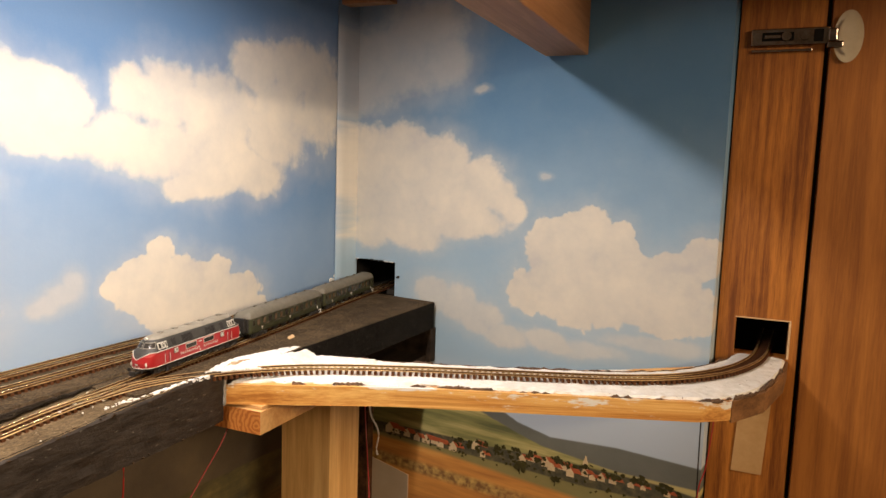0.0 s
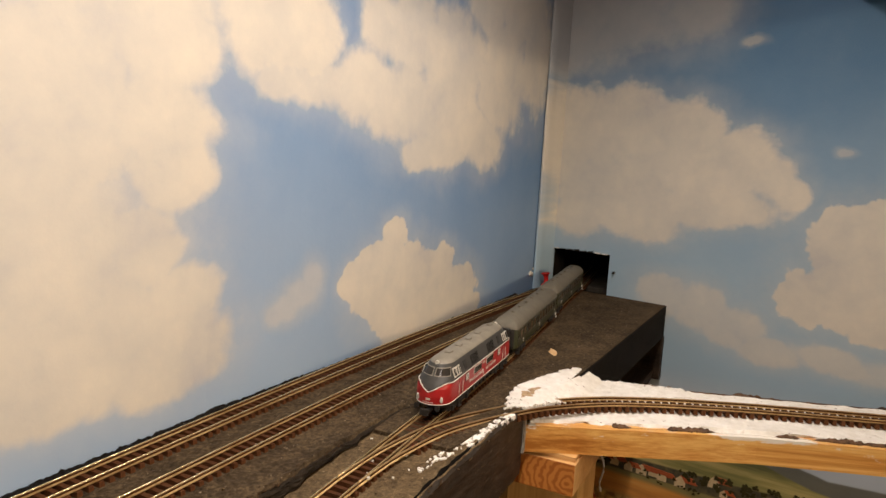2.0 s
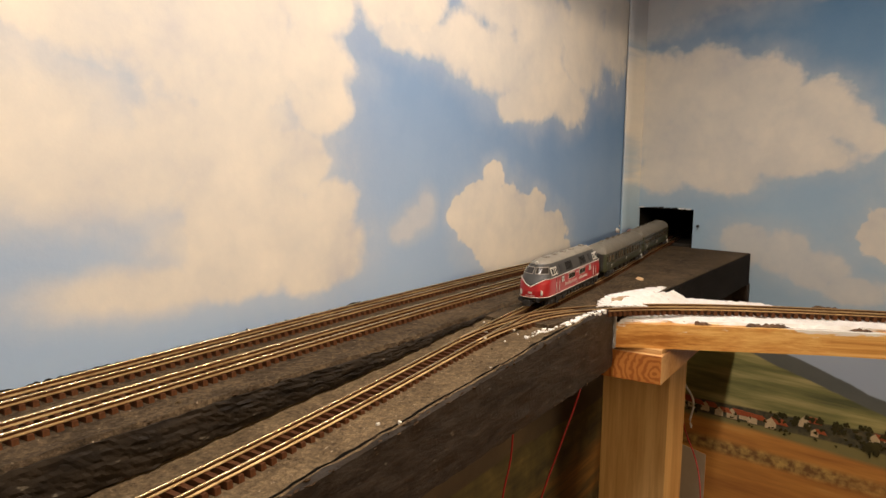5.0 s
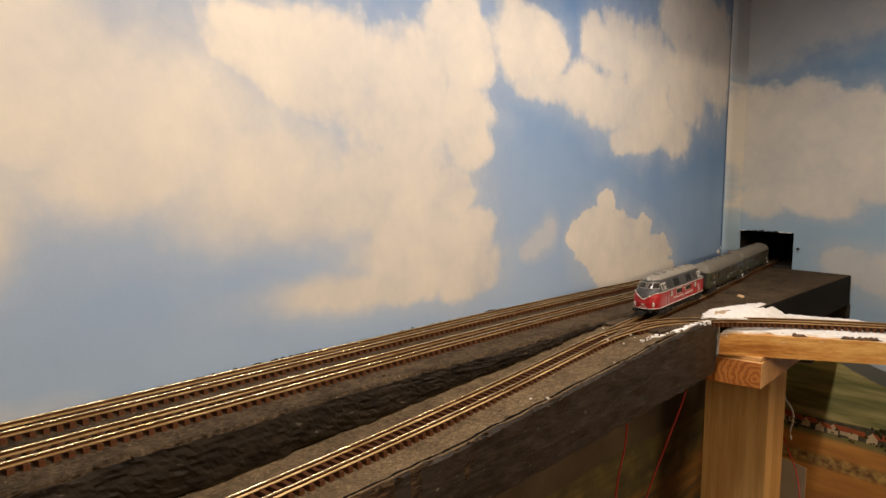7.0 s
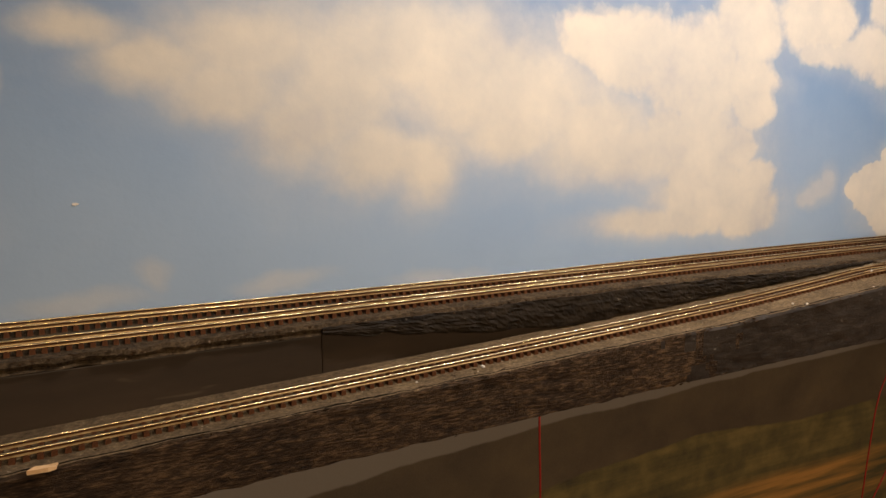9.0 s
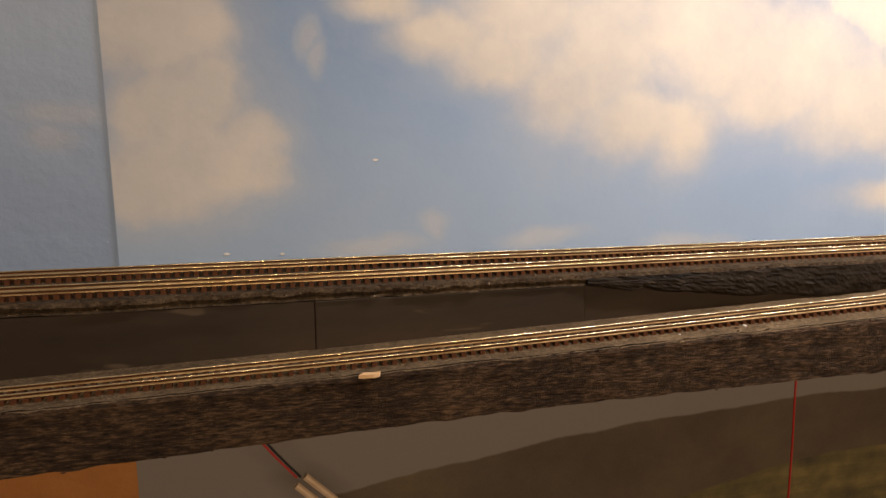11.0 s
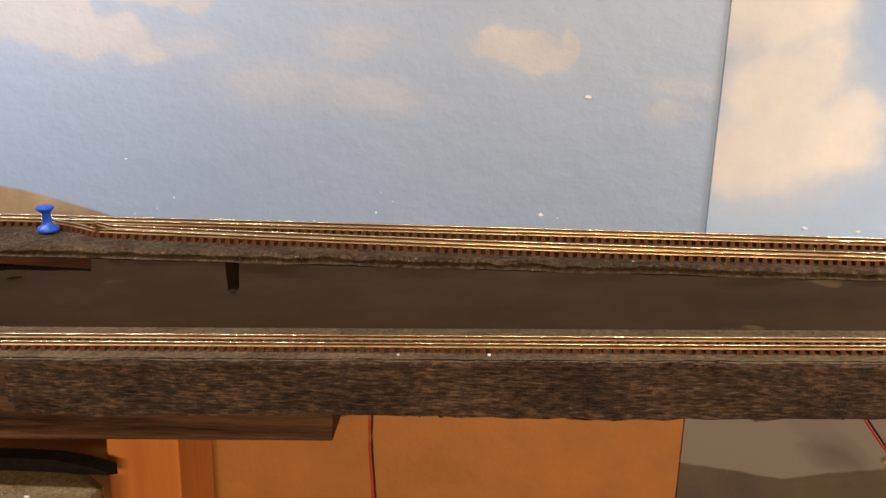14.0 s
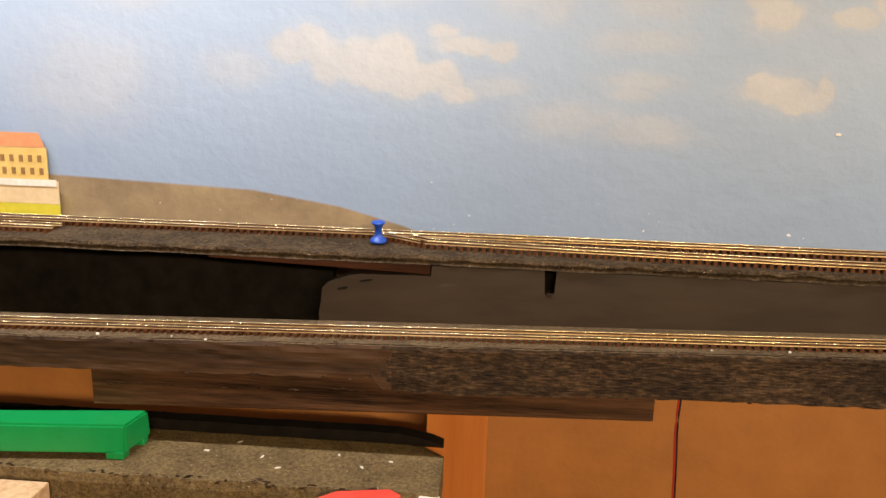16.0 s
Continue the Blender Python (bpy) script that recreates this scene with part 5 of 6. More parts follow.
tagged(part("upper_deck", bm, ROOF_WOOD), "wooden board of an upper deck above the layout", "board")

# ---- train ----
RED = grainy("red_enamel", (0.30, 0.009, 0.011), (0.37, 0.015, 0.016), 120, 0.35, bump_mm=0.02)
ANTHRACITE = grainy("anthracite_enamel", (0.028, 0.027, 0.024), (0.052, 0.049, 0.044), 200, 0.5, bump_mm=0.02)
ROOF_GREY = grainy("grey_roof", (0.15, 0.135, 0.105), (0.24, 0.215, 0.17), 160, 0.6, bump_mm=0.04)
COACH_GREEN = grainy("bottle_green", (0.024, 0.027, 0.012), (0.044, 0.046, 0.021), 180, 0.45, bump_mm=0.03)
COACH_ROOF = grainy("dusty_coach_roof", (0.085, 0.078, 0.058), (0.145, 0.13, 0.10), 140, 0.7, bump_mm=0.05)
UNDER = grainy("black_running_gear", (0.010, 0.009, 0.008), (0.030, 0.027, 0.024), 300, 0.5)
WHITE = grainy("white_lining", (0.46, 0.44, 0.38), (0.58, 0.55, 0.48), 300, 0.5, bump_mm=0.01)
DARK_GLASS = grainy("dark_window", (0.018, 0.016, 0.014), (0.05, 0.042, 0.035), 90, 0.12, bump_mm=0.01)
TAN_GLASS = grainy("tan_window", (0.07, 0.045, 0.025), (0.14, 0.095, 0.055), 260, 0.2, bump_mm=0.01)
PALE_GREY = grainy("pale_grille", (0.45, 0.42, 0.36), (0.60, 0.57, 0.50), 260, 0.5, bump_mm=0.02)
BRIGHT = grainy("bright_steel", (0.6, 0.58, 0.54), (0.75, 0.72, 0.68), 300, 0.3, 0.9)


class Hull:
    """A vehicle's shell from level outlines: at each height a half length and a half width, with rounded ends."""

    def __init__(self, levels, nose):
        self.z, self.a, self.w = zip(*levels)
        self.nose = nose

    def half(self, z):
        return float(np.interp(z, self.z, self.a)), float(np.interp(z, self.z, self.w))

    def end(self, z, turn, sign=1, off=0.0):
        a, w = self.half(z)
        n = min(self.nose, a)
        t = radians(turn)
        return Vector((sign * (a - n + (n + off) * math.cos(t)), (w + off) * math.sin(t), z))

    def outline(self, z, k=14):
        pts = [self.end(z, -90 + 180 * i / k, 1) for i in range(k + 1)]
        a, w = self.half(z)
        side = [Vector((x, w, z)) for x in np.linspace(a - self.nose, -(a - self.nose), 14)[1:-1]]
        back = [self.end(z, 90 - 180 * i / k, -1) for i in range(k + 1)]
        return pts + side + back + [Vector((-p.x, -p.y, z)) for p in side]

    def shell(self, zs, paint):
        bm = bmesh.new()
        rings = [[bm.verts.new(p) for p in self.outline(z)] for z in zs]
        for p, q in zip(rings, rings[1:]):
            for i in range(len(p)):
                f = bm.faces.new((p[i], p[(i + 1) % len(p)], q[(i + 1) % len(p)], q[i]))
                f.material_index = paint(f.calc_center_median())
                f.smooth = True
        bm.faces.new(rings[0][::-1]).material_index = paint(Vector((0, 0, zs[0])))
        bm.faces.new(rings[-1]).material_index = paint(Vector((0, 0, zs[-1])))
        return bm

    def side_patch(self, bm, x0, x1, z0, z1, side, off, thick=0.00025):
        """A thin plate on the flank."""
        c = [Vector((x, side * (self.half(z)[1] + off), z)) for x, z in ((x0, z0), (x1, z0), (x1, z1), (x0, z1))]
        d = Vector((0, -side * (thick + off), 0))
        v = [bm.verts.new(p) for p in c] + [bm.verts.new(p + d) for p in c]
        bm.faces.new(v[:4])
        for i in range(4):
            bm.faces.new((v[i], v[4 + i], v[4 + (i + 1) % 4], v[(i + 1) % 4]))

    def end_patch(self, bm, t0, t1, z0, z1, sign, off):
        k = 5
        lo = [bm.verts.new(self.end(z0, t0 + (t1 - t0) * i / k, sign, off)) for i in range(k + 1)]
        hi = [bm.verts.new(self.end(z1, t0 + (t1 - t0) * i / k, sign, off)) for i in range(k + 1)]
        for i in range(k):
            bm.faces.new((lo[i], lo[i + 1], hi[i + 1], hi[i]))


def disc(bm, place, r, depth, axis="Y", seg=14):
    rot = {"Y": Matrix.Rotation(radians(90), 4, "X"), "X": Matrix.Rotation(radians(90), 4, "Y"), "Z": Matrix()}[axis]
    bmesh.ops.create_cone(bm, cap_ends=True, segments=seg, radius1=r, radius2=r, depth=depth, matrix=Matrix.Translation(place) @ rot)


def bogie(root, x, gap, axles=2):
    bm = bmesh.new()
    for s in (-1, 1):
        box(bm, (x - gap / 2 - 0.004, s * 0.0078 - 0.0008, 0.0014), (x + gap / 2 + 0.004, s * 0.0078 + 0.0008, 0.0042), 0.0003)
        for dx in (-gap / 2, gap / 2):
            box(bm, (x + dx - 0.0014, s * 0.0086 - 0.0008, 0.0012), (x + dx + 0.0014, s * 0.0086 + 0.0008, 0.0036), 0.0003)
        box(bm, (x - 0.0022, s * 0.0086 - 0.0006, 0.0010), (x + 0.0022, s * 0.0086 + 0.0006, 0.0046), 0.0003)
    box(bm, (x - 0.003, -0.0075, 0.003), (x + 0.003, 0.0075, 0.0055))
    frame_ob = part("bogie", bm, UNDER, root)
    for dx in (-gap / 2, gap / 2):
        bm = bmesh.new()
        for s in (-1, 1):
            disc(bm, (x + dx, s * 0.0049, 0.0029), 0.0029, 0.0012)
            disc(bm, (x + dx, s * 0.0041, 0.0029), 0.0033, 0.0004)
        disc(bm, (x + dx, 0, 0.0029), 0.0006, 0.0088)
        part("wheelset", bm, UNDER, frame_ob, "dark metal wheelset")


def locomotive():
    root = thing("diesel_locomotive", (0, 0, 0), "red model diesel locomotive with grey roof on the front track", "locomotive")
    h = Hull([(0.0040, 0.0530, 0.0086), (0.0058, 0.0546, 0.0092), (0.0100, 0.0552, 0.0093), (0.0140, 0.0546, 0.0093), (0.0165, 0.0530, 0.0092), (0.0180, 0.0510, 0.0089),
              (0.0192, 0.0494, 0.0085), (0.0236, 0.0464, 0.0068), (0.0252, 0.0450, 0.0056), (0.0262, 0.0425, 0.0034), (0.0266, 0.0400, 0.0012)], 0.0088)

    def vee(p):
        return 0.0165 - 0.0042 * max(0.0, 1 - abs(p.y) / 0.0072) * (1 if abs(p.x) > 0.0462 else 0)

    def paint(p):
        if p.z > 0.0243:
            return 2
        if p.z > vee(p):
            return 1
        return 0 if p.z > 0.0058 else 3

    zs = [0.0040, 0.0049, 0.0058] + [0.0058 + 0.00045 * i for i in range(1, 30)] + [0.0192, 0.0206, 0.0221, 0.0236, 0.0243, 0.0252, 0.0258, 0.0262, 0.0266]
    part("body", h.shell(sorted(set(zs)), paint), [RED, ANTHRACITE, ROOF_GREY, UNDER], root)
    bm = bmesh.new()
    for sgn in (-1, 1):
        ring = []
        for i in range(-40, 41):
            t = 90 * i / 40
            p = h.end(0.0165, t, sgn, 0.0)
            z = vee(p)
            ring.append(h.end(z, t, sgn, 0.00015))
        tube(bm, ring, 0.00028, 5)
    for s in (-1, 1):
        tube(bm, [(x, s * 0.00935, 0.0165) for x in np.linspace(-0.0442, 0.0442, 6)], 0.00028, 5)
    part("waist_stripe", bm, WHITE, root, "thin white stripe with a pointed nose")
    bm = bmesh.new()
    line = [p + (p.normalized() * 0.0001) for p in h.outline(0.0061)]
    tube(bm, line + [line[0]], 0.00026, 5)
    part("lower_stripe", bm, WHITE, root)
    for s in (-1, 1):
        for sgn in (-1, 1):
            for x0, x1 in ((0.0432, 0.0398), (0.0392, 0.0372), (0.0364, 0.0342)):
                bm = bmesh.new()
                h.side_patch(bm, sgn * x0, sgn * x1, 0.0178, 0.0222, s, 0.00022)
                fr = part("cab_window", bm, WHITE, root, "cab window in a white frame")
                bm = bmesh.new()
                h.side_patch(bm, sgn * (x0 - 0.0006), sgn * (x1 + 0.0006), 0.0184, 0.0216, s, 0.00032)
                part("pane", bm, DARK_GLASS, fr)
            bm = bmesh.new()
            h.side_patch(bm, sgn * 0.0285, sgn * 0.0240, 0.0118, 0.0156, s, 0.00018)
            lou = part("louvre", bm, DARK_GLASS, root, "small louvre with pale slats")
            bm = bmesh.new()
            for k in range(4):
                h.side_patch(bm, sgn * 0.0283, sgn * 0.0242, 0.0121 + 0.0009 * k, 0.0126 + 0.0009 * k, s, 0.0004)
            part("slats", bm, PALE_GREY, lou)
            bm = bmesh.new()
            h.side_patch(bm, sgn * 0.0160, sgn * 0.0040, 0.0118, 0.0156, s, 0.00016)
            ew = part("engine_window", bm, PALE_GREY, root, "engine room window")
            bm = bmesh.new()
            h.side_patch(bm, sgn * 0.0155, sgn * 0.0045, 0.0122, 0.0152, s, 0.0003)
            part("pane", bm, DARK_GLASS, ew)
            bm = bmesh.new()
            for k in range(9):
                h.side_patch(bm, sgn * (0.0185 - 0.0013 * k), sgn * (0.0180 - 0.0013 * k), 0.0182, 0.0226, s, 0.0003)
            h.side_patch(bm, sgn * 0.0188, sgn * 0.0072, 0.0178, 0.0181, s, 0.0003)
            part("roof_grille", bm, UNDER, root)
            bm = bmesh.new()
            h.side_patch(bm, sgn * 0.0290, sgn * 0.0255, 0.0182, 0.0226, s, 0.0002)
            part("hatch", bm, UNDER, root)
            bm = bmesh.new()
            for xx in (0.0372, 0.0334):
                h.side_patch(bm, sgn * xx, sgn * (xx - 0.0002), 0.0068, 0.0160, s, 0.00012)
            door = part("door_seams", bm, UNDER, root)
            bm = bmesh.new()
            tube(bm, [(sgn * 0.0379, s * 0.0098, z) for z in (0.0075, 0.010, 0.0135)], 0.00018, 5)
            tube(bm, [(sgn * 0.0328, s * 0.0098, z) for z in (0.0075, 0.010, 0.0135)], 0.00018, 5)
            part("handrail", bm, WHITE, root)
            bm = bmesh.new()
            box(bm, (sgn * 0.0352 - 0.0018, s * 0.0088 - 0.001, 0.0006), (sgn * 0.0352 + 0.0018, s * 0.0088 + 0.001, 0.0011))
            box(bm, (sgn * 0.0352 - 0.0018, s * 0.0088 - 0.0006, 0.0011), (sgn * 0.0352 - 0.0014, s * 0.0088 + 0.0006, 0.0045))
            box(bm, (sgn * 0.0352 + 0.0014, s * 0.0088 - 0.0006, 0.0011), (sgn * 0.0352 + 0.0018, s * 0.0088 + 0.0006, 0.0045))
            part("step", bm, UNDER, root)
        # raised lettering along the flank, unreadable at this size, as bars
        bm = bmesh.new()
        xs = [-0.0205 + 0.0022 * k for k in range(8)] + [0.0008 + 0.0022 * k for k in range(10)]
        for k, xx in enumerate(xs):
            h.side_patch(bm, xx, xx + 0.0006, 0.0089, 0.0105, s, 0.0002)
            h.side_patch(bm, xx, xx + 0.0013, 0.0089 + 0.0007 * (k % 3), 0.0093 + 0.0007 * (k % 3), s, 0.0002)
        part("lettering", bm, PALE_GREY, root, "row of small raised bars")
        bm = bmesh.new()
        h.side_patch(bm, -0.0017, 0.0017, 0.0140, 0.0147, s, 0.0002)
        disc(bm, (0, s * 0.0094, 0.0079), 0.0007, 0.0002)
        part("plate", bm, WHITE, root)
    for sgn in (-1, 1):
        for t0, t1 in ((6, 58), (-58, -6)):
            bm = bmesh.new()
            h.end_patch(bm, t0 - 3, t1 + 3, 0.0190, 0.0229, sgn, 0.00010)
            fr = part("windscreen", bm, ROOF_GREY, root, "windscreen in a grey frame")
            bm = bmesh.new()
            h.end_patch(bm, t0, t1, 0.0194, 0.0225, sgn, 0.00024)
            part("pane", bm, DARK_GLASS, fr)
        for t in (-42, 42):
            p = h.end(0.0088, t, sgn, 0.0002)
            bm = bmesh.new()
            bmesh.ops.create_uvsphere(bm, u_segments=12, v_segments=8, radius=0.0011, matrix=Matrix.Translation(p) @ Matrix.Diagonal((0.5, 0.75, 1.5, 1)))
            part("headlight", bm, WHITE, root, "white headlight")
            bm = bmesh.new()
            b0 = Vector((sgn * 0.0535, math.copysign(0.0055, t), 0.0052))
            disc(bm, b0 + Vector((sgn * 0.0012, 0, 0)), 0.0005, 0.0024, "X")
            disc(bm, b0 + Vector((sgn * 0.0026, 0, 0)), 0.0014, 0.0004, "X")
            part("buffer", bm, UNDER, root)
        p = h.end(0.0250, 0, sgn, 0.0)
        bm = bmesh.new()
        disc(bm, p + Vector((sgn * 0.0002, 0, 0)), 0.0010, 0.0012, "X")
        part("headlight", bm, WHITE, root, "small top headlight")
        bm = bmesh.new()
        h.end_patch(bm, -7, 7, 0.0084, 0.0096, sgn, 0.0002)
        for t in (-18, -12, -6, 0, 6, 12):
            h.end_patch(bm, t, t + 4, 0.0069, 0.0075, sgn, 0.0002)
        part("number_bars", bm, PALE_GREY, root)
        bm = bmesh.new()
        box(bm, (sgn * 0.0555 - 0.004, -0.0016, 0.0022), (sgn * 0.0555 + 0.004, 0.0016, 0.0034), 0.0004)
        box(bm, (sgn * 0.0590 - 0.0008, -0.0022, 0.0018), (sgn * 0.0590 + 0.0008, 0.0022, 0.0052), 0.0004)
        part("coupler", bm, UNDER, root)
        bogie(root, sgn * 0.0335, 0.020)
    bm = bmesh.new()
    box(bm, (-0.0215, -0.0080, 0.0016), (0.0215, 0.0080, 0.0046), 0.0006)
    for k in range(7):
        box(bm, (-0.019 + 0.006 * k, -0.0088, 0.0020), (-0.0155 + 0.006 * k, 0.0088, 0.0042), 0.0003)
    part("tank", bm, UNDER, root)
    for x in (-0.034, -0.0125, 0.002, 0.0165, 0.031):
        bm = bmesh.new()
        box(bm, (x - 0.0022, -0.0016, 0.0262), (x + 0.0022, 0.0016, 0.0274), 0.0004)
        part("roof_vent", bm, ROOF_GREY, root)
    return root


def coach():
    root = thing("passenger_coach", (0, 0, 0), "dark green model express coach with a grey roof", "coach", "train coaches")
    h = Hull([(0.0046, 0.0655, 0.0086), (0.0060, 0.0660, 0.0089), (0.0170, 0.0660, 0.0089), (0.0184, 0.0660, 0.0087), (0.0205, 0.0652, 0.0080), (0.0226, 0.0635, 0.0062), (0.0240, 0.0605, 0.0036), (0.0245, 0.057, 0.0012)], 0.0022)
    zs = [0.0046, 0.0053, 0.0060, 0.009, 0.012, 0.015, 0.0170, 0.0177, 0.0184, 0.0192, 0.0205, 0.0214, 0.0226, 0.0234, 0.0240, 0.0245]
    part("body", h.shell(zs, lambda p: 1 if p.z > 0.0178 else (2 if abs(p.x) > 0.0652 else 0)), [COACH_GREEN, COACH_ROOF, UNDER], root)
    for s in (-1, 1):
        for k in range(12):
            x = -0.0530 + k * 0.00945
            bm = bmesh.new()
            h.side_patch(bm, x - 0.0006, x + 0.0046, 0.0108, 0.0162, s, 0.00014)
            fr = part("window", bm, UNDER, root)
            bm = bmesh.new()
            h.side_patch(bm, x, x + 0.0040, 0.0113, 0.0157, s, 0.00026)
            part("pane", bm, TAN_GLASS if k % 3 else DARK_GLASS, fr)
        for x in (-0.0625, 0.0580):
            bm = bmesh.new()
            h.side_patch(bm, x, x + 0.0045, 0.0060, 0.0166, s, 0.00016)
            dr = part("door", bm, COACH_GREEN, root)
            bm = bmesh.new()
            h.side_patch(bm, x + 0.0010, x + 0.0035, 0.0118, 0.0156, s, 0.0003)
            part("pane", bm, DARK_GLASS, dr)
            bm = bmesh.new()
            box(bm, (x, s * 0.0090 - 0.0012, 0.0012), (x + 0.0045, s * 0.0090 + 0.0010, 0.0016))
            box(bm, (x + 0.0004, s * 0.0090 - 0.0003, 0.0016), (x + 0.0008, s * 0.0090 + 0.0003, 0.0050))
            box(bm, (x + 0.0037, s * 0.0090 - 0.0003, 0.0016), (x + 0.0041, s * 0.0090 + 0.0003, 0.0050))
            part("step", bm, PALE_GREY if x < 0 else UNDER, root)
        bm = bmesh.new()
        tube(bm, [(x, s * 0.00905, 0.0101) for x in (-0.063, 0.0, 0.063)], 0.00012, 4)
        tube(bm, [(x, s * 0.00905, 0.0172) for x in (-0.063, 0.0, 0.063)], 0.00014, 4)
        part("lining", bm, TAN_GLASS, root, "thin tan lining")
        for x0, z0 in ((-0.0555, 0.0079), (-0.002, 0.0082), (0.046, 0.0079)):
            bm = bmesh.new()
            h.side_patch(bm, x0, x0 + 0.0022, z0, z0 + 0.0010, s, 0.0002)
            h.side_patch(bm, x0 + 0.0005, x0 + 0.0014, z0 - 0.0014, z0 - 0.0005, s, 0.0002)
            part("lettering", bm, PALE_GREY, root, "small pale bars")
        bm = bmesh.new()
        for x in (-0.022, -0.010, 0.004, 0.018):
            box(bm, (x, s * 0.006 - 0.0016, 0.0018), (x + 0.008, s * 0.006 + 0.0016, 0.0047), 0.0004)
        part("underframe_box", bm, UNDER, root)
    for sgn in (-1, 1):
        bm = bmesh.new()
        box(bm, (sgn * 0.0672 - 0.0014, -0.0048, 0.0056), (sgn * 0.0672 + 0.0014, 0.0048, 0.0186), 0.0008)
        part("gangway", bm, UNDER, root, "black folding gangway")
        bm = bmesh.new()
        box(bm, (sgn * 0.067 - 0.004, -0.0014, 0.0022), (sgn * 0.067 + 0.003, 0.0014, 0.0034), 0.0004)
        part("coupler", bm, UNDER, root)
        bogie(root, sgn * 0.0500, 0.0155)
    for k in range(6):
        bm = bmesh.new()
        disc(bm, (-0.045 + 0.018 * k, 0, 0.0250), 0.0012, 0.0014, "Z", 10)
        part("roof_vent", bm, COACH_ROOF, root)
    return root


def on_track(x):
    """The pose on the front track with its middle at x, nose away from the tunnel."""
    def at(xx):
        best = min(range(len(PATH_C) - 1), key=lambda i: abs(PATH_C[i].x - xx))
        return PATH_C[best]
    p, q = at(x - 0.03), at(x + 0.03)
    d = p - q
    mid = (p + q) / 2 + Vector((0, 0, 0.0041))
    return Matrix.Translation(mid) @ Matrix.Rotation(math.atan2(d.y, d.x), 4, "Z") @ Matrix.Rotation(-math.atan2(d.z, d.to_2d().length), 4, "Y")


NOSE = -0.410
loco = locomotive()
loco.matrix_basis = on_track(NOSE + 0.0575)
wagon = coach()
wagon.matrix_basis = on_track(NOSE + 0.1170 + 0.0695)
copy_thing(wagon, on_track(NOSE + 0.1170 + 0.0695 + 0.1385))

# ---- small things on the boards ----
def push_pin(x, y, z, colour, label, tilt):
    root = thing("push_pin", (0, 0, 0), label, "push pin", "push pins")
    m = grainy(colour[0], colour[1], colour[2], 200, 0.3, bump_mm=0.01)
    bm = bmesh.new()
    prof = ((0.0, 0.0020), (0.0050, 0.0024), (0.0056, 0.0032), (0.0050, 0.0046), (0.0030, 0.0058), (0.0023, 0.0075), (0.0023, 0.0120), (0.0034, 0.0138), (0.0044, 0.0146), (0.0044, 0.0156), (0.0030, 0.0162), (0.0, 0.0163))
    rings = []
    for r, zz in prof:
        rings.append([bm.verts.new((max(r, 0.00005) * math.cos(k * math.tau / 20), max(r, 0.00005) * math.sin(k * math.tau / 20), zz)) for k in range(20)])
    for p, q in zip(rings, rings[1:]):
        for k in range(20):
            bm.faces.new((p[k], p[(k + 1) % 20], q[(k + 1) % 20], q[k])).smooth = True
    part("head", bm, m, root)
    bm = bmesh.new()
    disc(bm, (0, 0, 0.0005), 0.0005, 0.0040, "Z", 8)
    part("needle", bm, BRIGHT, root)
    root.matrix_basis = pose(x, y, z, tilt, 0, 0)


push_pin(-1.4600, -0.0300, DECK, ("blue_plastic", (0.010, 0.060, 0.40), (0.016, 0.080, 0.48)), "blue plastic push pin stuck between the turnout rails", 6)
push_pin(-0.0250, -0.0215, DECK, ("red_plastic", (0.50, 0.012, 0.010), (0.58, 0.020, 0.015)), "red plastic push pin beside the tunnel mouth", -8)


def scrap(name, x, y, z, sx, sy, sz, material, label, category, turn=0.0, seed=0):
    """A small torn or broken piece with an uneven outline."""
    rnd = random.Random(seed)
    bm = bmesh.new()
    n = 9
    ring = [(sx * 0.5 * math.cos(k * math.tau / n) * rnd.uniform(0.6, 1.1), sy * 0.5 * math.sin(k * math.tau / n) * rnd.uniform(0.6, 1.1)) for k in range(n)]
    prism(bm, ring, 0.0, lambda a, b2: sz * rnd.uniform(0.6, 1.0))
    ob = tagged(part(name, bm, material), label, category)
    ob.matrix_basis = pose(x, y, z, 0, 0, turn)
    return ob


CHIP = grainy("fresh_wood_chip", (0.55, 0.33, 0.14), (0.75, 0.52, 0.28), 300, 0.6)
scrap("wood_chip", -0.985, -0.1025, low_deck(-0.985) - 0.0002, 0.012, 0.004, 0.0022, CHIP, "pale splintered wood chip on the board edge", "wood chip", 8, 1)
scrap("bare_patch", -0.2480, -0.0985, DECK - 0.0007, 0.018, 0.006, 0.0004, CHIP, "bare wood patch scraped through the black paint", "patch", 28, 2)
for k, (x, y, s) in enumerate(((-0.474, -0.0923, 0.0030), (-0.4596, -0.1030, 0.0016), (-0.4465, -0.0775, 0.002), (-0.4640, -0.0855, 0.0022), (-0.573, -0.1030, 0.003), (-0.405, -0.0880, 0.0018), (-0.418, -0.0625, 0.0042), (-0.455, -0.0815, 0.0050), (-0.442, -0.0920, 0.0028), (-0.462, -0.0970, 0.0022), (-0.463, -0.0780, 0.0020), (-0.568, -0.1095, 0.0032), (-0.436, -0.0700, 0.0018), (-0.500, -0.1100, 0.0016))):
    scrap("plaster_crumb", x, y, low_deck(x) + (0.0041 if k < 2 else 0.0), s * 0.7, s * 0.5, s * 0.35, CARD, "white crumb of plaster", "crumb", 40 * k, 10 + k)
scrap("red_scrap", -0.4372, -0.0924, low_deck(-0.4372) + 0.0016, 0.006, 0.0022, 0.0006, grainy("red_scrap", (0.45, 0.05, 0.03), (0.55, 0.08, 0.05), 200, 0.6), "small red scrap between the rails", "scrap", 10, 30)
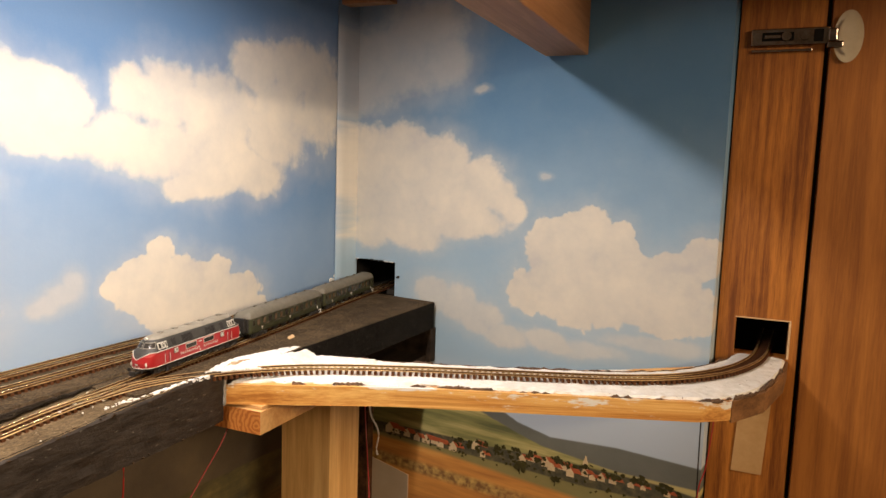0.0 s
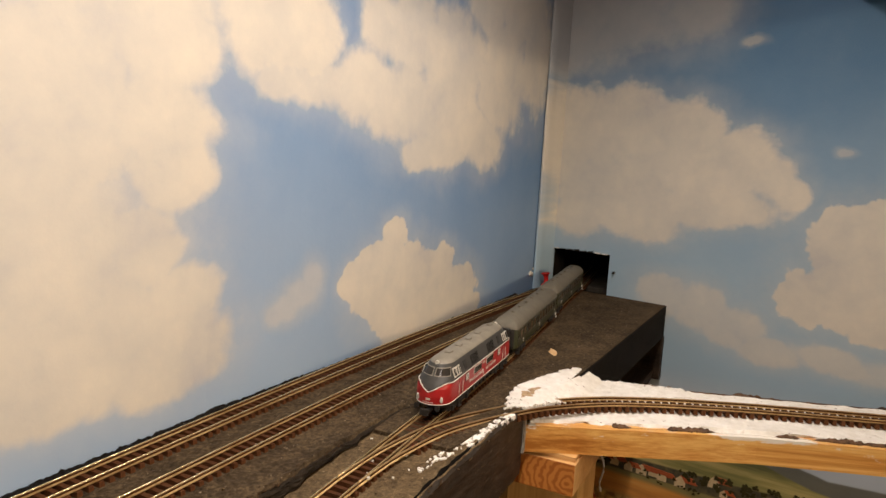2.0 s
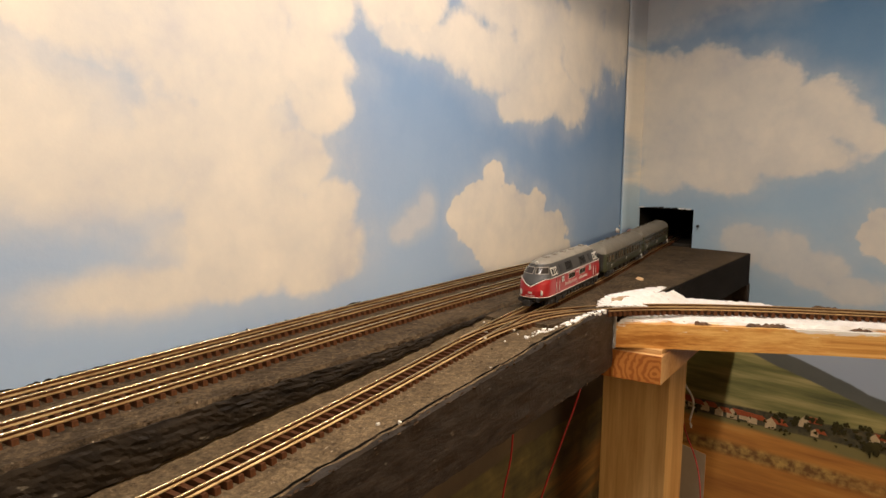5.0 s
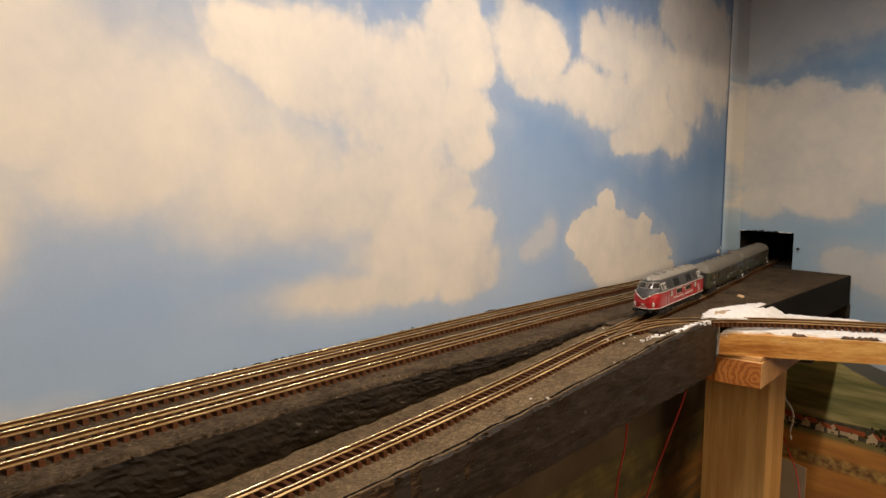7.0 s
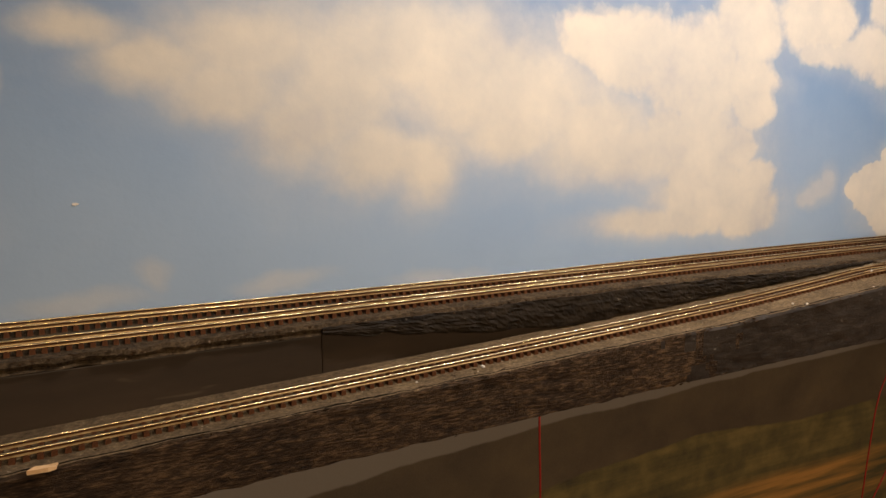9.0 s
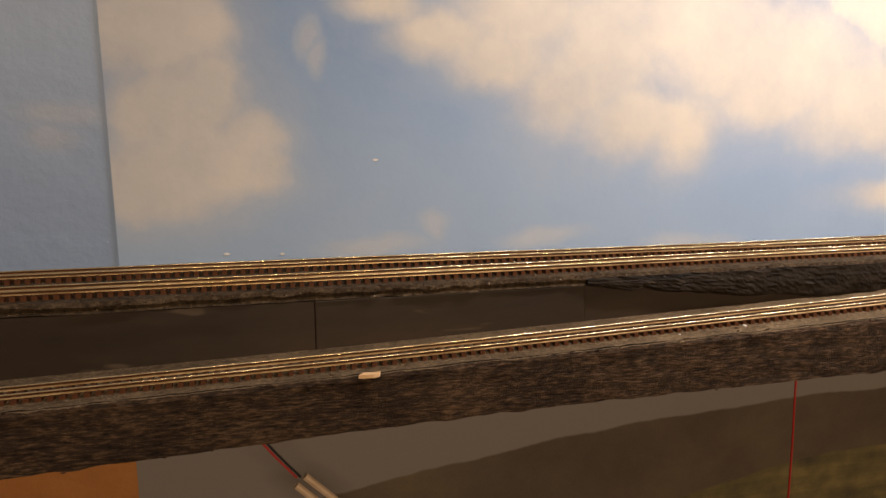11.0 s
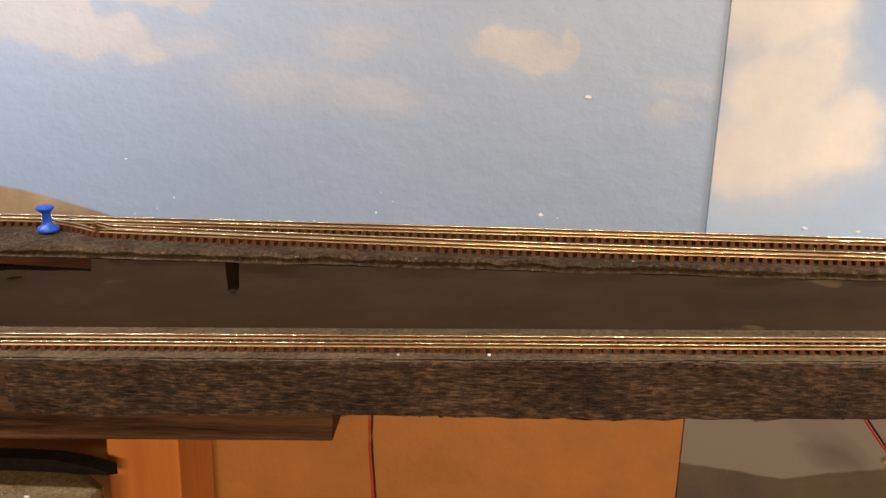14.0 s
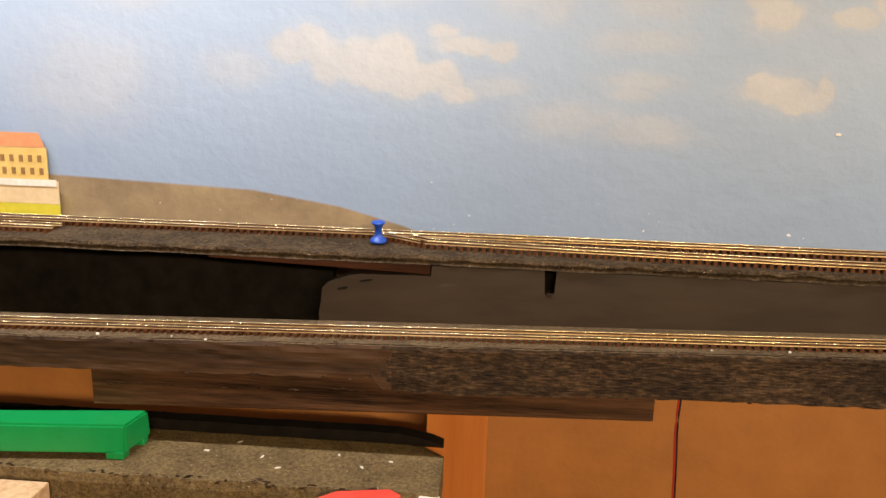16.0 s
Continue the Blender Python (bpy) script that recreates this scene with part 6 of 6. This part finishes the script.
for k, x in enumerate((-0.70, -0.694, -0.398, -0.388, -0.62, -0.33, -0.55)):
    scrap("moss_clump", x, wall_y(x) - 0.0055, DECK, 0.006, 0.003, 0.0022, BLACK_DECK, "black clump of glue at the wall foot", "clump", 30 * k, 40 + k)
for k in range(46):
    rnd = random.Random(200 + k)
    x = rnd.uniform(-1.62, -0.45)
    lower = rnd.random() < 0.6
    z = low_deck(x) + 0.0003 if lower else DECK + 0.0003
    y = rnd.uniform(-0.100, -0.0935) if lower else rnd.uniform(-0.0565, -0.0500)
    s = rnd.uniform(0.0008, 0.0018)
    scrap("grit", x, y, z - 0.0003, s * 1.5, s, s * 0.6, ROADBED if k % 6 else CARD, "crumb of grit on the board", "crumb", rnd.uniform(0, 180), 300 + k)

# torn spots on the wallpaper
for k, (x, z, s) in enumerate(((-0.9679, 1.1622, 0.0016), (-1.1748, 1.1811, 0.0024), (-1.0497, 1.1126, 0.0016), (-1.0202, 1.1114, 0.0016), (-1.4298, 1.1410, 0.0008))):
    bm = bmesh.new()
    rnd = random.Random(k)
    ring = [(x + s * rnd.uniform(0.6, 1.2) * math.cos(q), z + 0.45 * s * rnd.uniform(0.6, 1.2) * math.sin(q)) for q in np.linspace(0, math.tau, 9)[:-1]]
    y = wall_y(x) - (0.0015 if x > SEAM else 0.0)
    fr = [bm.verts.new((a, y - 0.0004, c)) for a, c in ring]
    bk = [bm.verts.new((a, y, c)) for a, c in ring]
    bm.faces.new(fr)
    for i in range(8):
        bm.faces.new((fr[i], fr[(i + 1) % 8], bk[(i + 1) % 8], bk[i]))
    tagged(part("wall_nick", bm, CARD), "small pale nick in the wallpaper", "nick")
# flaked plaster beside the tunnel
for k in range(9):
    rnd = random.Random(70 + k)
    x, z, s = rnd.uniform(-0.042, -0.018), 1.117 + rnd.uniform(-0.006, 0.006), rnd.uniform(0.0015, 0.004)
    bm = bmesh.new()
    y = wall_y(x) - 0.0015
    bmesh.ops.create_icosphere(bm, subdivisions=1, radius=s, matrix=Matrix.Translation((x, y - 0.0003, z)) @ Matrix.Diagonal((1, 0.25, 0.8, 1)))
    tagged(part("plaster_flake", bm, CARD), "pale flake of torn wallpaper by the tunnel", "flake")
bm = bmesh.new()
p = on_east(-0.0845, 1.1252, 0.0)
disc(bm, p + Vector((-0.0022, 0, 0)), 0.0014, 0.0045, "X", 10)
tagged(part("nail", bm, UNDER), "dark nail in the end wall", "nail")
# ragged paper rim round the tunnel opening
for k in range(8):
    rnd = random.Random(90 + k)
    y = -0.018 - k * 0.0075
    bm = bmesh.new()
    a, b2 = on_east(y, 1.1415, 0.0006), on_east(y - 0.006, 1.1415, 0.0006)
    up = Vector((0, 0, rnd.uniform(0.0008, 0.0022)))
    v = [bm.verts.new(q) for q in (a, b2, b2 + up, a + up * rnd.uniform(0.3, 1))]
    w = [bm.verts.new(q.co + Vector((-0.0008, 0, 0.0002))) for q in v]
    bm.faces.new(v), bm.faces.new(w[::-1])
    for i in range(4):
        bm.faces.new((v[i], v[(i + 1) % 4], w[(i + 1) % 4], w[i]))
    tagged(part("torn_rim", bm, CARD if k in (0, 6, 7) else BLACK_AND_SHADE), "torn paper at the tunnel's rim", "paper")

# ---- printed village on the end wall's landscape ----
ROOF_RED = grainy("printed_roof", (0.32, 0.065, 0.022), (0.50, 0.13, 0.040), 500, 0.62)
HOUSE = grainy("printed_house", (0.52, 0.39, 0.20), (0.74, 0.58, 0.34), 400, 0.62)
TREE = grainy("printed_tree", (0.024, 0.024, 0.010), (0.085, 0.072, 0.026), 900, 0.62)
village = thing("printed_village", on_east(-0.25, 0.94), "village of red roofs printed on the landscape wallpaper", "picture")


def print_flat(name, pts, material, off=0.0005):
    bm = bmesh.new()
    f = [bm.verts.new(on_east(y, z, off)) for y, z in pts]
    k = [bm.verts.new(on_east(y, z, -0.0001)) for y, z in pts]
    bm.faces.new(f)
    n = len(pts)
    for i in range(n):
        bm.faces.new((f[i], f[(i + 1) % n], k[(i + 1) % n], k[i]))
    return under(part(name, bm, material), village)


def house(y, z, w, h):
    print_flat("house", [(y, z), (y - w, z), (y - w, z + h * 0.55), (y - w * 0.5, z + h * 0.95), (y, z + h * 0.55)], HOUSE)
    print_flat("roof", [(y - w * 0.5, z + h), (y - w * 1.0, z + h * 0.52), (y - w * 2.1, z + h * 0.52), (y - w * 1.6, z + h)], ROOF_RED, 0.0007)


rnd = random.Random(77)
for y0, y1, n, z0, z1, s in ((-0.072, -0.162, 8, 0.9275, 0.9325, 0.0110), (-0.192, -0.205, 2, 0.930, 0.940, 0.0085), (-0.255, -0.345, 9, 0.9335, 0.9420, 0.0088), (-0.352, -0.410, 4, 0.938, 0.944, 0.0070)):
    for k in range(n):
        w = s * rnd.uniform(0.75, 1.15)
        house(y0 + (y1 - y0) * (k + rnd.uniform(-0.25, 0.25)) / max(n - 1, 1), rnd.uniform(z0, z1), w, w * rnd.uniform(1.0, 1.25))
print_flat("church_tower", [(-0.3265, 0.945), (-0.3315, 0.945), (-0.3315, 0.957), (-0.3290, 0.964), (-0.3265, 0.957)], HOUSE, 0.0006)


def leafy(name, spots, seed):
    """Printed trees, each a ragged cluster of small clumps, as one flat part."""
    rnd = random.Random(seed)
    bm = bmesh.new()
    for y, z, r in spots:
        for k in range(9):
            a, d, q = rnd.uniform(0, math.tau), r * rnd.uniform(0.0, 0.75), r * rnd.uniform(0.25, 0.5)
            off = 0.0008 + 0.0006 * rnd.random()
            bm.faces.new([bm.verts.new(on_east(y + d * math.cos(a) + q * rnd.uniform(0.6, 1.2) * math.cos(t), z + 0.8 * d * math.sin(a) + q * rnd.uniform(0.6, 1.2) * math.sin(t), off)) for t in np.linspace(0, math.tau, 8)[:-1]])
    return tagged(under(part(name, bm, TREE), village), kind="stuff")


for y, z, r in ((-0.2545, 0.934, 0.0085), (-0.296, 0.9300, 0.0070)):
    leafy("tree", [(y, z, r)], int(-y * 1e4))
    print_flat("tree_trunk", [(y + 0.0006, z - r * 1.25), (y - 0.0006, z - r * 1.25), (y - 0.0004, z - r * 0.5), (y + 0.0004, z - r * 0.5)], TREE, 0.0007)
leafy("tree_belt", [(y, float(np.interp(y, (-0.43, -0.33, -0.24, -0.17), (0.951, 0.951, 0.946, 0.941))) + rnd.uniform(-0.006, 0.005), rnd.uniform(0.0020, 0.0050)) for y in [rnd.uniform(-0.43, -0.168) for k in range(90)]], 5)
leafy("bush_row", [(y, 0.9275 + rnd.uniform(-0.002, 0.009), rnd.uniform(0.0012, 0.0028)) for y in [rnd.uniform(-0.42, -0.065) for k in range(70)]], 6)

# ---- wires, string and paper below the boards ----
WIRE_RED = grainy("red_wire", (0.33, 0.018, 0.014), (0.42, 0.03, 0.022), 300, 0.4, bump_mm=0.01)
WIRE_BLACK = grainy("black_wire", (0.010, 0.010, 0.010), (0.022, 0.022, 0.022), 300, 0.4, bump_mm=0.01)
TERMINAL = grainy("milky_terminal", (0.46, 0.33, 0.20), (0.58, 0.44, 0.29), 200, 0.45)


def cable(pts, label, colours, spread=0.0012):
    root = thing("wire", pts[0], label, "wire", "hanging wires")
    line = glide(pts, 0.006)
    for k, m in enumerate(colours):
        o = Vector((spread * (k - (len(colours) - 1) / 2), 0.0004 * k, 0))
        bm = bmesh.new()
        tube(bm, [p + o for p in line], 0.0006, 6)
        under(part("strand", bm, m), root)
    return root


cable([(-0.4169, -0.080, 1.065), (-0.418, -0.080, 1.02), (-0.430, -0.080, 0.986), (-0.44, -0.08, 0.88)], "thin red wire hanging below the front board", [WIRE_RED])
cable([(-0.295, -0.080, 1.072), (-0.3107, -0.080, 1.033), (-0.345, -0.080, 1.000), (-0.379, -0.080, 0.968), (-0.43, -0.08, 0.90)], "red and black wire pair slanting below the board", [WIRE_RED, WIRE_BLACK])
cable([(-0.7505, -0.080, 1.062), (-0.7495, -0.080, 1.03), (-0.7480, -0.08, 0.99), (-0.746, -0.08, 0.86)], "red wire hanging below the front board", [WIRE_RED])
cable([(-1.281, -0.090, 1.045), (-1.2815, -0.090, 1.02), (-1.2792, -0.09, 0.98), (-1.274, -0.09, 0.86)], "red and black wire hanging below the front board", [WIRE_RED, WIRE_BLACK])
cable([(-1.045, -0.055, 1.045), (-1.0312, -0.055, 1.024), (-1.0137, -0.055, 1.002)], "red and black wire pair running to a terminal", [WIRE_RED, WIRE_BLACK], 0.0018)
cable([(-1.004, -0.055, 0.991), (-0.985, -0.055, 0.972), (-0.96, -0.055, 0.93), (-0.95, -0.055, 0.86)], "red wire leaving a small terminal", [WIRE_RED])
term = thing("wire_terminal", (-1.009, -0.055, 0.996), "milky plastic terminal joining two wires", "terminal")
for o in (-0.0032, 0.0032):
    bm = bmesh.new()
    d = Vector((0.70, 0, -0.71))
    s = Vector((0.71, 0, 0.70)) * o
    c = Vector((-1.0085, -0.055, 0.9965)) + s
    tube(bm, [c - d * 0.011, c - d * 0.009, c + d * 0.009, c + d * 0.013], 0.0019, 8)
    under(part("sleeve", bm, TERMINAL), term)
cable([(-0.118, -0.441, 1.08), (-0.12, -0.4406, 1.04), (-0.121, -0.4415, 0.972), (-0.125, -0.443, 0.86)], "black wire hanging under the plank end", [WIRE_BLACK])
cable([(-0.100, -0.452, 1.08), (-0.112, -0.4507, 1.040), (-0.119, -0.447, 1.00), (-0.121, -0.4420, 0.972), (-0.123, -0.442, 0.86)], "red wire hanging under the plank end", [WIRE_RED])
cable([(-0.10, -0.090, 1.05), (-0.105, -0.096, 0.99), (-0.118, -0.107, 0.948), (-0.158, -0.1325, 0.912), (-0.17, -0.138, 0.80)], "red and black wire pair beside the post", [WIRE_RED, WIRE_BLACK])
bm = bmesh.new()
tube(bm, glide([(-0.10, -0.0985, 1.045), (-0.10, -0.0991, 0.990), (-0.10, -0.108, 0.972), (-0.10, -0.1105, 0.962), (-0.10, -0.108, 0.948), (-0.10, -0.1096, 0.940)], 0.004), 0.0010, 6)
tagged(part("string", bm, PLASTER), "short piece of white string hanging down", "string")
bm = bmesh.new()
f = [on_east(-0.030, 0.894, 0.001), on_east(-0.107, 0.882, 0.001), on_east(-0.107, 0.78, 0.001), on_east(-0.030, 0.78, 0.001)]
v = [bm.verts.new(q) for q in f]
w = [bm.verts.new(q + Vector((0.0009, 0, 0))) for q in f]
bm.faces.new(v)
for i in range(4):
    bm.faces.new((v[i], v[(i + 1) % 4], w[(i + 1) % 4], w[i]))
tagged(part("paper_sheet", bm, grainy("cream_paper", (0.60, 0.50, 0.38), (0.68, 0.58, 0.46), 60, 0.7)), "sheet of cream paper stuck on the end wall", "paper")

# ---- lower shelf on the far side ----
POST_ORANGE = wood("varnished_pine", (0.42, 0.13, 0.022), (0.58, 0.22, 0.045), 2, 0.8, 0.4)
post = thing("frame_post", (-1.40, -0.035, 0.0), "varnished pine post against the orange wall", "post")
bm = bmesh.new()
box(bm, (-1.424, -0.060, 0.0), (-1.386, -0.012, 1.040), 0.001)
under(part("post", bm, POST_ORANGE), post)
shelf = thing("lower_shelf", (-1.7, -0.10, 0.97), "dusty olive brown lower shelf board with chipped edges", "shelf")
DUSTY = crusty("dusty_brown_board", (0.058, 0.041, 0.020), (0.172, 0.120, 0.053), (0.305, 0.222, 0.100), (0.45, 0.37, 0.26))
bm = bmesh.new()
rows = []
n = 60
for i in range(n + 1):
    x = -2.2 + 0.789 * i / n
    yb = float(np.interp(x, (-2.2, -1.6, -1.45, -1.43, -1.411), (-0.055, -0.060, -0.066, -0.075, -0.090)))
    yf = -0.1345 + 0.0025 * wobble(x, 3, 0, 40)
    rows.append([bm.verts.new(q) for q in ((x, yb, 0.975), (x, yb, 0.993), (x, yb + 0.004 * wobble(x, 2, 2, 60) - 0.008, 0.995), (x, -0.10, 0.9952 + 0.0006 * wobble(x, 1, 0, 60)),
                                           (x, yf, 0.995 + 0.0008 * wobble(x, 7, 0, 90)), (x, yf - 0.001, 0.990), (x, yf + 0.002 * wobble(x, 9, 0, 120), 0.970), (x, yf + 0.01, 0.968))])
for p, q in zip(rows, rows[1:]):
    for k in range(8):
        bm.faces.new((p[k], q[k], q[(k + 1) % 8], p[(k + 1) % 8]))
bm.faces.new(rows[0]), bm.faces.new(rows[-1][::-1])
under(part("board", bm, DUSTY), shelf)
# raised near-black strip along the shelf's back edge
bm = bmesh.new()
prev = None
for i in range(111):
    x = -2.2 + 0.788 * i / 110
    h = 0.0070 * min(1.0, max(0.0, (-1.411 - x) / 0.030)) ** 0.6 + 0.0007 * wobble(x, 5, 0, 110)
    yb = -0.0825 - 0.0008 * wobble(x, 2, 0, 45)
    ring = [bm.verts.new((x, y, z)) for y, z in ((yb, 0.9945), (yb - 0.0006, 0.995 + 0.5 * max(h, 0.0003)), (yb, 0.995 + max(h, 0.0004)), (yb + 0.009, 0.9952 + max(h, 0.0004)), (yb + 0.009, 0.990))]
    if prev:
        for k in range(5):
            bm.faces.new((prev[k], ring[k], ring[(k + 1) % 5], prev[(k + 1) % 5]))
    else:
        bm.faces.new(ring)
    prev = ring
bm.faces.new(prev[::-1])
under(part("back_strip", bm, BLACK_AND_SHADE, None, "black ragged strip along the shelf's back"), shelf)
splinters(shelf, lambda x: (-0.1345 + 0.0025 * wobble(x, 3, 0, 40), 0.995), -2.15, -1.415, 260, 46, SPLINTER, "torn slivers along the shelf edge", 0.7)
splinters(shelf, lambda x: (-0.1345, 0.971), -2.15, -1.415, 160, 47, SPLINTER, "torn slivers along the lower edge", 0.8)
GREEN = grainy("green_plastic", (0.010, 0.24, 0.055), (0.016, 0.30, 0.075), 80, 0.32, bump_mm=0.01)
tray = thing("green_plastic_box", (-1.68, -0.10, 0.9955), "upturned bright green plastic box on the shelf", "box")
bm = bmesh.new()
x1, x2 = -1.72, -1.581
top = [(x1, -0.1335), (x2 - 0.003, -0.1205), (x2, -0.0965), (x1, -0.1145)]
prism(bm, top, lambda a, b2: 0.9990, lambda a, b2: 1.0150)
for v in bm.verts:
    if v.co.z > 1.01:
        v.co.y += 0.0015 if v.co.y < -0.115 else -0.0015
bmesh.ops.bevel(bm, geom=list(bm.edges), offset=0.0012, segments=2, affect="EDGES")
under(part("body", bm, GREEN), tray)
for lo, hi in (((x2 - 0.014, -0.1212, 0.9955), (x2 - 0.004, -0.1140, 1.0)), ((x2 - 0.010, -0.1040, 0.9955), (x2 - 0.001, -0.0980, 1.0)), ((x1 + 0.001, -0.1320, 0.9955), (x1 + 0.012, -0.1240, 1.0))):
    bm = bmesh.new()
    box(bm, lo, hi, 0.0008)
    under(part("foot", bm, GREEN), tray)
scrap("red_card", -1.448, -0.1450, 0.9960, 0.050, 0.020, 0.0012, grainy("red_card", (0.60, 0.05, 0.03), (0.70, 0.08, 0.05), 100, 0.5), "bright red card lying on the shelf edge", "card", 15, 60)
bm = bmesh.new()
box(bm, (-1.70, -0.170, 0.966), (-1.6165, -0.1385, 0.9905), 0.001)
tagged(part("wooden_offcut", bm, CUT), "pale wooden offcut beside the shelf", "wood")
scrap("paper_scrap", -1.416, -0.136, 0.9935, 0.014, 0.006, 0.001, CARD, "torn paper scrap at the shelf end", "paper", 5, 61)
for k, (x, y) in enumerate(((-1.545, -0.104), (-1.53, -0.092), (-1.512, -0.107), (-1.47, -0.10), (-1.455, -0.112), (-1.44, -0.104), (-1.50, -0.118))):
    scrap("plaster_crumb", x, y, 0.9950, 0.0036, 0.0014, 0.0007, CARD, "white crumb on the lower shelf", "crumb", 35 * k, 80 + k)

# ---- card buildings at the far wall ----
YELLOW = grainy("printed_yellow_card", (0.56, 0.38, 0.10), (0.70, 0.52, 0.18), 120, 0.6)
TILE_CARD = grainy("printed_roof_card", (0.58, 0.24, 0.10), (0.68, 0.32, 0.15), 200, 0.6)
STONE_CARD = grainy("printed_stone_card", (0.58, 0.44, 0.24), (0.72, 0.58, 0.36), 160, 0.6)
GRASS_CARD = grainy("printed_grass_card", (0.50, 0.44, 0.02), (0.62, 0.56, 0.05), 160, 0.6)
WIN_CARD = grainy("printed_window_card", (0.22, 0.12, 0.04), (0.32, 0.18, 0.07), 160, 0.6)
houses = thing("card_house", (-1.73, -0.003, 1.132), "yellow card house front with an orange roof", "card building")


def card(root, name, x0, x1, z0, z1, y, material, skew=0.0):
    bm = bmesh.new()
    prism(bm, [(x0, y), (x1, y), (x1, y + 0.0008), (x0, y + 0.0008)], z0, z1)
    for v in bm.verts:
        if v.co.z > (z0 + z1) / 2 and v.co.x > (x0 + x1) / 2:
            v.co.x -= skew
    return under(part(name, bm, material), root)


card(houses, "wall", -1.80, -1.6905, 1.132, 1.154, -0.0040, YELLOW)
card(houses, "roof", -1.80, -1.6915, 1.1542, 1.1640, -0.0040, TILE_CARD, 0.004)
for k in range(5):
    for j in range(2):
        card(houses, "window", -1.722 + 0.0065 * k - 0.0008 * j, -1.7195 + 0.0065 * k - 0.0008 * j, 1.1360 + 0.0085 * j, 1.1405 + 0.0085 * j, -0.0046, WIN_CARD)
quay = thing("card_embankment", (-1.73, -0.006, 1.1085), "card embankment with stone wall and yellow grass strip", "card building")
card(quay, "stone_wall", -1.82, -1.6825, 1.1165, 1.1320, -0.0062, STONE_CARD)
card(quay, "grass_strip", -1.82, -1.6825, 1.1075, 1.1163, -0.0062, GRASS_CARD)
card(quay, "parapet", -1.82, -1.6835, 1.1285, 1.1330, -0.0070, CARD)
